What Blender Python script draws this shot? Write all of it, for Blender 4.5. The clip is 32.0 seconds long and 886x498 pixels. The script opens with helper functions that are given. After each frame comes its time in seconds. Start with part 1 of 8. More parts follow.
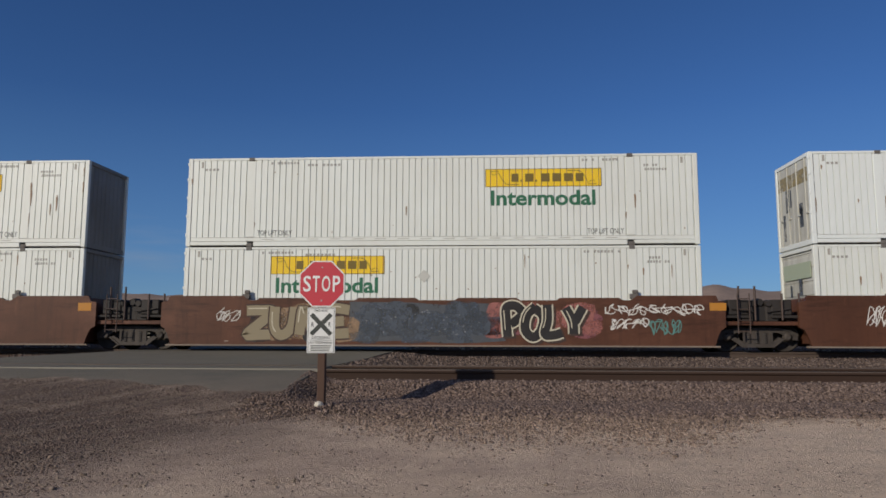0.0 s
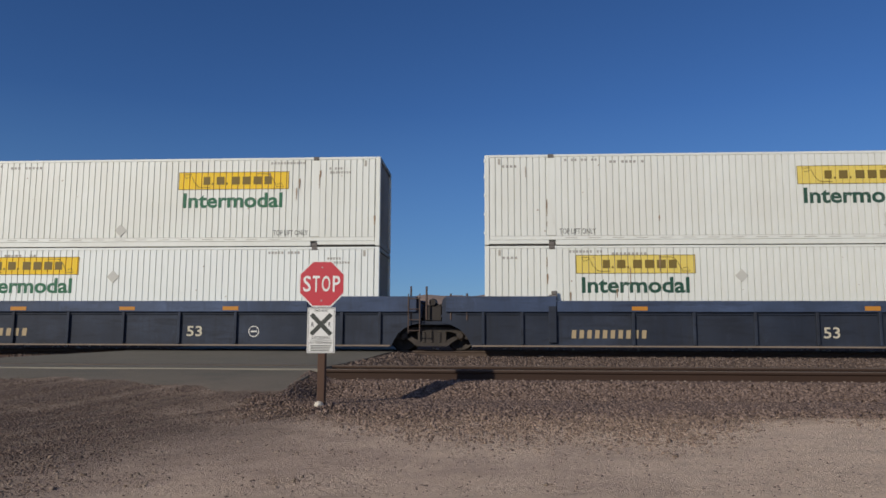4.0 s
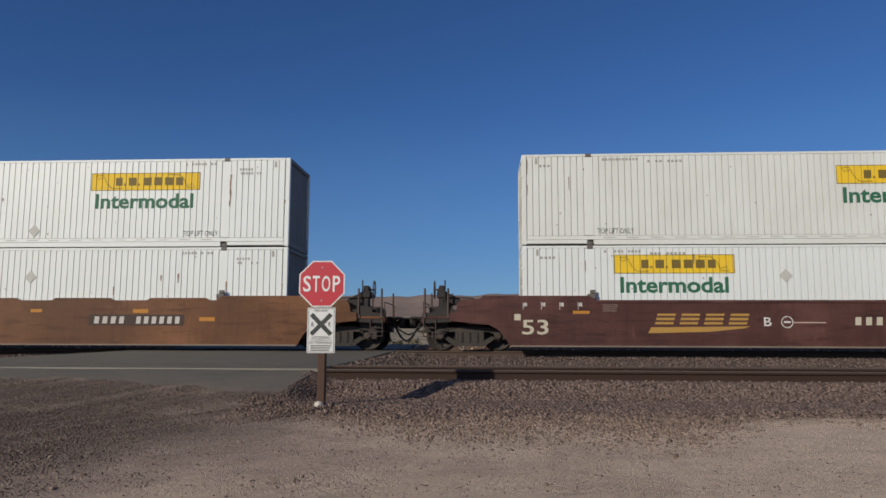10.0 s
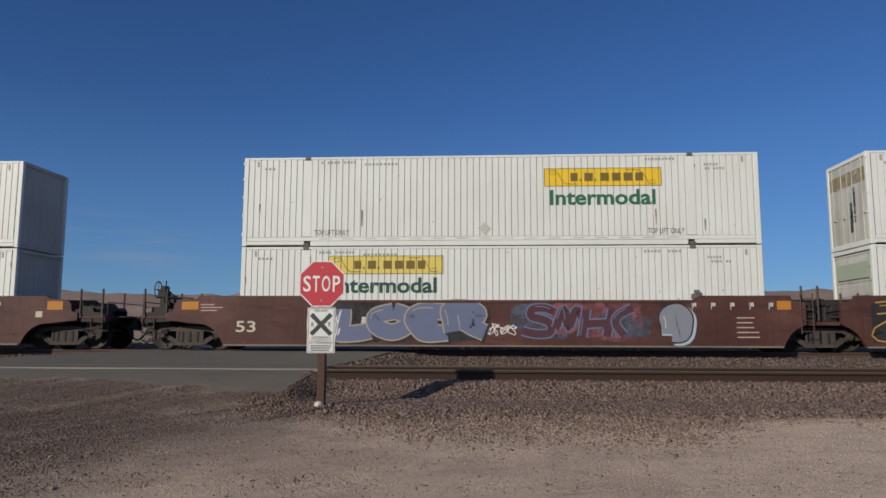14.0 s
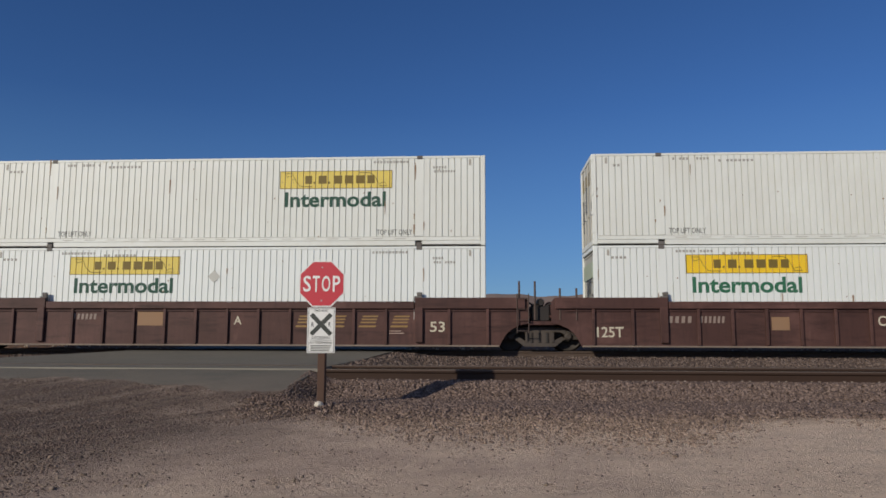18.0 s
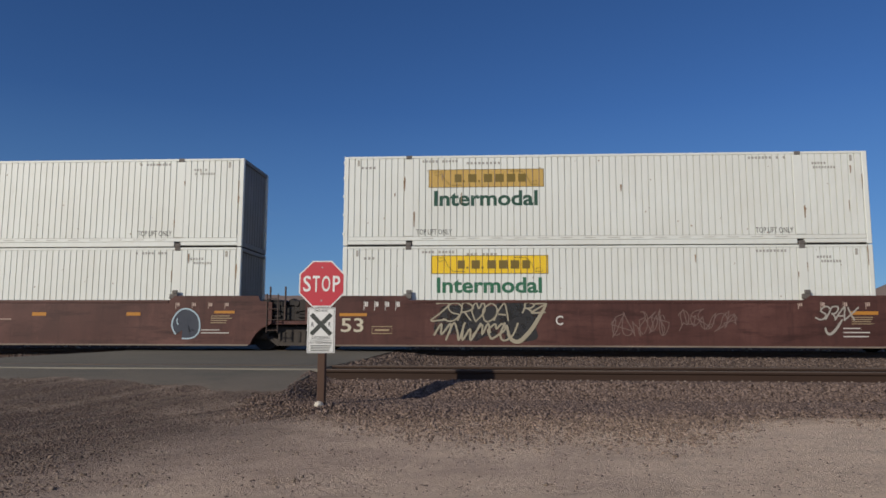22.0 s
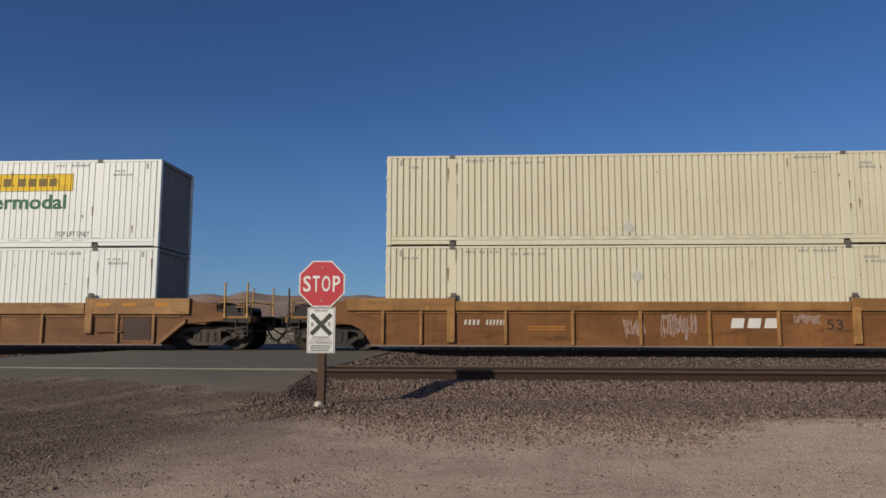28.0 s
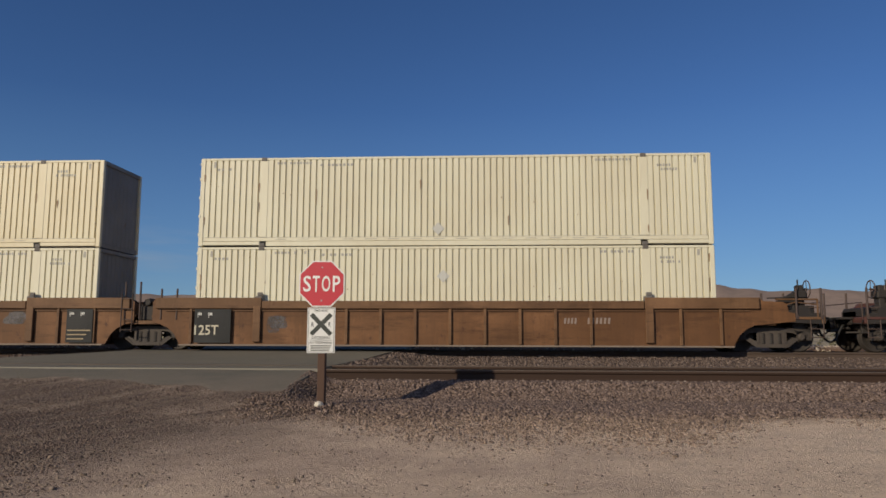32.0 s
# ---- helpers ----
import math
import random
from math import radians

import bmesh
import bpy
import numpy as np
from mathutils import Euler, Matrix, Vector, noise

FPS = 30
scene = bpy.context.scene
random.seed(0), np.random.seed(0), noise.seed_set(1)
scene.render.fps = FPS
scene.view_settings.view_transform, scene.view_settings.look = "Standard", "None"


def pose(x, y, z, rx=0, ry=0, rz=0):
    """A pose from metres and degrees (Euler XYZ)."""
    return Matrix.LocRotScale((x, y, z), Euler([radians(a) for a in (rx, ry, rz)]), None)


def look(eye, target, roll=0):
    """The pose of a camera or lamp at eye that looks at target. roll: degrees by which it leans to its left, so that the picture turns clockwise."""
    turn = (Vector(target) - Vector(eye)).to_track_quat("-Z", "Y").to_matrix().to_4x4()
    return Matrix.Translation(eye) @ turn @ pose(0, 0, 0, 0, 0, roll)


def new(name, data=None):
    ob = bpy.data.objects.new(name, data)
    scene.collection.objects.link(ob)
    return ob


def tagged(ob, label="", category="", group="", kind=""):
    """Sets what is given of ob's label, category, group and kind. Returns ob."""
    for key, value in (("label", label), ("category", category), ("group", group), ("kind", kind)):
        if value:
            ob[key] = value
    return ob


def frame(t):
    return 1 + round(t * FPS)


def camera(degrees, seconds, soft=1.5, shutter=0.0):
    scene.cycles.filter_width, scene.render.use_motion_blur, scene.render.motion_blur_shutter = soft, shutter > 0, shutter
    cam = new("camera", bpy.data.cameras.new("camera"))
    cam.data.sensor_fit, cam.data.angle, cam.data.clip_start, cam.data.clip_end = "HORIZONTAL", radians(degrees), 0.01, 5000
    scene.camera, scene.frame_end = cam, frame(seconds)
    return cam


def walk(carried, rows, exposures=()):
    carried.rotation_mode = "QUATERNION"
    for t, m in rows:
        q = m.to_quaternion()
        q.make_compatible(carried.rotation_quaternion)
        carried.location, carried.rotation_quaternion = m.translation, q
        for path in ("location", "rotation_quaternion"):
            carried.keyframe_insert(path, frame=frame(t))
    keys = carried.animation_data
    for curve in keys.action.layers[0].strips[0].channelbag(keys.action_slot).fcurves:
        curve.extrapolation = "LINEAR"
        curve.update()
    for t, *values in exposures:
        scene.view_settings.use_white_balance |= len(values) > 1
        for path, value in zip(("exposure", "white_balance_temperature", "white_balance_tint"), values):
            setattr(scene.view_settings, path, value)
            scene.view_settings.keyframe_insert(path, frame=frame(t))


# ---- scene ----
# ---- camera ----
from collections import defaultdict

EYE = Vector((0.0, 0.0, 1.15))
cam = camera(63.0, 32.0, soft=1.62)
AIM = EYE + Vector((-math.sin(radians(3.5)) * math.cos(radians(6.86)),
                    math.cos(radians(3.5)) * math.cos(radians(6.86)), math.sin(radians(6.86))))
STAND = look(EYE, AIM, 0.17)
walk(cam, [(0.0, STAND), (32.0, STAND)], exposures=[
    (0.0, -0.10, 6570, 10), (1.0, -0.13, 6570, 10), (2.0, 0.02, 6570, 10), (5.0, 0.02, 6570, 10), (6.0, -0.03, 6570, 10), (7.0, -0.04, 6570, 10),
    (8.4, -0.09, 6570, 10), (9.0, -0.06, 6570, 10), (10.0, -0.03, 6570, 10), (11.0, 0.02, 6570, 10), (12.0, -0.05, 6570, 10), (13.0, -0.05, 6570, 10),
    (14.0, 0.00, 6570, 10), (15.0, -0.06, 6570, 10), (17.5, 0.05, 6570, 10), (18.2, -0.05, 6570, 10), (19.0, -0.06, 6570, 10), (20.0, 0.00, 6570, 10),
    (21.0, 0.04, 6570, 10), (22.0, -0.03, 6570, 10), (23.0, -0.04, 6570, 10), (24.0, -0.09, 6570, 10), (25.0, -0.03, 6570, 10), (26.5, -0.09, 6570, 10),
    (29.0, 0.08, 7250, 10), (30.0, 0.10, 7250, 10), (32.0, 0.08, 7250, 10)])

# ---- world and sun ----
SUN_EL, SUN_AZ = radians(22.8), radians(220.0)   # azimuth from +y, clockwise
world = bpy.data.worlds.new("desert_sky")
scene.world = world
world.use_nodes = True
wn = world.node_tree
wn.nodes.clear()
sky = wn.nodes.new("ShaderNodeTexSky")
sky.sky_type, sky.sun_disc = "NISHITA", False
sky.sun_elevation, sky.sun_rotation = SUN_EL, SUN_AZ
sky.altitude, sky.air_density, sky.dust_density, sky.ozone_density = 2500, 1.0, 0.1, 6.0
bg = wn.nodes.new("ShaderNodeBackground")
bg.inputs["Strength"].default_value = 0.077
wo = wn.nodes.new("ShaderNodeOutputWorld")
deep = wn.nodes.new("ShaderNodeHueSaturation")
deep.inputs["Saturation"].default_value, deep.inputs["Value"].default_value = 1.09, 1.07
deep.inputs["Hue"].default_value = 0.506
wn.links.new(sky.outputs[0], deep.inputs["Color"])
# a thin wisp of high cloud low in the west
wc = wn.nodes.new("ShaderNodeTexCoord")
wp = wn.nodes.new("ShaderNodeSeparateXYZ")
wn.links.new(wc.outputs["Generated"], wp.inputs[0])
wm = wn.nodes.new("ShaderNodeMapping")
wm.inputs["Scale"].default_value = (2.2, 2.2, 16.0)
wn.links.new(wc.outputs["Generated"], wm.inputs["Vector"])
wt = wn.nodes.new("ShaderNodeTexNoise")
wt.inputs["Scale"].default_value, wt.inputs["Detail"].default_value = 2.6, 6.0
wn.links.new(wm.outputs[0], wt.inputs["Vector"])
veil = None
for source, lo, hi in ((wt.outputs["Fac"], 0.50, 0.78), (wp.outputs["X"], -0.22, -0.36), (wp.outputs["Z"], 0.17, 0.12), (wp.outputs["Z"], 0.06, 0.10)):
    wr = wn.nodes.new("ShaderNodeMapRange")
    wr.inputs["From Min"].default_value, wr.inputs["From Max"].default_value = lo, hi
    wn.links.new(source, wr.inputs["Value"])
    if veil is None:
        veil = wr.outputs[0]
    else:
        wx = wn.nodes.new("ShaderNodeMath")
        wx.operation = "MULTIPLY"
        wn.links.new(veil, wx.inputs[0])
        wn.links.new(wr.outputs[0], wx.inputs[1])
        veil = wx.outputs[0]
wisp = wn.nodes.new("ShaderNodeMix")
wisp.data_type = "RGBA"
thin = wn.nodes.new("ShaderNodeMath")
thin.operation = "MULTIPLY"
thin.inputs[1].default_value = 0.42
wn.links.new(veil, thin.inputs[0])
wn.links.new(thin.outputs[0], wisp.inputs["Factor"])
wn.links.new(deep.outputs[0], wisp.inputs[6])
wisp.inputs[7].default_value = (4.2, 4.6, 5.4, 1)
# dusty air that dulls the sky towards the horizon, all round
low = wn.nodes.new("ShaderNodeMapRange")
low.inputs["From Min"].default_value, low.inputs["From Max"].default_value = 0.30, 0.03
low.inputs["To Max"].default_value = 0.55
wn.links.new(wp.outputs["Z"], low.inputs["Value"])
dusty = wn.nodes.new("ShaderNodeMix")
dusty.data_type = "RGBA"
wn.links.new(low.outputs[0], dusty.inputs["Factor"])
wn.links.new(wisp.outputs[2], dusty.inputs[6])
dusty.inputs[7].default_value = (1.25, 2.7, 4.8, 1)
# bright dusty air round the sun, behind the viewer
toward = wn.nodes.new("ShaderNodeVectorMath")
toward.operation = "DOT_PRODUCT"
toward.inputs[1].default_value = (math.sin(SUN_AZ) * math.cos(SUN_EL), math.cos(SUN_AZ) * math.cos(SUN_EL), math.sin(SUN_EL))
wn.links.new(wc.outputs["Generated"], toward.inputs[0])
near_sun = wn.nodes.new("ShaderNodeMapRange")
near_sun.interpolation_type = "SMOOTHSTEP"
near_sun.inputs["From Min"].default_value, near_sun.inputs["From Max"].default_value = 0.1, 1.15
wn.links.new(toward.outputs["Value"], near_sun.inputs["Value"])
bright = wn.nodes.new("ShaderNodeMix")
bright.data_type, bright.blend_type = "RGBA", "ADD"
wn.links.new(near_sun.outputs[0], bright.inputs["Factor"])
wn.links.new(dusty.outputs[2], bright.inputs[6])
bright.inputs[7].default_value = (2.6, 2.5, 2.4, 1)
wn.links.new(bright.outputs[2], bg.inputs[0])
wn.links.new(bg.outputs[0], wo.inputs[0])
lamp = bpy.data.lights.new("sun", "SUN")
lamp.energy, lamp.angle, lamp.color = 3.38, radians(0.55), (1.0, 0.92, 0.778)
sun = new("sun", lamp)
to_sun = Vector((math.sin(SUN_AZ) * math.cos(SUN_EL), math.cos(SUN_AZ) * math.cos(SUN_EL), math.sin(SUN_EL)))
sun.matrix_world = look(to_sun * 60, (0, 0, 0))

# ---- plan ----
NEAR_Y, NEAR_Z = 12.87, 0.60      # near track: centre line and rail top
FAR_Y, FAR_Z = 23.68, 0.69        # the train's track
GAUGE = 0.7525                    # half distance between rail centres
HALF, CW, CH, CBASE = 8.075, 1.295, 2.896, 0.36   # container half length, half width, height, base over the rail
# distance the train has run, and where each unit's lower left container corner stands at the start
RUN_T = [0, 1, 2, 5, 6, 7, 8, 9, 10, 11, 12, 13, 14, 15, 15.5, 17.5, 18, 19, 20, 21, 22, 23, 24, 25, 26, 26.5, 28.5, 29, 30, 31, 32]
RUN_M = [0, 18.2, 36.33, 90.31, 108.31, 126.3, 144.32, 162.28, 180.74, 198.55, 216.36, 234.145, 251.94, 269.56, 278.39, 313.86,
         322.69, 340.27, 357.84, 375.41, 392.87, 410.32, 427.73, 445.17, 462.45, 471.09, 505.63, 514.12, 531.21, 548.37, 565.34]
START = [-29.09, -9.62, 9.87, 33.38, 52.82, 72.27, 95.77, 119.35, 138.87, 158.31, 181.84, 201.23, 220.60, 244.16, 263.52, 282.96,
         306.50, 325.96, 345.43, 368.93, 388.34, 407.77, 431.40, 450.87, 470.40, 493.91, 517.27, 536.74, 556.13, 579.65]
PACKS = [3, 3, 1, 3, 3, 3, 3, 3, 3, 1, 3, 1]         # units coupled as one articulated car


# ---- materials ----
def nodes_of(name):
    m = bpy.data.materials.new(name)
    m.use_nodes = True
    nt = m.node_tree
    nt.nodes.clear()
    out = nt.nodes.new("ShaderNodeOutputMaterial")
    b = nt.nodes.new("ShaderNodeBsdfPrincipled")
    nt.links.new(b.outputs[0], out.inputs[0])
    return m, nt, b


def noise_at(nt, scale, detail=4.0, stretch=(1, 1, 1), rough=0.55, seeded=True):
    tc = nt.nodes.new("ShaderNodeTexCoord")
    mp = nt.nodes.new("ShaderNodeMapping")
    mp.inputs["Scale"].default_value = stretch
    nt.links.new(tc.outputs["Object"], mp.inputs["Vector"])
    tex = nt.nodes.new("ShaderNodeTexNoise")
    tex.inputs["Scale"].default_value, tex.inputs["Detail"].default_value = scale, detail
    tex.inputs["Roughness"].default_value = rough
    if seeded:
        info = nt.nodes.new("ShaderNodeObjectInfo")
        mul = nt.nodes.new("ShaderNodeMath")
        mul.operation = "MULTIPLY"
        mul.inputs[1].default_value = 37.0
        nt.links.new(info.outputs["Random"], mul.inputs[0])
        tex.noise_dimensions = "4D"
        nt.links.new(mul.outputs[0], tex.inputs["W"])
    nt.links.new(mp.outputs[0], tex.inputs["Vector"])
    return tex.outputs["Fac"]


def ramp(nt, fac, lo, hi, top=1.0):
    r = nt.nodes.new("ShaderNodeMapRange")
    r.inputs["From Min"].default_value, r.inputs["From Max"].default_value = lo, hi
    r.inputs["To Max"].default_value = top
    nt.links.new(fac, r.inputs["Value"])
    return r.outputs[0]


def blend(nt, fac, a, b):
    mx = nt.nodes.new("ShaderNodeMix")
    mx.data_type = "RGBA"
    if isinstance(fac, float):
        mx.inputs["Factor"].default_value = fac
    else:
        nt.links.new(fac, mx.inputs["Factor"])
    for socket, v in ((mx.inputs["A"], a), (mx.inputs["B"], b)):
        for s in ((mx.inputs[6],) if socket == mx.inputs["A"] else (mx.inputs[7],)):
            if isinstance(v, tuple):
                s.default_value = (*v, 1)
            else:
                nt.links.new(v, s)
    return mx.outputs[2]


def bumped(nt, b, fac, strength, distance):
    bp = nt.nodes.new("ShaderNodeBump")
    bp.inputs["Strength"].default_value, bp.inputs["Distance"].default_value = strength, distance
    nt.links.new(fac, bp.inputs["Height"])
    nt.links.new(bp.outputs[0], b.inputs["Normal"])


def painted(name, colour, grime, amount=0.6, streak=0.5, rough=0.55, rust=None, rust_at=0.68, metal=0.0):
    """Weathered paint: broad fading, vertical streaks, fine grain and rust spots."""
    m, nt, b = nodes_of(name)
    c = blend(nt, ramp(nt, noise_at(nt, 0.55, 3.0), 0.35, 0.75, amount), colour, grime)
    c = blend(nt, ramp(nt, noise_at(nt, 1.0, 5.0, (5.0, 5.0, 0.35), 0.6), 0.48, 0.8, streak), c, grime)
    if "car_paint" in name or "panel" in name:
        # chalky faded fields, scuffs along the side and a few darker repaints
        pale = tuple(min(0.8, v * 1.5 + 0.006) for v in colour)
        c = blend(nt, ramp(nt, noise_at(nt, 0.42, 5.0, (1, 1, 1.8), 0.65), 0.47, 0.70, 0.9), c, pale)
        c = blend(nt, ramp(nt, noise_at(nt, 1.3, 6.0, (0.5, 1, 3.5), 0.7), 0.52, 0.68, 0.7), c, tuple(v * 0.45 for v in grime))
        c = blend(nt, ramp(nt, noise_at(nt, 6.0, 6.0, (1, 1, 0.4), 0.75), 0.60, 0.72, 0.45), c, pale)
        # sheets that have faded apart from each other
        c = blend(nt, ramp(nt, noise_at(nt, 0.75, 2.0, (1, 1, 0.12), 0.4), 0.42, 0.62, 0.5), c, tuple(v * 0.62 for v in colour))
        # rain runs and soot down the sheet
        c = blend(nt, ramp(nt, noise_at(nt, 1.6, 6.0, (3.0, 3.0, 0.3), 0.75), 0.52, 0.70, 0.42), c, tuple(v * 0.55 for v in grime))
        c = blend(nt, ramp(nt, noise_at(nt, 2.3, 5.0, (1.6, 1.6, 0.6), 0.75), 0.60, 0.74, 0.35), c, tuple(min(0.8, v * 1.9 + 0.01) for v in colour))
    else:
        c = blend(nt, ramp(nt, noise_at(nt, 2.2, 6.0, (2.2, 1, 0.3), 0.7), 0.60, 0.78, 0.45), c, tuple(v * 0.72 for v in grime))
    c = blend(nt, ramp(nt, noise_at(nt, 14.0, 4.0), 0.45, 0.8, 0.35 * amount), c, grime)
    if rust:
        c = blend(nt, ramp(nt, noise_at(nt, 3.2, 6.0, (1, 1, 0.6), 0.7), rust_at, rust_at + 0.07, 0.85), c, rust)
    nt.links.new(c, b.inputs["Base Color"])
    b.inputs["Roughness"].default_value, b.inputs["Metallic"].default_value = rough, metal
    b.inputs["Specular IOR Level"].default_value = 0.5 if "container" in name or "sign" in name else 0.22
    bumped(nt, b, noise_at(nt, 30.0, 3.0), 0.12, 0.01)
    return m


def ink(name, colour, wear=None, rough=0.6, chip=0.62):
    m, nt, b = nodes_of(name)
    worn = wear or tuple(v * 0.7 + 0.05 for v in colour)
    c = blend(nt, ramp(nt, noise_at(nt, 9.0, 5.0), chip, chip + 0.12, 0.7), colour, worn)
    c = blend(nt, ramp(nt, noise_at(nt, 1.2, 3.0), 0.4, 0.8, 0.4), c, worn)
    nt.links.new(c, b.inputs["Base Color"])
    b.inputs["Roughness"].default_value = rough
    b.inputs["Specular IOR Level"].default_value = 0.25
    return m


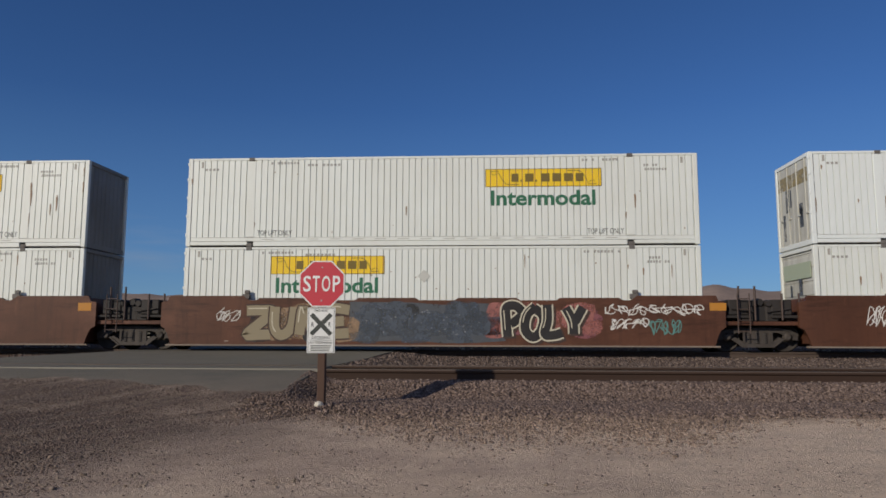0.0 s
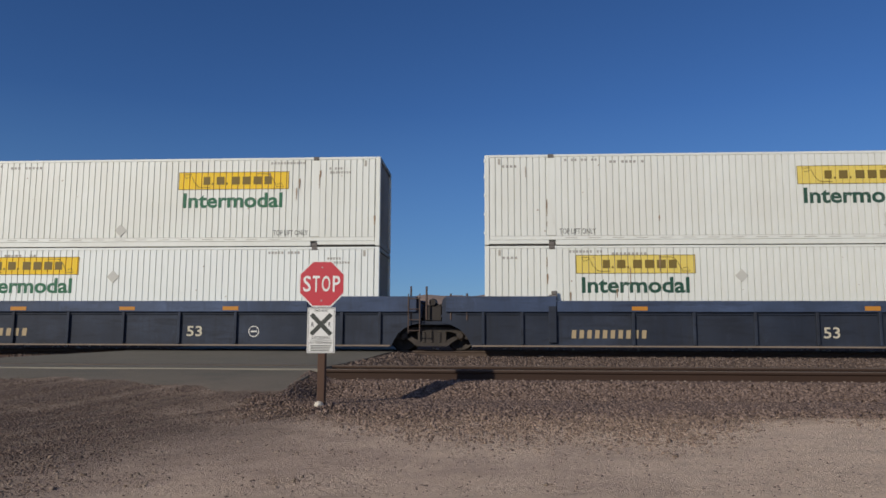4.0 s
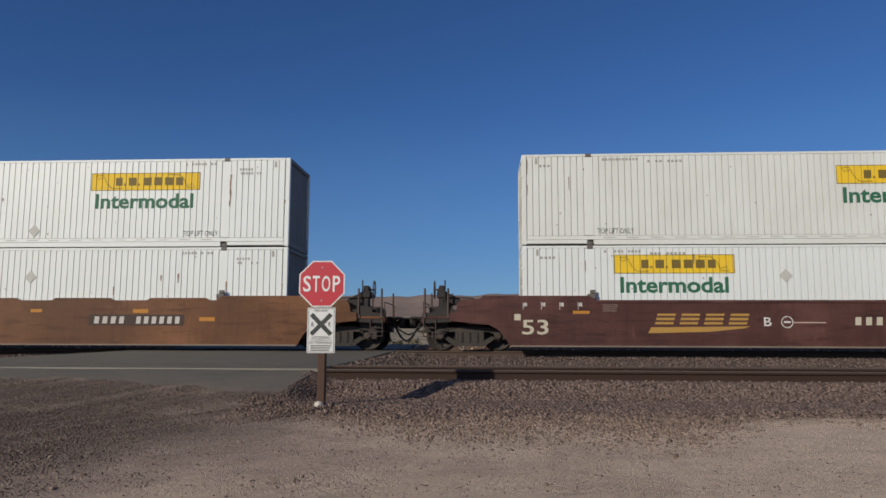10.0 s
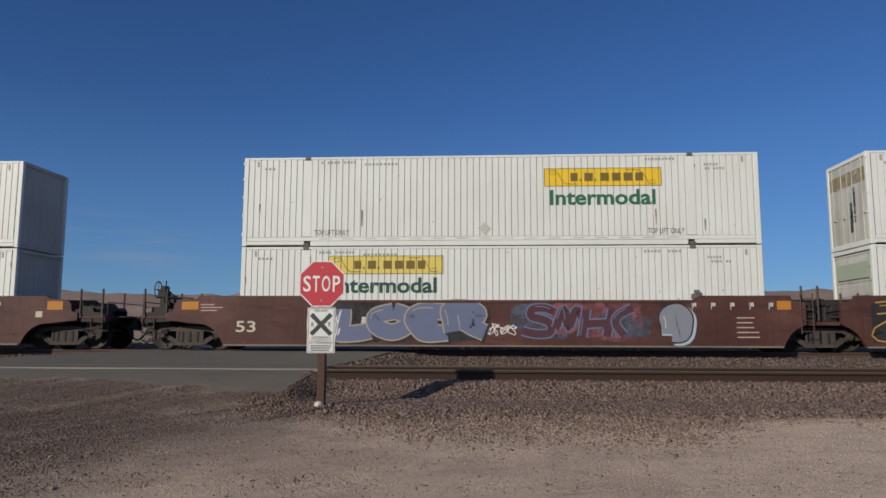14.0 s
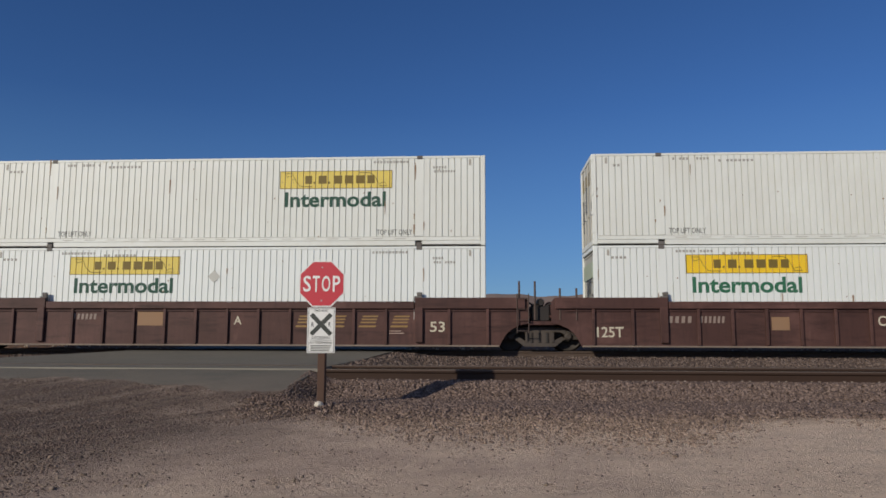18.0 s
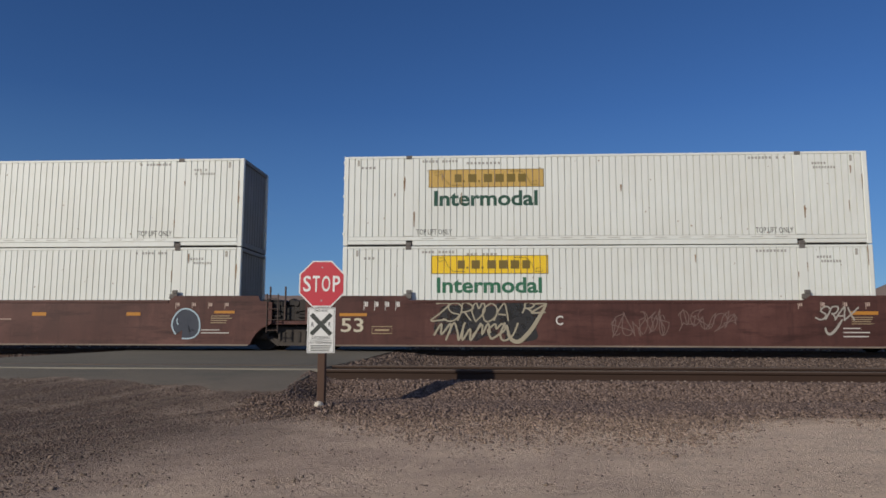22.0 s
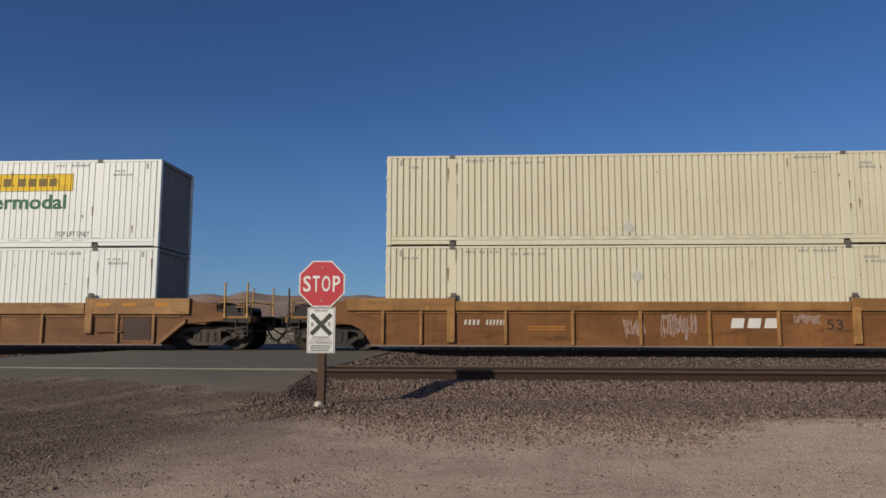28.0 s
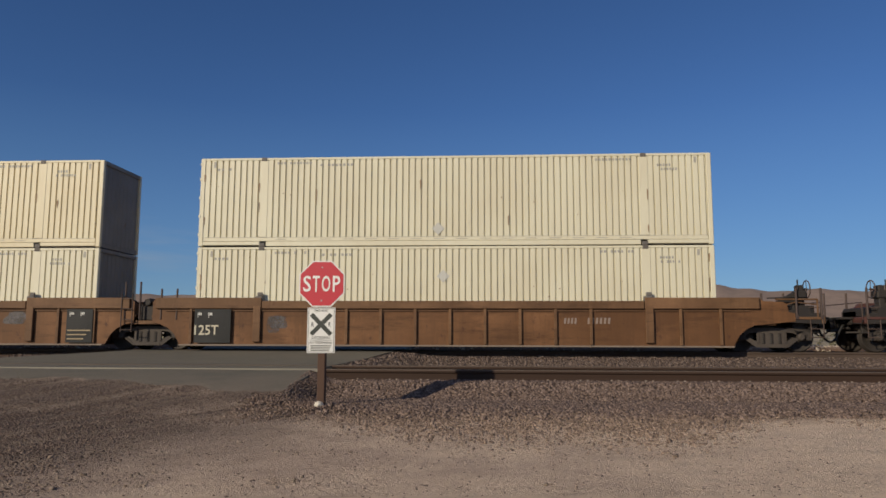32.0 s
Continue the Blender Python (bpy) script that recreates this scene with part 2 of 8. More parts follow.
RUST = (0.085, 0.037, 0.021)
M = {
    "white": painted("white_container_paint", (0.7, 0.72, 0.68), (0.58, 0.57, 0.51), 0.45, 0.4, 0.5, (0.30, 0.2, 0.13), 0.71),
    "white2": painted("clean_white_container_paint", (0.72, 0.75, 0.73), (0.64, 0.65, 0.61), 0.35, 0.3, 0.45, (0.33, 0.22, 0.15), 0.77),
    "cream": painted("cream_container_paint", (0.66, 0.625, 0.48), (0.54, 0.475, 0.34), 0.45, 0.45, 0.5, (0.30, 0.2, 0.1), 0.74),
    "cream2": painted("yellowed_cream_container_paint", (0.655, 0.59, 0.42), (0.53, 0.435, 0.275), 0.5, 0.5, 0.5, (0.26, 0.15, 0.07), 0.72),
    "aged": painted("yellowed_panel_paint", (0.68, 0.61, 0.475), (0.58, 0.48, 0.32), 0.5, 0.6),
    "smooth_grey": painted("pale_blue_grey_panel_paint", (0.60, 0.63, 0.60), (0.42, 0.44, 0.40), 0.5, 0.5, 0.4, (0.25, 0.17, 0.1), 0.75),
    "door_end": painted("soiled_white_door_paint", (0.55, 0.545, 0.50), (0.30, 0.285, 0.245), 0.8, 0.9, 0.55, (0.2, 0.13, 0.08), 0.66),
    "roof": painted("container_roof_paint", (0.55, 0.53, 0.48), (0.35, 0.3, 0.25), 0.6, 0.3),
    "casting": painted("corner_casting_steel", (0.16, 0.15, 0.14), (0.08, 0.06, 0.05), 0.7, 0.3, 0.6),
    "brown": painted("brown_car_paint", (0.110, 0.045, 0.026), (0.058, 0.028, 0.019), 0.6, 0.5, 0.5, RUST, 0.66),
    "orange_brown": painted("faded_orange_brown_car_paint", (0.155, 0.066, 0.028), (0.080, 0.035, 0.019), 0.6, 0.5, 0.5, RUST, 0.68),
    "maroon": painted("maroon_car_paint", (0.100, 0.044, 0.036), (0.055, 0.027, 0.023), 0.6, 0.5, 0.45, (0.09, 0.035, 0.025), 0.68),
    "oxide": painted("oxide_brown_car_paint", (0.094, 0.046, 0.039), (0.050, 0.028, 0.024), 0.6, 0.5, 0.55, RUST, 0.68),
    "blue": painted("dark_navy_car_paint", (0.026, 0.034, 0.054), (0.030, 0.031, 0.036), 0.6, 0.5, 0.65, RUST, 0.72),
    "yellow_car": painted("weathered_yellow_car_paint", (0.315, 0.172, 0.068), (0.18, 0.085, 0.036), 0.65, 0.6, 0.5, (0.2, 0.08, 0.035), 0.62),
    "ochre": painted("rusty_ochre_car_paint", (0.34, 0.18, 0.065), (0.19, 0.088, 0.034), 0.7, 0.6, 0.55, (0.2, 0.075, 0.035), 0.62),
    "rusty": painted("rusty_brown_car_paint", (0.157, 0.084, 0.043), (0.092, 0.048, 0.028), 0.7, 0.55, 0.6, RUST, 0.64),
    "black_steel": painted("grimy_black_steel", (0.026, 0.023, 0.022), (0.056, 0.046, 0.039), 0.6, 0.3, 0.6),
    "truck_steel": painted("dusty_cast_steel", (0.034, 0.029, 0.026), (0.13, 0.105, 0.088), 0.6, 0.3, 0.65),
    "wheel_steel": painted("dark_wheel_steel", (0.05, 0.042, 0.036), (0.03, 0.026, 0.023), 0.5, 0.2, 0.6, metal=0.3),
    "pipe": painted("grab_iron_steel", (0.07, 0.05, 0.045), (0.12, 0.08, 0.06), 0.6, 0.3, 0.5),
    "pale_pipe": painted("pale_yellow_handrail_paint", (0.42, 0.26, 0.09), (0.25, 0.14, 0.07), 0.6, 0.3, 0.5),
    "rubber": painted("black_rubber", (0.02, 0.02, 0.02), (0.04, 0.035, 0.03), 0.5, 0.2, 0.7),
    "rail_side": painted("rusted_rail_steel", (0.046, 0.026, 0.018), (0.03, 0.018, 0.013), 0.6, 0.1, 0.75),
    # rail steel made lighter in colour to lift the shade under the cars
    "rail_lifted": painted("rail_steel_lightened_for_shade", (0.088, 0.062, 0.049), (0.055, 0.038, 0.03), 0.6, 0.1, 0.8),
    "rail_top": painted("worn_rail_head", (0.115, 0.085, 0.068), (0.075, 0.054, 0.043), 0.5, 0.1, 0.55, metal=0.25),
    "tie": painted("weathered_tie_timber", (0.15, 0.115, 0.095), (0.08, 0.06, 0.05), 0.6, 0.3, 0.85),
    "sign_red": painted("stop_sign_red", (0.50, 0.030, 0.045), (0.40, 0.04, 0.05), 0.4, 0.25, 0.4),
    "sign_white": painted("sign_white_sheeting", (0.72, 0.72, 0.70), (0.55, 0.54, 0.5), 0.45, 0.3, 0.4),
    "sign_ink": ink("sign_black_ink", (0.03, 0.035, 0.03), (0.2, 0.2, 0.19)),
    "pale_edge": painted("pale_worn_edge", (0.225, 0.205, 0.168), (0.17, 0.15, 0.12), 0.6, 0.1, 0.6),
    "yellow_low": painted("faded_yellow_car_paint", (0.345, 0.18, 0.055), (0.23, 0.105, 0.036), 0.6, 0.6, 0.5, (0.16, 0.065, 0.028), 0.66),
    "yellow_panel": painted("rust_stained_yellow_panel", (0.195, 0.090, 0.036), (0.11, 0.047, 0.022), 0.75, 0.8, 0.55, (0.08, 0.035, 0.02), 0.60),
    "ochre_panel": painted("rust_stained_ochre_panel", (0.225, 0.10, 0.036), (0.13, 0.054, 0.024), 0.75, 0.8, 0.55, (0.09, 0.04, 0.022), 0.60),
    "rusty_panel": painted("rust_stained_brown_panel", (0.158, 0.075, 0.034), (0.095, 0.046, 0.024), 0.75, 0.8, 0.6, (0.065, 0.03, 0.02), 0.60),
    # pale colour paints in the bright sunlit line along the sill
    "sill": painted("sunlit_sill_edge", (0.24, 0.19, 0.15), (0.13, 0.098, 0.078), 0.7, 0.1, 0.7),
    "blue_chord": painted("navy_chord_car_paint", (0.050, 0.072, 0.130), (0.045, 0.052, 0.07), 0.5, 0.4, 0.5),
    "cream_end": painted("rust_streaked_cream_end", (0.54, 0.44, 0.30), (0.24, 0.15, 0.085), 0.8, 0.9, 0.6, (0.10, 0.05, 0.03), 0.58),
    # blind ends away from the sun: darker paint carries part of their shade
    "shade_end_dark": painted("grimy_shaded_end_wall_paint", (0.25, 0.248, 0.245), (0.15, 0.138, 0.127), 0.7, 0.7, 0.6, (0.17, 0.1, 0.06), 0.64),
    "shade_end": painted("dusty_pale_shaded_end_wall_paint", (0.52, 0.51, 0.47), (0.34, 0.32, 0.28), 0.6, 0.6, 0.6, (0.22, 0.14, 0.09), 0.68),
    "plate_steel": painted("dusty_tie_plate", (0.30, 0.245, 0.205), (0.16, 0.12, 0.1), 0.6, 0.1, 0.8),
    "tank": painted("grey_tank_paint", (0.12, 0.115, 0.115), (0.07, 0.062, 0.058), 0.6, 0.3, 0.5),
    "timber": painted("brown_post_timber", (0.09, 0.053, 0.038), (0.055, 0.034, 0.027), 0.6, 0.7, 0.8),
    "zinc": painted("galvanised_bolt", (0.4, 0.4, 0.4), (0.25, 0.24, 0.22), 0.4, 0.2, 0.4, metal=0.8),
}
INK = {k: ink("paint_" + k, c) for k, c in {
    "black": (0.018, 0.018, 0.018), "dark": (0.025, 0.022, 0.022), "umber": (0.055, 0.032, 0.025), "white": (0.66, 0.64, 0.60),
    "cream": (0.53, 0.48, 0.37), "sand": (0.37, 0.285, 0.17), "dull": (0.26, 0.20, 0.17), "pale": (0.48, 0.36, 0.30),
    "faint": (0.34, 0.24, 0.20), "grey": (0.10, 0.10, 0.11), "silver": (0.29, 0.29, 0.295), "pink": (0.50, 0.25, 0.22),
    "amber": (0.46, 0.20, 0.032), "gold": (0.42, 0.24, 0.06), "yellow": (0.72, 0.50, 0.05), "newyellow": (0.42, 0.235, 0.05),
    "tan": (0.27, 0.16, 0.09), "navy": (0.042, 0.048, 0.066), "teal": (0.10, 0.24, 0.22), 
    "rust": (0.20, 0.06, 0.03), "slate": (0.13, 0.15, 0.24), "ice": (0.36, 0.46, 0.52),
    "violet": (0.16, 0.09, 0.22), "plum": (0.07, 0.03, 0.09), "olive": (0.30, 0.29, 0.15), "ochre": (0.40, 0.28, 0.07),
    "chalk": (0.33, 0.28, 0.255), "red": (0.55, 0.06, 0.09), "green": (0.030, 0.135, 0.075), "logo_yellow": (0.80, 0.53, 0.03),
    "logo_gold": (0.52, 0.34, 0.10), "logo_white": (0.72, 0.71, 0.64), "logo_pale": (0.70, 0.55, 0.13), "ink": (0.17, 0.12, 0.03),
    "mute": (0.33, 0.32, 0.29), "placard": (0.36, 0.34, 0.30), "stencil": (0.13, 0.13, 0.12), "green_faded": (0.10, 0.21, 0.15), "green_dark": (0.022, 0.075, 0.052), "stain": (0.28, 0.19, 0.12),
    "ghost": (0.165, 0.108, 0.093), "verd": (0.13, 0.19, 0.115), "holder": (0.50, 0.495, 0.455), "khaki": (0.25, 0.205, 0.13), "rustan": (0.20, 0.105, 0.047), "sage": (0.36, 0.41, 0.31), "washed": (0.34, 0.30, 0.22), "lettering": (0.52, 0.49, 0.45), "brass": (0.27, 0.165, 0.06), "fog": (0.22, 0.23, 0.27), "wine": (0.075, 0.03, 0.04), "stone_white": (0.55, 0.50, 0.42),
}.items()}


def spray(name, colour):
    """Thin faded paint that lets the sheet below show through in specks."""
    m, nt, b = nodes_of("spray_" + name)
    nt.links.new(blend(nt, ramp(nt, noise_at(nt, 5.0, 4.0), 0.35, 0.7), colour, tuple(v * 0.7 for v in colour)), b.inputs["Base Color"])
    nt.links.new(ramp(nt, noise_at(nt, 2.6, 6.0, rough=0.7), *((0.24, 0.44, 0.95) if name in ("soot", "slatehaze") else (0.33, 0.56, 0.9))), b.inputs["Alpha"])
    b.inputs["Roughness"].default_value = 0.6
    return m


SPRAY = {k: spray(k, c) for k, c in {"orange": (0.40, 0.16, 0.035), "gold": (0.42, 0.25, 0.07), "mint": (0.10, 0.20, 0.13), "rose": (0.26, 0.09, 0.10), "blue": (0.085, 0.10, 0.145),
                                     "black": (0.02, 0.02, 0.022), "tan": (0.30, 0.19, 0.11), "steel": (0.07, 0.085, 0.11), "ice": (0.26, 0.34, 0.40), "chalk": (0.42, 0.37, 0.33), "pink": (0.36, 0.13, 0.11), "band": (0.34, 0.27, 0.13), "bruise": (0.10, 0.085, 0.085), "rustwash": (0.17, 0.07, 0.03), "endgrime": (0.045, 0.034, 0.031), "soot": (0.022, 0.021, 0.022), "slatehaze": (0.075, 0.082, 0.095)}.items()}


# ---- mesh helpers ----
class Shape:
    """Collects vertices and faces of one part."""

    def __init__(self):
        self.v, self.f, self.s = [], [], []

    def add(self, verts, faces, smooth=False):
        n = len(self.v)
        self.v += [tuple(p) for p in verts]
        self.f += [tuple(i + n for i in q) for q in faces]
        self.s += [smooth] * len(faces)
        return self

    def box(self, x0, x1, y0, y1, z0, z1, c=0.0):
        """A box, its edges cut by c."""
        if c <= 0:
            return self.add([(x, y, z) for x in (x0, x1) for y in (y0, y1) for z in (z0, z1)],
                            [(0, 1, 3, 2), (4, 6, 7, 5), (0, 4, 5, 1), (2, 3, 7, 6), (0, 2, 6, 4), (1, 5, 7, 3)])
        p, ids = [], {}
        for i, x in enumerate((x0, x1)):
            for j, y in enumerate((y0, y1)):
                for k, z in enumerate((z0, z1)):
                    ix, iy, iz = (c, -c)[i], (c, -c)[j], (c, -c)[k]
                    for a, q in enumerate(((x, y + iy, z + iz), (x + ix, y, z + iz), (x + ix, y + iy, z))):
                        ids[i, j, k, a] = len(p)
                        p.append(q)
        g = lambda *q: ids[q]
        fs = []
        for s in (0, 1):
            fs.append([g(s, 0, 0, 0), g(s, 0, 1, 0), g(s, 1, 1, 0), g(s, 1, 0, 0)])
            fs.append([g(0, s, 0, 1), g(1, s, 0, 1), g(1, s, 1, 1), g(0, s, 1, 1)])
            fs.append([g(0, 0, s, 2), g(0, 1, s, 2), g(1, 1, s, 2), g(1, 0, s, 2)])
        for a in (0, 1):
            for b in (0, 1):
                fs.append([g(a, b, 0, 0), g(a, b, 1, 0), g(a, b, 1, 1), g(a, b, 0, 1)])
                fs.append([g(a, 0, b, 0), g(a, 1, b, 0), g(a, 1, b, 2), g(a, 0, b, 2)])
                fs.append([g(0, a, b, 1), g(1, a, b, 1), g(1, a, b, 2), g(0, a, b, 2)])
                for d in (0, 1):
                    fs.append([g(a, b, d, 0), g(a, b, d, 1), g(a, b, d, 2)])
        return self.add(p, fs)

    def prism(self, poly, y0, y1):
        """A polygon of (x, z) carried from y0 to y1."""
        n = len(poly)
        v = [(x, y0, z) for x, z in poly] + [(x, y1, z) for x, z in poly]
        return self.add(v, [tuple(range(n)), tuple(range(2 * n - 1, n - 1, -1))] + [(i, i + n, (i + 1) % n + n, (i + 1) % n) for i in range(n)])

    def along(self, poly, x0, x1):
        """A polygon of (y, z) carried from x0 to x1."""
        n = len(poly)
        v = [(x0, y, z) for y, z in poly] + [(x1, y, z) for y, z in poly]
        return self.add(v, [tuple(range(n)), tuple(range(2 * n - 1, n - 1, -1))] + [(i, i + n, (i + 1) % n + n, (i + 1) % n) for i in range(n)])

    def lathe(self, profile, cx, cz, n=20):
        """(y, radius) pairs turned round an axis along y."""
        v, f = [], []
        for y, r in profile:
            v += [(cx + r * math.cos(2 * math.pi * i / n), y, cz + r * math.sin(2 * math.pi * i / n)) for i in range(n)]
        for k in range(len(profile) - 1):
            f += [(k * n + i, k * n + (i + 1) % n, (k + 1) * n + (i + 1) % n, (k + 1) * n + i) for i in range(n)]
        self.add(v, f, True)
        self.add(v[:n], [tuple(range(n))])
        return self.add(v[-n:], [tuple(range(n - 1, -1, -1))])

    def tube(self, pts, r=0.015, n=6):
        pts = [Vector(p) for p in pts]
        for a, b in zip(pts, pts[1:]):
            d = (b - a).normalized()
            u = d.orthogonal().normalized()
            w = d.cross(u)
            ring = [(u * math.cos(2 * math.pi * i / n) + w * math.sin(2 * math.pi * i / n)) * r for i in range(n)]
            self.add([a + q for q in ring] + [b + q for q in ring],
                     [(i, (i + 1) % n, (i + 1) % n + n, i + n) for i in range(n)], True)
            self.add([a + q for q in ring], [tuple(range(n - 1, -1, -1))])
            self.add([b + q for q in ring], [tuple(range(n))])
        return self

    def flat(self, poly, y):
        """A flat polygon of (x, z) that faces the road side."""
        return self.add([(x, y, z) for x, z in poly], [tuple(range(len(poly)))])

    def mesh(self, name, material):
        me = bpy.data.meshes.new(name)
        me.from_pydata(self.v, [], self.f)
        me.polygons.foreach_set("use_smooth", self.s)
        bm = bmesh.new()
        bm.from_mesh(me)
        bmesh.ops.recalc_face_normals(bm, faces=bm.faces)
        bm.to_mesh(me)
        bm.free()
        me.materials.append(material)
        return me


def part(name, shape, material, parent=None, label=""):
    """Links a shape, or a mesh made before, as one object under its thing."""
    ob = new(name, shape if isinstance(shape, bpy.types.Mesh) else shape.mesh(name, material))
    ob.parent = parent
    return tagged(ob, label)


KEPT = {}


def kept(key, make, name, material):
    """Shares one mesh between alike parts."""
    if key not in KEPT:
        KEPT[key] = make().mesh(name, material)
    return KEPT[key]


LETTERS = {}


def letters(text, x0, x1, z0, z1, y, bold=0.0):
    """The shape of a word that fills a field on a plane facing the road side."""
    if (text, bold) not in LETTERS:
        cu = bpy.data.curves.new("word", "FONT")
        cu.body, cu.offset, cu.resolution_u = text, bold, 3
        ob = new("word", cu)
        dg = bpy.context.evaluated_depsgraph_get()
        me = ob.evaluated_get(dg).to_mesh()
        v = [tuple(p.co) for p in me.vertices]
        f = [tuple(p.vertices) for p in me.polygons]
        ob.evaluated_get(dg).to_mesh_clear()
        bpy.data.objects.remove(ob)
        LETTERS[text, bold] = v, f
    v, f = LETTERS[text, bold]
    ax, bx = min(p[0] for p in v), max(p[0] for p in v)
    az, bz = min(p[1] for p in v), max(p[1] for p in v)
    s = Shape()
    return s.add([(x0 + (p[0] - ax) / (bx - ax) * (x1 - x0), y, z0 + (p[1] - az) / (bz - az) * (z1 - z0)) for p in v], f)


# ---- ground ----
def smoothstep(a, b, v):
    t = np.clip((v - a) / (b - a), 0, 1)
    return t * t * (3 - 2 * t)


def wave(x, y, s, seed):
    """Cheap smooth noise on arrays."""
    r = np.random.RandomState(seed)
    out = np.zeros_like(x)
    for k in range(7):
        a, f, p = r.rand() * 2 * math.pi, s * (0.6 + 1.1 * r.rand()), r.rand() * 6.28
        out += np.sin((x * math.cos(a) + y * math.sin(a)) * f + p)
    return out / 7


def bed(y):
    """Height of the graded ground across the tracks."""
    # unseen rise at y 27.6 to 31 added to darken the gap under cars
    ys = [-4000, -20, 4.5, 7.0, 9.7, 10.3, 10.95, 11.58, 14.2, 15.5, 18.5, 21.2, 22.4, 25.0, 26.2, 27.6, 31, 33, 60, 100, 200, 2300, 4000]
    zs = [-8, -0.1, 0.0, 0.11, 0.214, 0.200, 0.190, 0.408, 0.405, 0.40, 0.40, 0.47, 0.505, 0.505, 0.47, 0.785, 0.785, 0.5, 0.55, 1.2, 4.0, 62, 80]
    return np.interp(y, ys, zs)


ROAD_X = (-11.3, -2.9)


def road_edge(x):
    """Where the worn asphalt runs out into the dirt."""
    return 9.3 + np.interp(x, [-11.3, -7.4, -4.36, -3.8, -3.2, -2.9], [2.1, 1.95, 1.5, 1.1, 0.85, 0.95])


def terrain(x, y):
    z = bed(y)
    calm = smoothstep(11.8, 11.0, y)
    z = z + 0.022 * wave(x, y, 1.5, 1) * calm * (np.abs(x) < 200) + 0.010 * wave(x, y, 5.0, 2) * calm * (np.abs(x) < 60)
    # wheel ruts of the dirt approach
    rut = np.zeros_like(x)
    for off in (-5.2, -3.9, -6.9, -6.2, -7.9, -8.7, -9.6):
        d = (x - off) - 0.62 * (y - 6.5) + 0.06 * np.sin(y * 2.2 + off)
        rut += (np.exp(-(d / 0.13) ** 2) - 0.6 * np.exp(-((d - 0.28) / 0.12) ** 2)) * smoothstep(road_edge(x) - 0.05, road_edge(x) - 0.6, y) * smoothstep(0.0, 4.0, y)
    # the approach under the crossing
    inside = smoothstep(ROAD_X[0] - 1.2, ROAD_X[0] + 0.2, x) * smoothstep(ROAD_X[1] + 0.45, ROAD_X[1] - 0.12, x)
    under = np.interp(y, [8.6, 9.3, 12.0, 12.2, 13.7, 22.8, 24.6, 27.5, 31, 60], [0.17, 0.197, 0.572, 0.40, 0.43, 0.52, 0.52, 0.64, 0.76, 0.5])
    z = np.where((y > 8.6) & (y < 60), z * (1 - inside) + under * inside, z)
    # ballast heaped against the paving between the tracks
    paved = NEAR_Z + (FAR_Z - NEAR_Z) * np.clip((y - NEAR_Y) / (FAR_Y - NEAR_Y), 0, 1) - 0.05
    heap = smoothstep(ROAD_X[1] + 1.7, ROAD_X[1] + 0.05, x) * smoothstep(ROAD_X[0] - 1.5, ROAD_X[0], x) * smoothstep(13.7, 14.3, y) * smoothstep(22.9, 22.4, y)
    z = z + heap * np.maximum(paved - z, 0)
    z = z - 0.030 * rut
    # windrow of pale earth at the edge of the ballast
    z = z + 0.05 * np.exp(-((y - 8.75 - 0.1 * np.sin(x)) / 0.22) ** 2) * smoothstep(2.6, 3.6, x) * smoothstep(9, 6, x)
    far = smoothstep(60, 400, y)
    return z + far * 3.0 * wave(x, y, 0.01, 3)


def grid_object(name, xs, ys, zf, material):
    X, Y = np.meshgrid(xs, ys)
    Z = zf(X, Y)
    co = np.stack([X, Y, Z], -1).reshape(-1, 3)
    nx, ny = len(xs), len(ys)
    i = (np.arange(ny - 1)[:, None] * nx + np.arange(nx - 1)[None]).reshape(-1)
    quads = np.stack([i, i + 1, i + nx + 1, i + nx], -1)
    me = bpy.data.meshes.new(name)
    me.vertices.add(len(co))
    me.vertices.foreach_set("co", co.ravel())
    me.loops.add(quads.size)
    me.loops.foreach_set("vertex_index", quads.ravel())
    me.polygons.add(len(quads))
    me.polygons.foreach_set("loop_start", np.arange(len(quads)) * 4)
    me.polygons.foreach_set("use_smooth", np.ones(len(quads), bool))
    me.update(calc_edges=True)
    me.materials.append(material)
    return new(name, me)


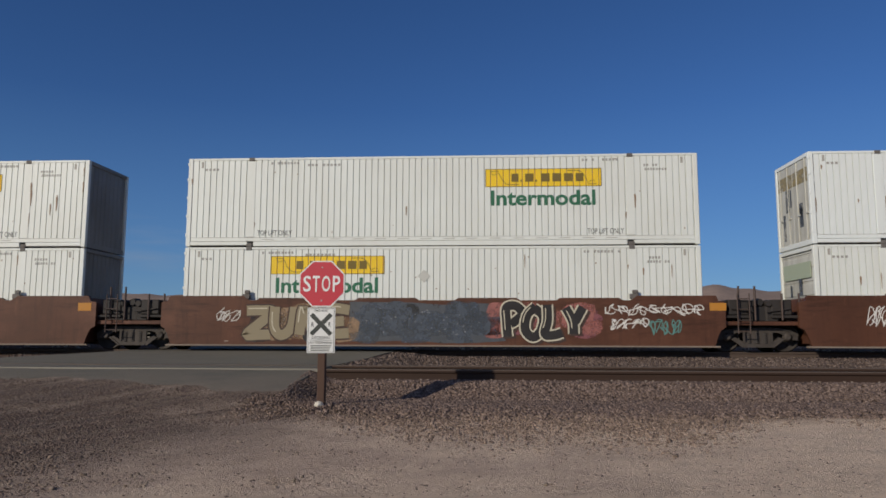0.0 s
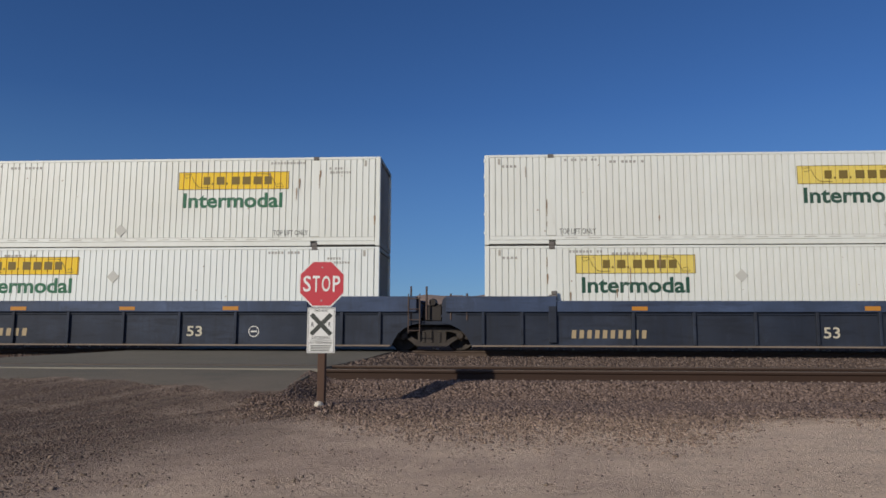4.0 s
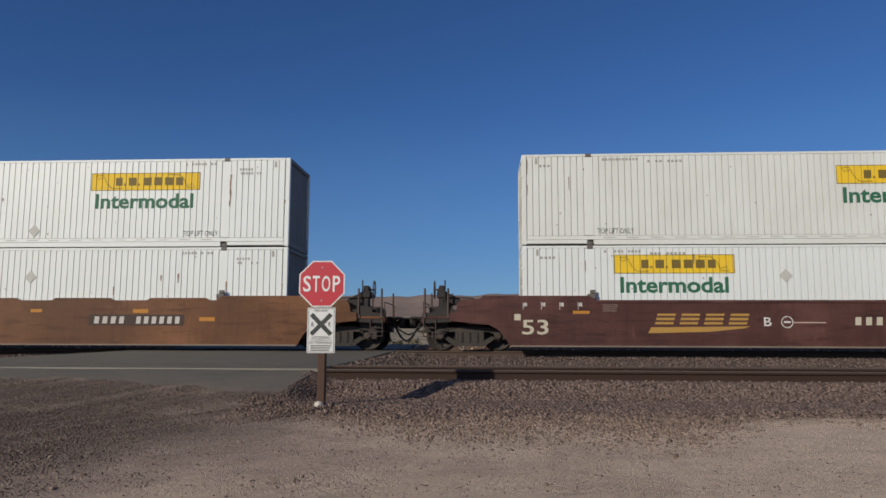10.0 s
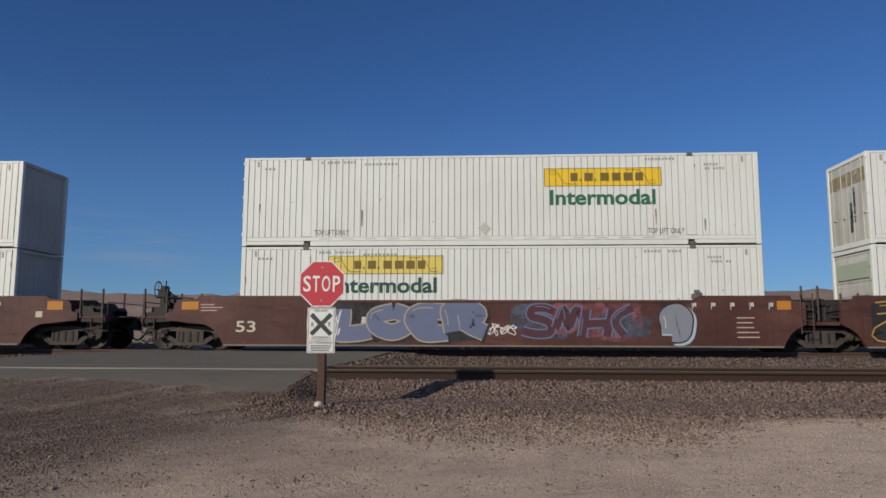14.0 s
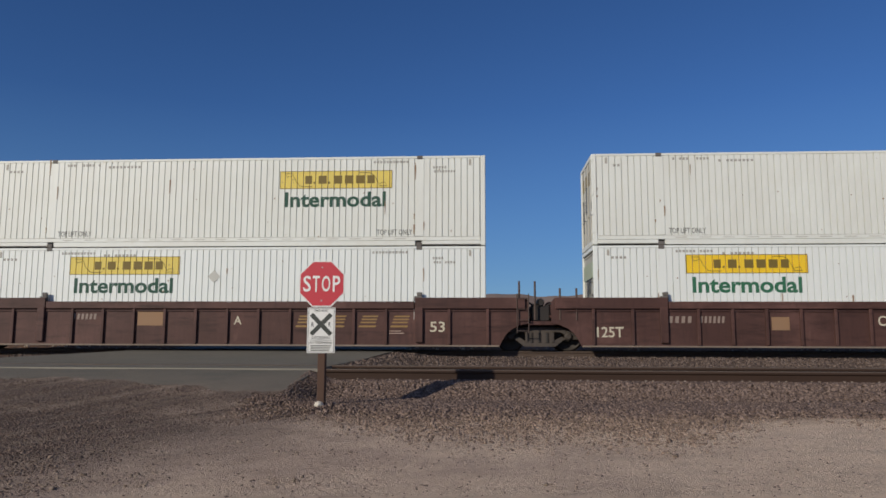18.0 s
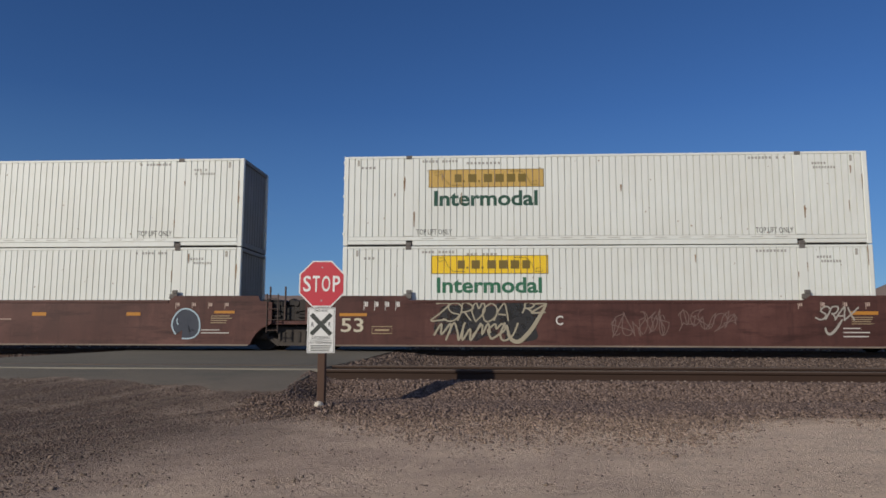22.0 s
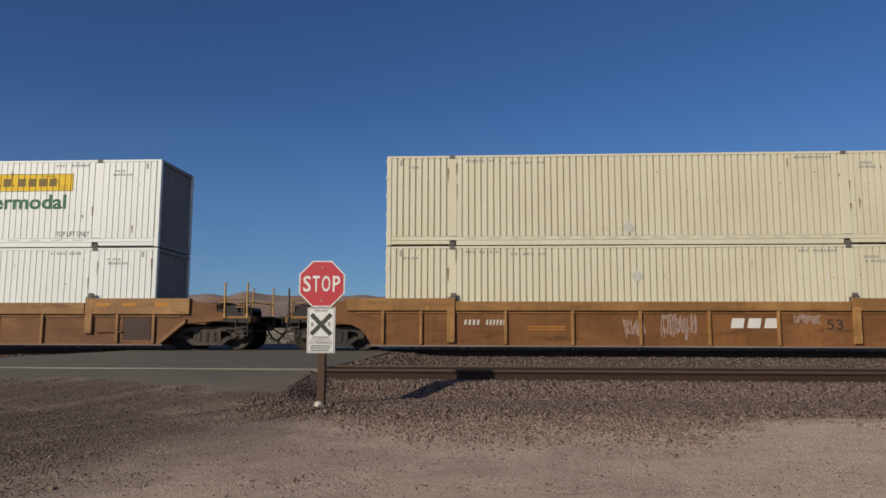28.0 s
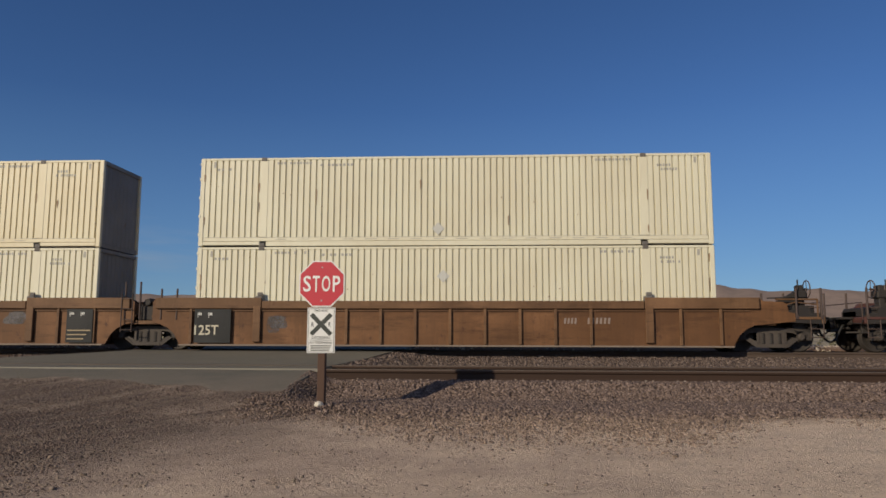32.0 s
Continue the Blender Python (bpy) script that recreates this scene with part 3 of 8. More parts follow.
def ground_material():
    m, nt, b = nodes_of("desert_dirt")
    tc = nt.nodes.new("ShaderNodeTexCoord")
    sep = nt.nodes.new("ShaderNodeSeparateXYZ")
    nt.links.new(tc.outputs["Object"], sep.inputs[0])
    tan, mauve, grey = (0.63, 0.48, 0.362), (0.138, 0.102, 0.082), (0.130, 0.099, 0.083)
    # fine packed earth to one side, gravelly soil to the other
    mix = nt.nodes.new("ShaderNodeMath")
    mix.operation = "ADD"
    nt.links.new(ramp(nt, sep.outputs["X"], -4.5, 3.5), mix.inputs[0])
    nt.links.new(ramp(nt, noise_at(nt, 0.7, 4.0, seeded=False), 0.3, 0.7), mix.inputs[1])
    skew = nt.nodes.new("ShaderNodeMath")
    skew.operation = "MULTIPLY_ADD"
    skew.inputs[1].default_value = -0.45
    nt.links.new(sep.outputs["Y"], skew.inputs[0])
    nt.links.new(sep.outputs["X"], skew.inputs[2])
    c = blend(nt, ramp(nt, skew.outputs[0], -7.3, -4.7), mauve, (0.455, 0.34, 0.262))
    # pale and dark lines left by tyres along the dirt approach
    lane = nt.nodes.new("ShaderNodeMath")
    lane.operation = "MULTIPLY_ADD"
    lane.inputs[1].default_value = -0.66
    nt.links.new(sep.outputs["Y"], lane.inputs[0])
    nt.links.new(sep.outputs["X"], lane.inputs[2])
    tyre = nt.nodes.new("ShaderNodeTexNoise")
    tyre.noise_dimensions = "1D"
    tyre.inputs["Scale"].default_value, tyre.inputs["Detail"].default_value = 2.4, 3.0
    nt.links.new(lane.outputs[0], tyre.inputs["W"])
    worn = nt.nodes.new("ShaderNodeMath")
    worn.operation = "MULTIPLY"
    nt.links.new(ramp(nt, tyre.outputs["Fac"], 0.46, 0.62, 0.8), worn.inputs[0])
    nt.links.new(ramp(nt, noise_at(nt, 1.3, 4.0, seeded=False), 0.3, 0.6), worn.inputs[1])
    there = nt.nodes.new("ShaderNodeMath")
    there.operation = "MULTIPLY"
    nt.links.new(worn.outputs[0], there.inputs[0])
    nt.links.new(ramp(nt, skew.outputs[0], -4.2, -5.4), there.inputs[1])
    c = blend(nt, there.outputs[0], c, (0.25, 0.19, 0.145))
    c = blend(nt, ramp(nt, mix.outputs[0], 0.65, 1.45), c, tan)
    c = blend(nt, ramp(nt, noise_at(nt, 3.5, 5.0, (1, 1.8, 1), seeded=False), 0.46, 0.72, 0.26), c, grey)
    c = blend(nt, ramp(nt, noise_at(nt, 38.0, 5.0, rough=0.7, seeded=False), 0.5, 0.75, 0.5), c, (0.44, 0.36, 0.30))
    c = blend(nt, ramp(nt, noise_at(nt, 60.0, 3.0, rough=0.7, seeded=False), 0.58, 0.8, 0.4), c, (0.12, 0.09, 0.07))
    # the plain behind the tracks: paler, dotted with scrub
    scrub = blend(nt, ramp(nt, noise_at(nt, 0.22, 6.0, (1, 0.5, 1), 0.75, seeded=False), 0.46, 0.62), (0.36, 0.295, 0.205), (0.155, 0.137, 0.092))
    c = blend(nt, ramp(nt, sep.outputs["Y"], 28.0, 34.0), c, scrub)
    # ballast bed beneath the stones
    stone = blend(nt, ramp(nt, noise_at(nt, 22.0, 3.0, rough=0.8, seeded=False), 0.4, 0.65), (0.085, 0.055, 0.04), (0.19, 0.135, 0.105))
    edge = nt.nodes.new("ShaderNodeMath")
    edge.operation = "MULTIPLY_ADD"
    edge.inputs[1].default_value = 1.6
    nt.links.new(noise_at(nt, 0.8, 4.0, seeded=False), edge.inputs[0])
    nt.links.new(sep.outputs["Y"], edge.inputs[2])
    bank = nt.nodes.new("ShaderNodeMath")
    bank.operation = "MULTIPLY"
    nt.links.new(ramp(nt, edge.outputs[0], 9.2, 9.9), bank.inputs[0])
    nt.links.new(ramp(nt, sep.outputs["Y"], 28.0, 26.0), bank.inputs[1])
    side = nt.nodes.new("ShaderNodeMath")
    side.operation = "MULTIPLY"
    nt.links.new(bank.outputs[0], side.inputs[0])
    nt.links.new(ramp(nt, sep.outputs["X"], -3.4, -2.6), side.inputs[1])
    far = nt.nodes.new("ShaderNodeMath")
    far.operation = "MAXIMUM"
    nt.links.new(side.outputs[0], far.inputs[0])
    nt.links.new(ramp(nt, sep.outputs["Y"], 12.2, 12.6), far.inputs[1])
    lim = nt.nodes.new("ShaderNodeMath")
    lim.operation = "MULTIPLY"
    nt.links.new(far.outputs[0], lim.inputs[0])
    nt.links.new(ramp(nt, sep.outputs["Y"], 28.0, 26.0), lim.inputs[1])
    c = blend(nt, lim.outputs[0], c, stone)
    # rusty warmth painted into the ground along the running track, offsetting its blue shade
    warm_strip = nt.nodes.new("ShaderNodeMath")
    warm_strip.operation = "MULTIPLY"
    nt.links.new(ramp(nt, sep.outputs["Y"], 21.4, 22.8, 0.85), warm_strip.inputs[0])
    nt.links.new(ramp(nt, sep.outputs["Y"], 28.6, 27.2), warm_strip.inputs[1])
    c = blend(nt, warm_strip.outputs[0], c, blend(nt, ramp(nt, noise_at(nt, 9.0, 5.0, seeded=False), 0.4, 0.65), (0.13, 0.068, 0.038), (0.21, 0.125, 0.078)))
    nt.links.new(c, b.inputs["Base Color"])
    b.inputs["Roughness"].default_value = 0.95
    b.inputs["Specular IOR Level"].default_value = 0.15
    bumped(nt, b, noise_at(nt, 15.0, 8.0, rough=0.75, seeded=False), 0.8, 0.05)
    return m


def spaced(lo, hi, step, far, grow=1.28):
    out = list(np.arange(lo, hi + step, step))
    s, a, b = step, out[0], out[-1]
    head, tail = [], []
    while b < far or a > -far:
        s *= grow
        if b < far:
            b += s
            tail.append(b)
        if a > -far:
            a -= s
            head.append(a)
    return np.array(head[::-1] + out + tail)


GX = spaced(-14, 18, 0.11, 3600)
GY = np.concatenate([-np.geomspace(3600, 2.5, 26), np.arange(-1.5, 3.0, 0.5), np.arange(3.0, 12.6, 0.09),
                     np.arange(12.7, 32, 0.3), np.geomspace(32.5, 3700, 60)])
ground = tagged(grid_object("ground", GX, GY, terrain, ground_material()),
                "dry desert dirt with packed tan earth and gravel", "ground", kind="structure")


def stone_mesh(name, xs, ys, zs, sizes, material, seed):
    """Many small broken stones in one mesh."""
    r = np.random.RandomState(seed)
    base = np.array([(x_, y_, z_) for x_ in (-1, 1) for y_ in (-1, 1) for z_ in (-1, 1)], float) * 0.75
    tri = np.array([(0, 1, 3), (0, 3, 2), (4, 6, 7), (4, 7, 5), (0, 4, 5), (0, 5, 1), (2, 3, 7), (2, 7, 6), (0, 2, 6), (0, 6, 4), (1, 5, 7), (1, 7, 3)])
    tilt = [Euler(r.rand(3) * 6.28).to_matrix() for _ in range(24)]
    kinds = [(base * (0.55 + 0.75 * r.rand(8, 1)) * (0.65 + 0.7 * r.rand(1, 3))) @ np.array(t).T for t in tilt]
    n = len(xs)
    pick = r.randint(0, 24, n)
    ang = r.rand(n) * 6.283
    K = np.array(kinds)[pick] * sizes[:, None, None] * 0.5
    K[:, :, 2] *= 0.75
    co = np.stack([K[:, :, 0] * np.cos(ang)[:, None] - K[:, :, 1] * np.sin(ang)[:, None] + xs[:, None],
                   K[:, :, 0] * np.sin(ang)[:, None] + K[:, :, 1] * np.cos(ang)[:, None] + ys[:, None],
                   K[:, :, 2] + zs[:, None]], -1).reshape(-1, 3)
    f = (tri[None] + (np.arange(n) * 8)[:, None, None]).reshape(-1, 3)
    me = bpy.data.meshes.new(name)
    me.vertices.add(len(co))
    me.vertices.foreach_set("co", co.ravel())
    me.loops.add(f.size)
    me.loops.foreach_set("vertex_index", f.ravel())
    me.polygons.add(len(f))
    me.polygons.foreach_set("loop_start", np.arange(len(f)) * 3)
    me.update(calc_edges=True)
    me.materials.append(material)
    return new(name, me)


def stone_material(name, dark, mid, pale):
    m, nt, b = nodes_of(name)
    geo = nt.nodes.new("ShaderNodeNewGeometry")
    r = nt.nodes.new("ShaderNodeValToRGB")
    r.color_ramp.elements[0].color, r.color_ramp.elements[1].color = (*dark, 1), (*pale, 1)
    e = r.color_ramp.elements.new(0.55)
    e.color = (*mid, 1)
    nt.links.new(geo.outputs["Random Per Island"], r.inputs[0])
    c = blend(nt, ramp(nt, noise_at(nt, 40.0, 3.0, seeded=False), 0.4, 0.8, 0.5), r.outputs[0], mid)
    nt.links.new(c, b.inputs["Base Color"])
    b.inputs["Roughness"].default_value = 0.9
    b.inputs["Specular IOR Level"].default_value = 0.2
    return m


BALLAST = stone_material("crushed_ballast_stone", (0.080, 0.057, 0.048), (0.155, 0.109, 0.091), (0.275, 0.202, 0.168))
# darker tone of the ballast for the strip between the tracks
DARK_BALLAST = stone_material("darker_ballast_stone", (0.060, 0.044, 0.037), (0.110, 0.079, 0.066), (0.21, 0.158, 0.13))
GRAVEL = stone_material("mauve_gravel", (0.072, 0.050, 0.042), (0.128, 0.091, 0.074), (0.225, 0.168, 0.135))
FINE = stone_material("dusty_fine_ballast", (0.120, 0.086, 0.066), (0.225, 0.161, 0.125), (0.37, 0.275, 0.216))
RUBBLE = stone_material("pale_rubble", (0.24, 0.195, 0.15), (0.35, 0.285, 0.225), (0.46, 0.385, 0.31))
PEBBLE = stone_material("dusty_pebble", (0.16, 0.118, 0.09), (0.27, 0.205, 0.157), (0.38, 0.30, 0.235))
rs = np.random.RandomState(5)


def scatter(n, x0, x1, y0, y1, keep):
    x, y = rs.uniform(x0, x1, n), rs.uniform(y0, y1, n)
    k = rs.rand(n) < keep(x, y)
    return x[k], y[k]


def off_road(x, y):
    return np.where((x > ROAD_X[0]) & (x < ROAD_X[1] - 0.05), smoothstep(road_edge(x) + 0.2, road_edge(x) - 0.25, y), 1.0)


def toe(x):
    """Where the ballast bank runs out into the dirt."""
    return np.interp(x, [-9, -3.8, -3.2, -1.9, -0.5, 0.5, 2.0, 3.2, 5, 14], [14, 14, 9.5, 8.6, 7.8, 7.2, 7.6, 8.9, 9.3, 9.4]) + 0.25 * np.sin(x * 2.3)


x, y = scatter(250000, -9, 13.5, 6.3, 12.05, lambda x, y: smoothstep(toe(x) - 1.0 + 0.6 * wave(x, y, 1.4, 51), toe(x) + 1.9, y) * off_road(x, y))
high = (y + rs.normal(0, 0.45, len(y))) > 9.45
tagged(stone_mesh("ballast", x[high], y[high], terrain(x, y)[high] + 0.012, rs.uniform(0.024, 0.054, high.sum()) * np.where(x[high] < -2.2, 0.72, 1.0), BALLAST, 11),
       "crushed mauve brown ballast stones banked beside the track", "ballast", kind="stuff")
tagged(stone_mesh("ballast", x[~high], y[~high], terrain(x, y)[~high] + 0.004, rs.uniform(0.013, 0.032, (~high).sum()) * (1 + 0.6 * (rs.rand((~high).sum()) > 0.95)), FINE, 16),
       "fine dusty ballast spread at the foot of the bank", "ballast", kind="stuff")
x, y = scatter(40000, -15, 20, 12.1, 22.6, lambda x, y: off_road(x, y) * np.where(np.abs(x) < 0.8 * y + 2, 1, 0))
tagged(stone_mesh("ballast", x, y, terrain(x, y) + 0.008, rs.uniform(0.04, 0.085, len(x)), DARK_BALLAST, 12),
       "crushed ballast stones between the tracks", "ballast", kind="stuff")
x, y = scatter(9000, -30, 34, 25.2, 44, lambda x, y: off_road(x, y))
tagged(stone_mesh("rubble", x, y, terrain(x, y) + 0.01, rs.uniform(0.05, 0.14, len(x)), RUBBLE, 13),
       "pale stones strewn on the plain behind the train", "rubble", kind="stuff")
shift = lambda y: -3.6 + 0.75 * np.clip(y - 7.8, 0, 3)
x, y = scatter(170000, -9, 3, 4.0, 11.5, lambda x, y: np.where((x > -3) & (y > 9.4), 0, 1) * np.clip(0.035 + smoothstep(shift(y) + 0.8, shift(y) - 0.8, x) * (0.70 + 0.6 * wave(x, y, 1.3, 8) + 0.38 * np.sin((x - 0.66 * y) * 6.5 + 2.0 * wave(x, y, 1.0, 41))), 0, 1)
               * smoothstep(road_edge(x) + 0.15, road_edge(x) - 0.5, y))
tagged(stone_mesh("gravel", x, y, terrain(x, y) + 0.001, rs.uniform(0.008, 0.023, len(x)) * (1 + 0.5 * (rs.rand(len(x)) > 0.96)), GRAVEL, 15),
       "fine mauve gravel strewn on the dirt approach", "gravel", kind="stuff")
x, y = scatter(26000, -8, 9, 3.6, 9.4, lambda x, y: np.clip((0.03 + 0.09 * wave(x, y, 2.4, 31)) * np.where(x > 0.5, 0.15, np.where(x > -1.5, 0.5, 1.0)) + 0.10 * smoothstep(1.5, -3.5, x) * (0.4 + wave(x, y, 1.8, 8)), 0, 1))
tagged(stone_mesh("pebbles", x, y, terrain(x, y) + 0.002, rs.uniform(0.35, 1.0, len(x)) ** 3 * 0.029 * (1 + 0.8 * (rs.rand(len(x)) > 0.985)), PEBBLE, 14),
       "loose pebbles and clods on the dirt", "pebbles", kind="stuff")

# a few heaps of broken clods, where tyres have turned up the crust
cx, cy, cs = [], [], []
for hx, hy, spread, n in ((-1.55, 5.55, 0.07, 40), (-2.55, 7.15, 0.10, 36), (-0.85, 5.95, 0.06, 12), (-3.4, 5.35, 0.22, 90), (-2.75, 5.6, 0.16, 60), (0.2, 7.8, 0.05, 6), (-4.3, 5.9, 0.25, 80), (-1.9, 6.6, 0.09, 14), (0.55, 5.6, 0.05, 8)):
    cx += list(rs.normal(hx, spread * 1.6, n))
    cy += list(rs.normal(hy, spread, n))
    cs += list(rs.uniform(0.008, 0.026, n) * (1 + 0.7 * (rs.rand(n) > 0.92)))
cx, cy, cs = np.array(cx), np.array(cy), np.array(cs)
tagged(stone_mesh("clods", cx, cy, terrain(cx, cy) + cs * 0.2, cs, PEBBLE, 23), "heaps of broken dirt clods on the crust", "clods", kind="stuff")


# ---- desert scrub behind the tracks ----
def scrub_patch():
    """Low dry bushes: many small leaves on short twigs."""
    r = np.random.RandomState(9)
    v, f = [], []
    for k in range(420):
        by = 36 + 110 * r.rand() ** 1.5
        bx = r.uniform(-0.9, 0.9) * by
        size = r.uniform(0.15, 0.55)
        bz = float(terrain(np.array([bx]), np.array([by]))[0])
        for j in range(34):
            a, e, d = r.rand() * 6.28, r.rand() * 1.4, size * (0.4 + 0.6 * r.rand())
            c = np.array([bx + d * math.cos(a) * math.cos(e), by + d * math.sin(a) * math.cos(e), bz + d * math.sin(e) * 0.9 + 0.03])
            p, q = r.normal(0, 0.06, 3) * (0.6 + size), r.normal(0, 0.06, 3) * (0.6 + size)
            n = len(v)
            v += [tuple(c - p), tuple(c + q), tuple(c + p), tuple(c - q)]
            f.append((n, n + 1, n + 2, n + 3))
    s = Shape()
    s.add(v, f)
    me = bpy.data.meshes.new("scrub")
    me.from_pydata(s.v, [], s.f)
    me.materials.append(stone_material("dry_scrub_leaf", (0.07, 0.065, 0.04), (0.14, 0.13, 0.085), (0.25, 0.22, 0.15)))
    return tagged(new("scrub", me), "low dry desert scrub dotting the plain", "scrub", kind="stuff")


scrub_patch()


# ---- hills ----
def skyline(a):
    """Rise of the ridge over the eye's level, as a slope, along the bearing a (x over y)."""
    bumps = ((-0.335, 0.020, 0.0075), (-0.43, 0.05, 0.002), (-0.60, 0.10, 0.006), (0.01, 0.06, 0.002), (0.20, 0.05, 0.006),
             (0.292, 0.035, 0.010), (0.34, 0.06, 0.008), (0.46, 0.07, 0.008), (0.56, 0.04, 0.016), (0.8, 0.15, 0.02), (-0.9, 0.2, 0.02))
    h = 0.0555 + 0.0012 * np.sin(a * 60) + 0.0008 * np.sin(a * 143 + 1)
    for c, w, k in bumps:
        h = h + k * np.exp(-np.abs((a - c) / w) ** 2.6)
    return h


def hills(x, y):
    a = x / y
    crest = skyline(a) * 3000
    t = smoothstep(2150, 3000, y) * smoothstep(4300, 3100, y)
    gully = np.abs(wave(x, y, 0.012, 21)) * 26 + np.abs(wave(x, y, 0.03, 22)) * 10
    return bed(y) * (1 - t) + t * crest - gully * t * (1 - t) * 4 * 0.9 - 2 + 0 * x


def hill_material():
    m, nt, b = nodes_of("desert_hill")
    c = blend(nt, ramp(nt, noise_at(nt, 0.004, 6.0, seeded=False), 0.35, 0.65), (0.30, 0.225, 0.188), (0.235, 0.181, 0.158))
    c = blend(nt, ramp(nt, noise_at(nt, 0.03, 6.0, rough=0.7, seeded=False), 0.45, 0.7, 0.5), c, (0.17, 0.14, 0.118))
    nt.links.new(c, b.inputs["Base Color"])
    b.inputs["Roughness"].default_value = 1.0
    b.inputs["Specular IOR Level"].default_value = 0.0
    return m


tagged(grid_object("backdrop", np.linspace(-3600, 3600, 300), np.linspace(2150, 4300, 60), hills, hill_material()),
       "low brown desert hills along the horizon", "hills", kind="structure")

# ---- tracks ----
RAIL = [(-0.075, 0.0), (0.075, 0.0), (0.075, 0.013), (0.018, 0.03), (0.011, 0.05), (0.011, 0.12), (0.036, 0.14), (0.036, 0.170),
        (-0.036, 0.170), (-0.036, 0.14), (-0.011, 0.12), (-0.011, 0.05), (-0.018, 0.03), (-0.075, 0.013)]
HEAD = [(-0.037, 0.168), (0.037, 0.168), (0.037, 0.184), (0.030, 0.19), (-0.030, 0.19), (-0.037, 0.184)]


def track(cy, top, label, steel):
    base = new("railway_track")
    tagged(base, label, "railway track", "railway tracks", "structure")
    base.location = (0, cy, top - 0.19)
    for side in (-GAUGE, GAUGE):
        rail = part("rail", Shape().along([(y + side, z) for y, z in RAIL], -700, 700), steel, base)
        part("rail_head", Shape().along([(y, z) for y, z in HEAD], -700, 700), M["rail_top"], rail).location = (0, side, 0)
    key = "tie%s" % label
    tie = kept(key, lambda: Shape().box(-0.115, 0.115, -1.3, 1.3, -0.17, -0.006, 0.012), "tie", M["tie"])
    plate = kept(key + "p", lambda: Shape().box(-0.10, 0.10, -0.19, 0.19, -0.008, 0.012, 0.004).box(-0.07, -0.045, 0.085, 0.11, 0.012, 0.04)
                 .box(0.045, 0.07, 0.085, 0.11, 0.012, 0.04).box(-0.07, -0.045, -0.11, -0.085, 0.012, 0.04).box(0.045, 0.07, -0.11, -0.085, 0.012, 0.04),
                 "tie_plate", M["plate_steel"])
    for i in range(-36, 40):
        t = part("tie", tie, None, base)
        t.location = (i * 0.52 + rs.uniform(-0.02, 0.02), rs.uniform(-0.04, 0.04), 0)
        for side in (-GAUGE, GAUGE):
            part("tie_plate", plate, None, t).location = (0, side, 0)
    rest = Shape()
    for i in list(range(-400, -36, 2)) + list(range(40, 400, 2)):
        rest.box(i * 0.52 - 0.115, i * 0.52 + 0.115, -1.3, 1.3, -0.17, -0.006)
    tagged(part("ties", rest, M["tie"], base), kind="stuff")
    return base


track(NEAR_Y, NEAR_Z, "rusty empty railway track in crushed ballast", M["rail_side"])
track(FAR_Y, FAR_Z, "railway track that carries the container train", M["rail_lifted"])


# ---- crossing road ----
def asphalt():
    m, nt, b = nodes_of("worn_asphalt")
    c = blend(nt, ramp(nt, noise_at(nt, 1.1, 4.0, seeded=False), 0.35, 0.7), (0.087, 0.080, 0.061), (0.116, 0.099, 0.074))
    c = blend(nt, ramp(nt, noise_at(nt, 70.0, 3.0, rough=0.7, seeded=False), 0.45, 0.75, 0.45), c, (0.17, 0.15, 0.13))
    c = blend(nt, ramp(nt, noise_at(nt, 2.6, 5.0, (0.4, 1, 1), seeded=False), 0.55, 0.75, 0.6), c, (0.145, 0.115, 0.088))
    tc = nt.nodes.new("ShaderNodeTexCoord")
    sep = nt.nodes.new("ShaderNodeSeparateXYZ")
    nt.links.new(tc.outputs["Object"], sep.inputs[0])
    over = nt.nodes.new("ShaderNodeMath")
    over.operation = "MULTIPLY"
    nt.links.new(ramp(nt, sep.outputs["Y"], 11.9, 10.3), over.inputs[0])
    nt.links.new(ramp(nt, noise_at(nt, 2.2, 6.0, (0.6, 1, 1), 0.7, seeded=False), 0.32, 0.62, 0.85), over.inputs[1])
    c = blend(nt, over.outputs[0], c, (0.185, 0.142, 0.108))
    nt.links.new(c, b.inputs["Base Color"])
    b.inputs["Roughness"].default_value = 0.85
    bumped(nt, b, noise_at(nt, 60.0, 4.0, rough=0.7, seeded=False), 0.4, 0.01)
    return m


ASPHALT = asphalt()
road = new("road")
tagged(road, "worn grey asphalt private crossing over two tracks", "road", kind="structure")


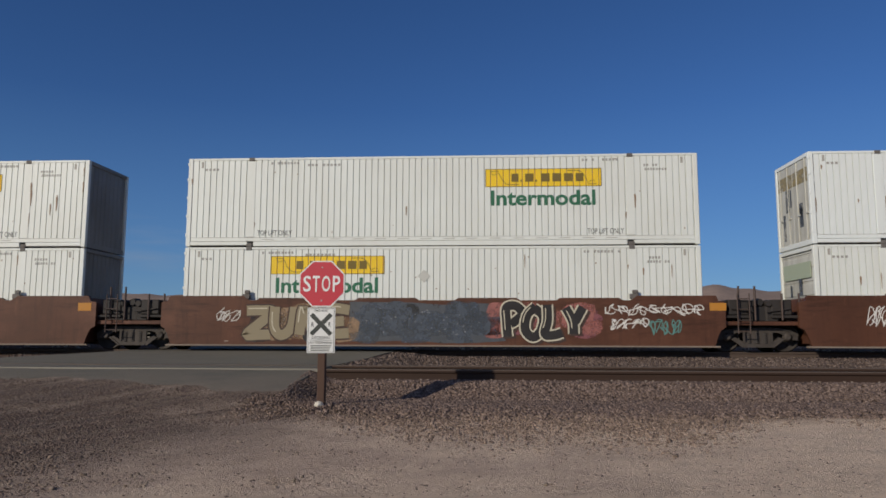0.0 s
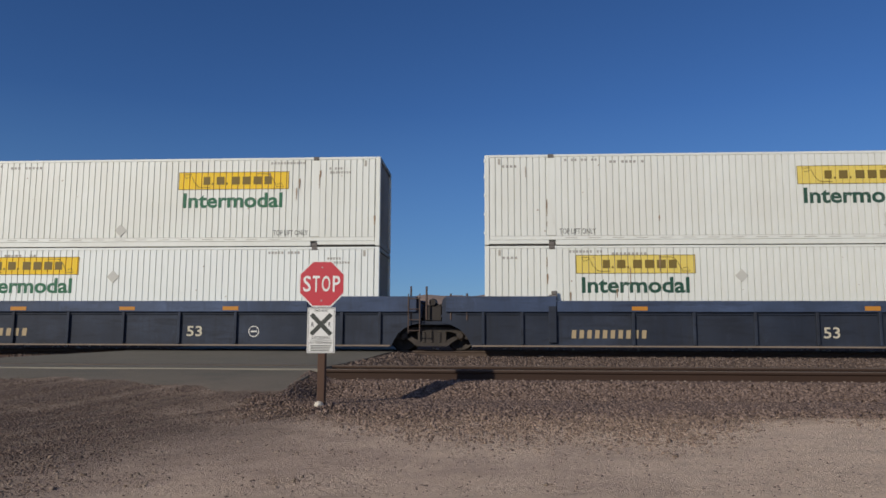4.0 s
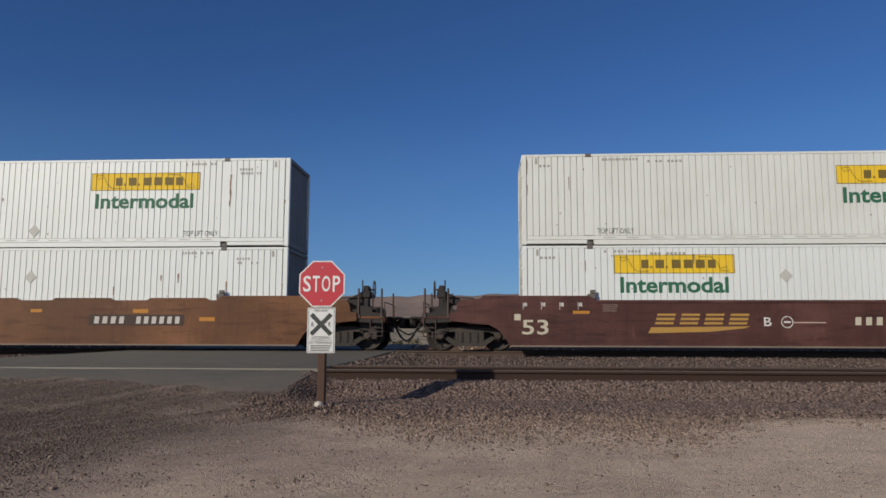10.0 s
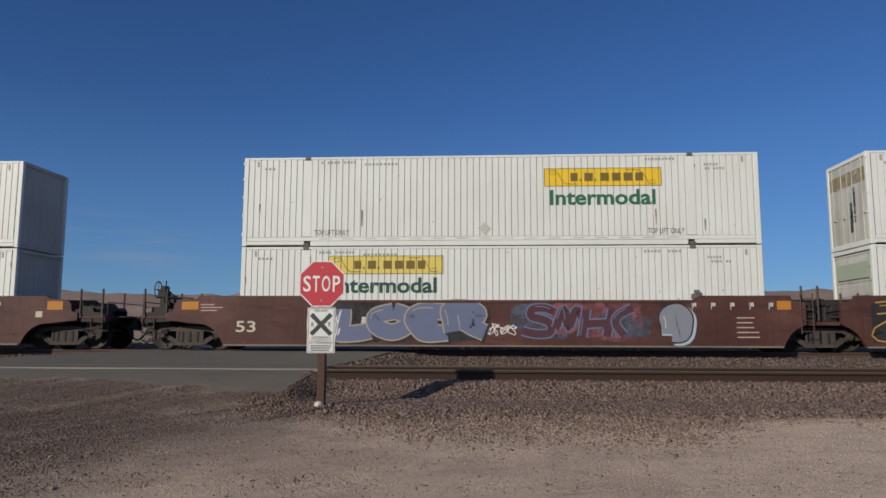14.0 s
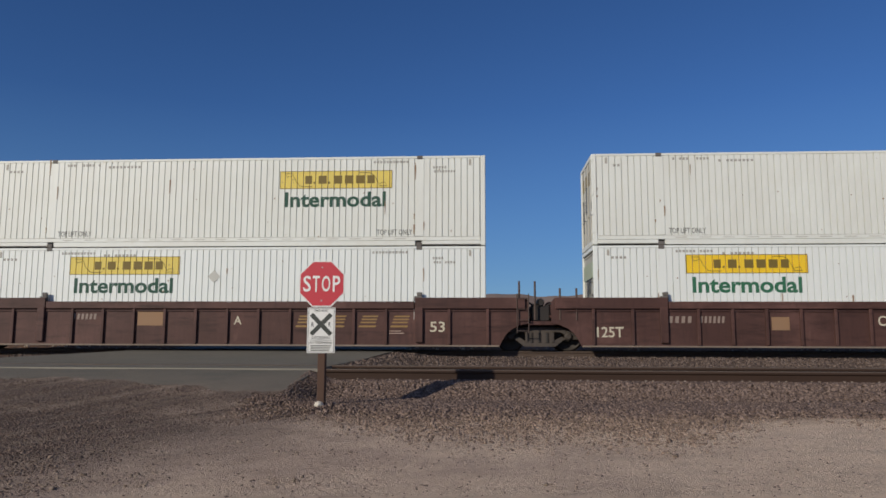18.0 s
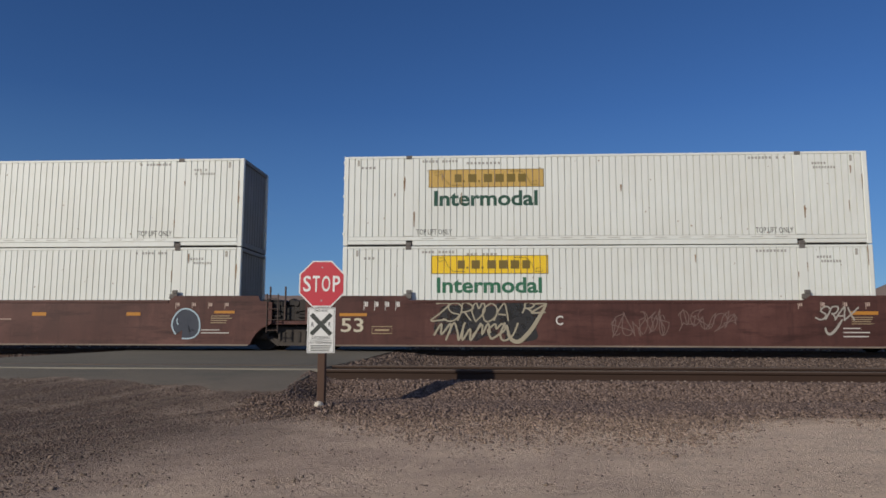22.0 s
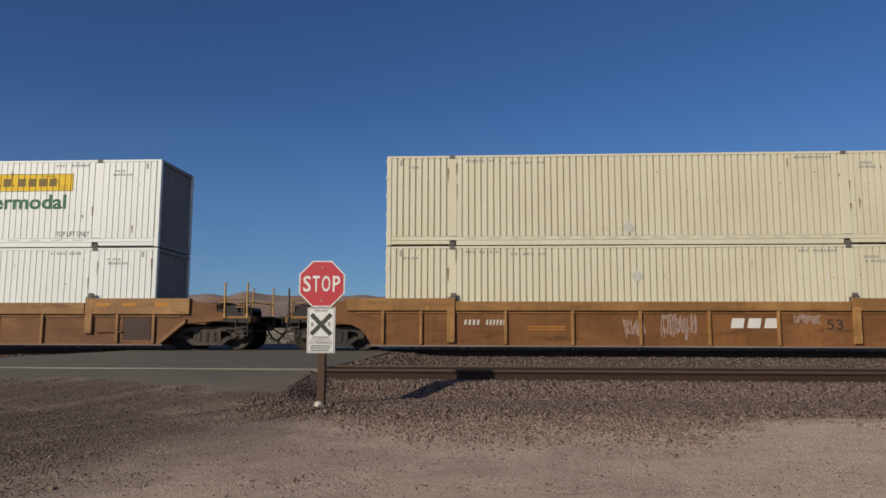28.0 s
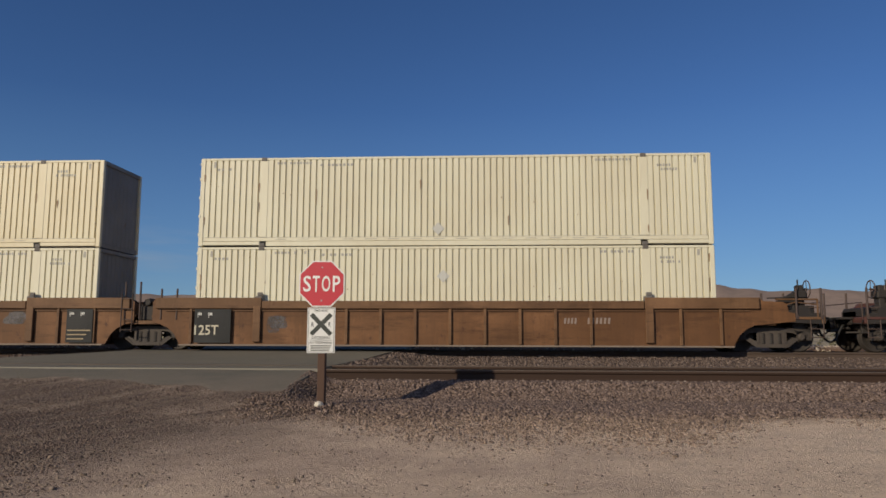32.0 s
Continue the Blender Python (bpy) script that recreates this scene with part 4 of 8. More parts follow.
def slab(name, y0, y1, z0, z1, ragged=False, x_step=0.12):
    """A strip of paving between two lines across the crossing."""
    xs = np.arange(ROAD_X[0], ROAD_X[1] + 0.01, x_step)
    rows = 10 if ragged else 3
    v, f = [], []
    r = random.Random(int(y0 * 100))
    for i, xx in enumerate(xs):
        jag = 0.10 * math.sin(xx * 1.7) + 0.07 * math.sin(xx * 5.3) + r.uniform(-0.05, 0.05) if ragged else 0
        end = float(road_edge(xx)) - 9.3 if ragged else 0
        for k in range(rows + 1):
            t = k / rows
            yy = (y0 + jag + end) * (1 - t) + y1 * t
            edge = r.uniform(-0.05, 0.06) if i in (0, len(xs) - 1) else 0
            zz = z0 + (z1 - z0) * (yy - y0) / (y1 - y0) + 0.004 * math.sin(xx * 2 + yy)
            v.append((xx + edge, yy, zz - (0.012 if ragged and k == 0 else 0.0)))
    m = rows + 1
    n = len(v)
    v += [(a, b_, c - 0.14) for a, b_, c in v]
    for i in range(len(xs) - 1):
        for k in range(rows):
            a = i * m + k
            f.append((a, a + m, a + m + 1, a + 1))
        a, b_ = i * m, i * m + rows
        f += [(a, a + n, a + m + n, a + m), (b_, b_ + m, b_ + m + n, b_ + n)]
    for k in range(rows):
        a, b_ = k, (len(xs) - 1) * m + k
        f += [(a, a + 1, a + 1 + n, a + n), (b_, b_ + n, b_ + 1 + n, b_ + 1)]
    part(name, Shape().add(v, f), ASPHALT, road)


slab("apron", 9.3, NEAR_Y - GAUGE - 0.05, 0.205, NEAR_Z - 0.012, True)
part("edge_strip", Shape().box(ROAD_X[0], ROAD_X[1] + 0.1, NEAR_Y - GAUGE - 0.10, NEAR_Y - GAUGE - 0.045, NEAR_Z - 0.06, NEAR_Z + 0.004, 0.004), M["pale_edge"], road, "worn pale edging along the rail")
slab("crossing_panel", NEAR_Y - GAUGE + 0.10, NEAR_Y + GAUGE - 0.10, NEAR_Z - 0.01, NEAR_Z - 0.01)
slab("apron", NEAR_Y + GAUGE + 0.05, FAR_Y - GAUGE - 0.05, NEAR_Z - 0.012, FAR_Z - 0.012)
slab("crossing_panel", FAR_Y - GAUGE + 0.10, FAR_Y + GAUGE - 0.10, FAR_Z - 0.01, FAR_Z - 0.01)
slab("apron", FAR_Y + GAUGE + 0.05, 31, FAR_Z - 0.012, 0.80)


# ---- stop sign ----
def stop_sign():
    sign = new("stop_sign")
    tagged(sign, "red octagonal stop sign and crossing plate on brown post", "stop sign")
    sign.location = (-2.222, 9.73, 0.0)
    c, r = (-0.013, 1.848), 0.3125 / math.cos(math.pi / 8)
    octo = lambda q: [(c[0] + q * math.cos(math.pi / 8 + k * math.pi / 4), c[1] + q * math.sin(math.pi / 8 + k * math.pi / 4)) for k in range(8)]
    part("post", Shape().box(-0.052, 0.052, -0.05, 0.05, -0.35, 2.12, 0.008), M["timber"], sign)
    plate = part("octagon_plate", Shape().prism(octo(r), -0.060, -0.056), M["sign_white"], sign, "white edged octagonal plate")
    part("red_face", Shape().prism(octo(r * 0.945), -0.0625, -0.060), M["sign_red"], plate)
    for ch, a, b in (("S", -0.255, -0.148), ("T", -0.128, -0.028), ("O", 0.0, 0.118), ("P", 0.150, 0.252)):
        part("lettering", letters(ch, c[0] + a, c[0] + b, c[1] - 0.108, c[1] + 0.108, -0.066, 0.012), M["sign_white"], plate)
    for z in (1.62, 2.07):
        part("bolt", Shape().lathe([(-0.0625, 0.011), (-0.070, 0.011)], c[0], z, 8), M["zinc"], plate)
    w, z0, z1 = 0.19, 0.917, 1.525
    lower = part("crossing_plate", Shape().box(-w - 0.01, w - 0.01, -0.057, -0.053, z0, z1, 0.0018), M["sign_white"], sign, "white private crossing notice plate")
    k = -0.0595
    ic = M["sign_ink"]
    part("border", Shape().box(-w + 0.004, w - 0.024, k, -0.057, z1 - 0.016, z1 - 0.011).box(-w + 0.004, w - 0.024, k, -0.057, z0 + 0.011, z0 + 0.016)
         .box(-w + 0.004, -w + 0.009, k, -0.057, z0 + 0.016, z1 - 0.016).box(w - 0.029, w - 0.024, k, -0.057, z0 + 0.016, z1 - 0.016), ic, lower)
    cx, cz, a = -0.012, 1.30, 0.135
    bar = lambda s: [(cx - a * s - 0.022, cz - a + 0.02 - 0.0), (cx - a * s + 0.022, cz - a - 0.02), (cx + a * s + 0.022, cz + a - 0.02), (cx + a * s - 0.022, cz + a + 0.02)]
    part("crossbuck_bar", Shape().prism(bar(1), k, -0.0575), ic, lower)
    part("crossbuck_bar", Shape().prism([(2 * cx - q[0], q[1]) for q in bar(1)], k - 0.001, -0.0575), ic, lower)
    part("lettering", letters("PRIVATE", -0.10, 0.076, 1.468, 1.500, k, 0.01), ic, lower)
    part("lettering", letters("R", -0.143, -0.108, 1.268, 1.328, k, 0.01), ic, lower)
    part("lettering", letters("R", 0.088, 0.123, 1.268, 1.328, k, 0.01), ic, lower)
    part("lettering", letters("CROSSING", -0.135, 0.112, 1.104, 1.142, k, 0.01), ic, lower)
    part("rule", Shape().box(-0.165, 0.142, k, -0.0575, 1.086, 1.091), ic, lower)
    part("lettering", letters("NO TRESPASSING", -0.160, 0.138, 1.042, 1.072, k, 0.01), ic, lower)
    for i in range(4):
        part("text_bar", Shape().box(-0.155 + 0.01 * (i % 2), 0.135 - 0.012 * i, k, -0.0575, 1.012 - i * 0.022, 1.022 - i * 0.022), ic, lower)
    r = random.Random(4)
    rock = Shape()
    n = 9
    rings = [(0.0, 0.055), (0.03, 0.062), (0.06, 0.045), (0.075, 0.015)]
    v = [(q * (1 + r.uniform(-.15, .15)) * math.cos(6.283 * i / n), q * (1 + r.uniform(-.15, .15)) * math.sin(6.283 * i / n), z) for z, q in rings for i in range(n)]
    f = [(k2 * n + i, k2 * n + (i + 1) % n, (k2 + 1) * n + (i + 1) % n, (k2 + 1) * n + i) for k2 in range(3) for i in range(n)] + [tuple(range(3 * n, 4 * n))]
    stone = part("stone", rock.add(v, f), INK["stone_white"])
    stone.location = (-2.225, 9.60, 0.215)
    tagged(stone, "white painted stone at the foot of the sign post", "stone")


stop_sign()


# ---- containers ----
PITCH, GROOVE = 0.197, 0.030


def flats(a, b):
    """The proud bands of the corrugated side between a and b."""
    n = max(1, round((b - a) / PITCH))
    w = (b - a) / n
    return [(a + i * w, a + (i + 1) * w - GROOVE) for i in range(n)]


BAYS = [(-HALF + 0.16, -HALF + 1.93), (-HALF + 2.22, HALF - 2.22), (HALF - 1.93, HALF - 0.16)]


def side_wall(near, plain, deep=False):
    """Corrugated side sheet, bay by bay, with its grooves."""
    s = Shape()
    sg = -1 if near else 1
    y, yin = sg * (CW - 0.012), sg * (CW - (0.062 if deep else 0.047))
    z0, z1 = 0.30, CH - 0.09
    if plain:
        return s.box(-HALF + 0.1, HALF - 0.1, min(yin, sg * (CW - 0.09)), max(yin, sg * (CW - 0.09)), z0, z1)
    for a, b in BAYS:
        pts = []
        for x0, x1 in flats(a, b):
            x1 -= 0.022 if deep else 0.0
            pts += [(x0, y), (x1, y), (x1 + 0.006, yin), (x1 + GROOVE + (0.022 if deep else 0.0) - 0.008, yin)]
        pts.append((b, y))
        v = [(px, py, z) for px, py in pts for z in (z0, z1)]
        s.add(v, [(2 * i, 2 * i + 2, 2 * i + 3, 2 * i + 1) for i in range(len(pts) - 1)])
    return s


def end_wall(doors):
    s = Shape()
    if doors:
        s.box(-0.03, 0.0, -CW + 0.13, -0.006, 0.18, CH - 0.14, 0.006)
    else:
        n = 6
        h = (CH - 0.34) / n
        line = [(0.0, 0.18)]
        for i in range(n):
            z = 0.18 + i * h
            line += [(-0.02, z), (-0.02, z + 0.62 * h), (0.018, z + 0.68 * h), (0.018, z + 0.80 * h), (-0.02, z + 0.86 * h)]
        line += [(-0.02, CH - 0.16), (0.0, CH - 0.16)]
        s.prism(line, -CW + 0.13, CW - 0.13)
    return s


def front_wall():
    """The blind end: a sheet with shallow upright ribs."""
    n = 9
    w = (2 * CW - 0.26) / n
    pts = []
    for i in range(n):
        a = -CW + 0.13 + i * w
        pts += [(a, -0.008), (a + 0.62 * w, -0.008), (a + 0.70 * w, -0.024), (a + 0.92 * w, -0.024)]
    pts.append((CW - 0.13, -0.008))
    m = len(pts)
    v = [(dx, py, z) for py, dx in pts for z in (0.18, CH - 0.14)]
    v += [(0.03, py, z) for py, dx in pts for z in (0.18, CH - 0.14)]
    f = [(2 * i, 2 * i + 2, 2 * i + 3, 2 * i + 1) for i in range(m - 1)] + [(2 * m + 2 * i, 2 * m + 2 * i + 1, 2 * m + 2 * i + 3, 2 * m + 2 * i + 2) for i in range(m - 1)]
    return Shape().add(v, f)


def jb_logo(box, x0, z0, panel, name_ink, text_ink):
    """Yellow name board with blank bars for the name, and the green word under it."""
    x1, z1 = x0 + 3.62, z0 + 0.575
    yb = -CW + 0.012 - 0.004
    # the paint follows the corrugation into its grooves
    board, pts = Shape(), []
    for a, b in BAYS:
        for p, q in flats(a, b):
            for px, dy in ((p, 0.0), (q, 0.0), (q + 0.006, 0.040), (q + GROOVE - 0.008, 0.040)):
                if x0 < px < x1:
                    pts.append((px, yb + dy))
    pts = [(x0, yb)] + pts + [(x1, yb)]
    board.add([(px, py, z) for px, py in pts for z in (z0, z1)], [(2 * i, 2 * i + 2, 2 * i + 3, 2 * i + 1) for i in range(len(pts) - 1)])
    sign = part("name_board", board, INK[panel], box, "painted name board")
    rim = Shape()
    for a, b, c, d in ((x0, x1, z0, z0 + 0.018), (x0, x1, z1 - 0.018, z1), (x0, x0 + 0.02, z0 + 0.018, z1 - 0.018), (x1 - 0.02, x1, z0 + 0.018, z1 - 0.018)):
        rim.box(a, b, yb - 0.003, yb - 0.001, c, d)
    part("board_rim", rim, INK[name_ink], sign)
    for mir in (0, 1):
        scroll = Shape()
        path = ((0.42, 0.50), (0.16, 0.50), (0.24, 0.38), (0.36, 0.41), (0.42, 0.46), (0.52, 0.24), (0.66, 0.09), (0.74, 0.07), (1.05, 0.07))
        stroke(scroll, [(x1 - px, z1 - pz) if mir else (x0 + px, z0 + pz) for px, pz in path], 0.022, yb - 0.002)
        part("scroll", scroll, INK[name_ink], sign)
    # the carrier's name as plain bars
    xx = x0 + 0.82
    for w, h, gap in ((0.22, 1, 0.05), (0.06, 0.25, 0.10), (0.26, 1, 0.05), (0.06, 0.25, 0.12), (0.27, 1, 0.09), (0.27, 1, 0.09), (0.27, 1, 0.09), (0.24, 1, 0.0)):
        bar = kept(("bar", w, h, name_ink), lambda: Shape().flat([(0, 0), (w, 0), (w, 0.26 * h), (0, 0.26 * h)], 0), "name_bar", INK[name_ink])
        part("name_bar", bar, None, sign).location = (xx, yb - 0.003, z0 + 0.16)
        xx += w + gap
    part("lettering", letters("Intermodal", x0 + 0.17, x1 - 0.20, z0 - 0.60, z0 - 0.11, yb, 0.027), INK[text_ink], box, "green lettering")


PALE_ENDS = {1, 7, 8, 10, 12, 14, 18}      # units whose blind ends are cleaner, in the paler shade tone


def container(style, top, logo=None, panel="logo_yellow", seed=0):
    """A 53 foot container; origin at the middle of its base."""
    tone = {"jb": "white", "jb2": "white2", "cream": "cream", "cream2": "cream2", "grey": "smooth_grey", "aged": "white"}[style]
    mat = M[tone]
    box = new("shipping_container")
    r = random.Random(seed)
    looks = {"jb": "white corrugated container with yellow name board", "jb2": "clean white corrugated container with green lettering",
             "cream": "plain cream corrugated container with faint markings", "cream2": "yellowed cream corrugated container with faint markings",
             "grey": "smooth pale blue grey panelled container", "aged": "white corrugated container with a yellowed end bay"}
    tagged(box, looks[style] + (", stacked on another" if top else ", seated in a well car"), "container", "containers on the train")
    for near in (True, False):
        part("side_wall", kept(("side", near, style == "grey", tone), lambda: side_wall(near, style == "grey", style.startswith("cream")), "side_wall", mat), None, box)
        sg = -1 if near else 1
        if style == "grey":
            for a, b in BAYS:
                n = max(1, round((b - a) / 1.42))
                for i in range(n):
                    part("panel", kept(("panel", sg, round((b - a) / n, 3)), lambda: Shape().box(0.012, (b - a) / n - 0.012, *sorted((sg * (CW - 0.012), sg * (CW - 0.049))), 0.30, CH - 0.09, 0.006),
                                       "panel", mat), None, box).location.x = a + (b - a) * i / n
        ya, yb = sorted((sg * CW, sg * (CW - 0.09)))
        part("bottom_rail", kept(("brail", near, tone), lambda: Shape().box(-HALF + 2.2, HALF - 2.2, ya, yb, 0.02, 0.17, 0.01)
                                 .box(-HALF + 0.15, -HALF + 2.0, ya, yb, 0.055, 0.17, 0.01).box(HALF - 2.0, HALF - 0.15, ya, yb, 0.055, 0.17, 0.01)
                                 .box(-HALF + 0.16, HALF - 0.16, *sorted((sg * (CW - 0.008), sg * (CW - 0.09))), 0.178, 0.30, 0.008), "bottom_rail", mat), None, box)
        part("top_rail", kept(("trail", near, tone), lambda: Shape().box(-HALF + 0.15, HALF - 0.15, ya, yb, CH - 0.09, CH - 0.012, 0.012), "top_rail", mat), None, box)
        for sx in (-1, 1):
            part("lift_post", kept(("lpost", near, sx, tone), lambda: Shape().box(sx * (HALF - 2.075) - 0.145, sx * (HALF - 2.075) + 0.145,
                 *sorted((sg * (CW - 0.004), sg * (CW - 0.1))), 0.31, CH - 0.10, 0.012), "lift_post", mat), None, box)
            part("corner_post", kept(("cpost", near, sx, tone), lambda: Shape().box(min(sx * HALF, sx * (HALF - 0.15)), max(sx * HALF, sx * (HALF - 0.15)),
                 *sorted((sg * CW, sg * (CW - 0.13))), 0.02, CH - 0.012, 0.015), "corner_post", mat), None, box)
            for zc in (0.0, CH - 0.118):
                part("lift_casting", kept(("cast", near, sx, zc), lambda: Shape().box(sx * (HALF - 2.075) - 0.09, sx * (HALF - 2.075) + 0.09,
                     *sorted((sg * (CW + 0.012), sg * (CW - 0.12))), zc, zc + 0.118, 0.012).box(sx * (HALF - 2.075) - 0.03, sx * (HALF - 2.075) + 0.03,
                     *sorted((sg * (CW + 0.016), sg * (CW + 0.011))), zc + 0.03, zc + 0.09), "lift_casting", M["casting"]), None, box)
    part("roof", kept(("roof", tone), lambda: Shape().box(-HALF + 0.1, HALF - 0.1, -CW + 0.05, CW - 0.05, CH - 0.05, CH - 0.015, 0.01), "roof", M["roof"]), None, box)
    part("floor_panel", kept("cfloor", lambda: Shape().box(-HALF + 0.1, HALF - 0.1, -CW + 0.1, CW - 0.1, 0.03, 0.15), "floor_panel", M["casting"]), None, box)
    endm = M["door_end"] if tone in ("white", "white2", "smooth_grey") else M["cream_end"]
    louvred = r.random() < (0.12 if top else 0.75) and not style.startswith("cream")
    dull = M["shade_end"] if seed // 2 in PALE_ENDS else M["shade_end_dark"]
    if louvred:
        part("end_wall", kept(("end", endm.name), lambda: end_wall(False), "end_wall", endm), None, box).location.x = -HALF + 0.075
    else:
        for k in (0, 1):
            part("door", kept(("door", endm.name), lambda: end_wall(True), "door", endm), None, box).location = (-HALF + 0.06, k * (CW - 0.124), 0)
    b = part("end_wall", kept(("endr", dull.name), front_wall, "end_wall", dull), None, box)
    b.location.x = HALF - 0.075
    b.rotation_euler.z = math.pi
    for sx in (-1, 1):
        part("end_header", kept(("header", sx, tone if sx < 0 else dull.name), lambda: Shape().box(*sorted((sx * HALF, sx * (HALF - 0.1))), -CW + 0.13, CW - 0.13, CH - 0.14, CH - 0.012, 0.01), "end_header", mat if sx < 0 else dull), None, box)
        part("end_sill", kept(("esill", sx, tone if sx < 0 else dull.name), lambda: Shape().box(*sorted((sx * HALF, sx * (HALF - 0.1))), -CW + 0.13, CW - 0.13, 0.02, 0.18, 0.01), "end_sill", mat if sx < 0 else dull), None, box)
    if not louvred:
        for yy in (-0.95, -0.35, 0.35, 0.95):
            part("lock_rod", kept(("rod", yy), lambda: Shape().tube([(-HALF + 0.015, yy, 0.1), (-HALF + 0.015, yy, CH - 0.1)], 0.018)
                                  .box(-HALF - 0.01, -HALF + 0.03, yy - 0.16, yy + 0.02, 1.0, 1.05), "lock_rod", M["door_end"]), None, box)
    xd = -HALF + 0.02 if not louvred else -HALF + 0.014
    if not style.startswith("cream") and style != "grey":
        if louvred:
            if seed % 3:
                part("end_board", kept("eboard", lambda: Shape().box(xd - 0.006, xd + 0.02, -CW + 0.30, CW - 0.30, 1.92, 2.42, 0.002), "end_board", INK["sage"]), None, box, "faded green end board")
            for k in range(3):
                part("text_bar", kept(("ebar", k), lambda: Shape().box(xd - 0.004, xd + 0.02, -CW + 0.32, CW - 0.5 - 0.3 * (k % 2), 1.30 - 0.34 * k, 1.36 - 0.34 * k), "text_bar", INK["mute"]), None, box)
        else:
            for k in (0, 1):
                part("door_board", kept("dboard", lambda: Shape().box(xd + 0.002, xd + 0.012, -CW + 0.18, -0.03, 2.02, 2.46, 0.002), "door_board", SPRAY["band"]), None, box, "flaking remains of a yellow band").location.y = k * (CW - 0.15)
        for k in range(5):
            yy, zz, w, h = r.uniform(-CW + 0.2, CW - 0.5), r.uniform(0.3, 1.5), r.uniform(0.06, 0.26), r.uniform(0.3, 0.9)
            part("grime", Shape().box(xd - 0.003, xd + 0.012, yy, yy + w, zz, zz + h, 0.001), SPRAY["steel"], box, "dark grime on the end")
    yd = -CW + 0.012 - 0.004
    tagged(part("slot_strip", kept("slots", lambda: [s.box(-HALF + 2.5 + 0.72 * k, -HALF + 2.5 + 0.72 * k + 0.36, -CW + 0.002, -CW + 0.006, 0.232, 0.248)
                for s in [Shape()] for k in range(16)][-1], "slot_strip", INK["placard"]), None, box), kind="stuff")
    part("rail_seam", kept("seam", lambda: Shape().box(-HALF + 0.17, HALF - 0.17, -CW + 0.004, -CW + 0.008, 0.296, 0.306), "rail_seam", INK["placard"]), None, box)
    stains = Shape()
    for k in range(r.randint(5, 11)):
        if r.random() < 0.6:
            px = r.choice((-HALF + 1.93, -HALF + 2.21, HALF - 2.23, HALF - 1.95, -HALF + 0.15, HALF - 0.17)) + r.uniform(-0.02, 0.02)
        else:
            px = r.uniform(-HALF + 0.3, HALF - 0.3)
        w, pz = r.uniform(0.012, 0.035), r.uniform(0.35, 2.4)
        h = r.uniform(0.06, 0.55)
        stains.flat([(px - w * 0.4, pz), (px + w * 0.3, pz), (px + w, pz + h * 0.7), (px + w * 0.6, pz + h), (px - w * 0.8, pz + h * 0.9)], -CW - 0.002)
    for k in range(r.randint(8, 20)):
        px, pz, w = r.uniform(-HALF + 0.3, HALF - 0.3), r.uniform(0.3, CH - 0.15), r.uniform(0.012, 0.03)
        stains.flat([(px - w, pz), (px, pz - w), (px + w, pz + w * 0.3), (px, pz + w)], yd - 0.001)
    tagged(part("rust_stain", stains, INK["stain"], box, "small rust runs and chips"), kind="stuff")
    if not louvred:
        for zz in (0.35, 0.95, 1.55, 2.15, 2.65):
            part("hinge", kept(("hinge", zz, tone), lambda: Shape().box(-HALF - 0.022, -HALF + 0.05, -CW - 0.010, -CW + 0.03, zz, zz + 0.09, 0.008), "hinge", mat), None, box)
    small = Shape()
    for x0, z0, n, w in ((-HALF + 0.55, CH - 0.42, 4, 0.5), (-HALF + 2.5, CH - 0.23, 11, 1.15), (HALF - 3.55, CH - 0.23, 11, 1.15), (HALF - 1.65, CH - 0.42, 5, 0.45),
                         (-HALF + 3.9, CH - 0.30, 9, 1.1), (HALF - 1.62, CH - 0.55, 8, 0.7)):
        for i in range(n):
            if r.random() < 0.85:
                small.box(x0 + w * i / n, x0 + w * i / n + w / n * 0.62, yd, yd + 0.003, z0, z0 + 0.075)
    tagged(part("marking", small, INK["mute"], box, "small faded markings"), kind="stuff")
    for x0 in (-HALF + 0.42, HALF - 0.52):
        part("hatch_mark", kept(("hatch", x0), lambda: Shape().box(x0, x0 + 0.075, yd, yd + 0.003, CH - 0.32, CH - 0.13), "hatch_mark", INK["placard"]), None, box)
    if style in ("jb", "jb2", "aged"):
        if top:
            for x0 in (-HALF + 2.32, HALF - 3.42):
                part("lettering", letters("TOP LIFT ONLY", x0, x0 + 1.12, 0.36, 0.53, yd, 0.008), INK["stencil"], box, "small dark lettering")
        if logo is not None:
            jb_logo(box, -HALF + logo, 1.86 if top else 2.02, panel, "ink" if panel != "logo_white" else "placard",
                    {"logo_white": "green_faded", "logo_gold": "green_dark", "logo_pale": "green_dark"}.get(panel, "green"))
    if style in ("cream", "cream2", "grey") or r.random() < 0.6:
        s = 0.2
        cx, cz = -0.35 + r.uniform(-0.2, 0.2), 0.55 if top else 1.95
        part("placard_holder", Shape().prism([(cx - s, cz), (cx, cz - s), (cx + s, cz), (cx, cz + s)], yd - 0.014, yd + 0.002),
             INK["holder"], box, "diamond placard holder")
    if style == "aged":
        for p, q in flats(*BAYS[0]):
            part("yellowed_panel", Shape().box(p + 0.002, q - 0.002, yd - 0.001, yd + 0.004, 0.32, CH - 0.1), M["aged"], box, "yellowed panel of the end bay")
    if style == "grey":
        part("lettering", letters("TOP LIFT ONLY", -HALF + 2.4, -HALF + 3.5, 0.37, 0.52, yd - 0.001, 0.0), INK["placard"], box)
    return box


# ---- well cars ----
SIDE = 1.48            # half width over the side sills
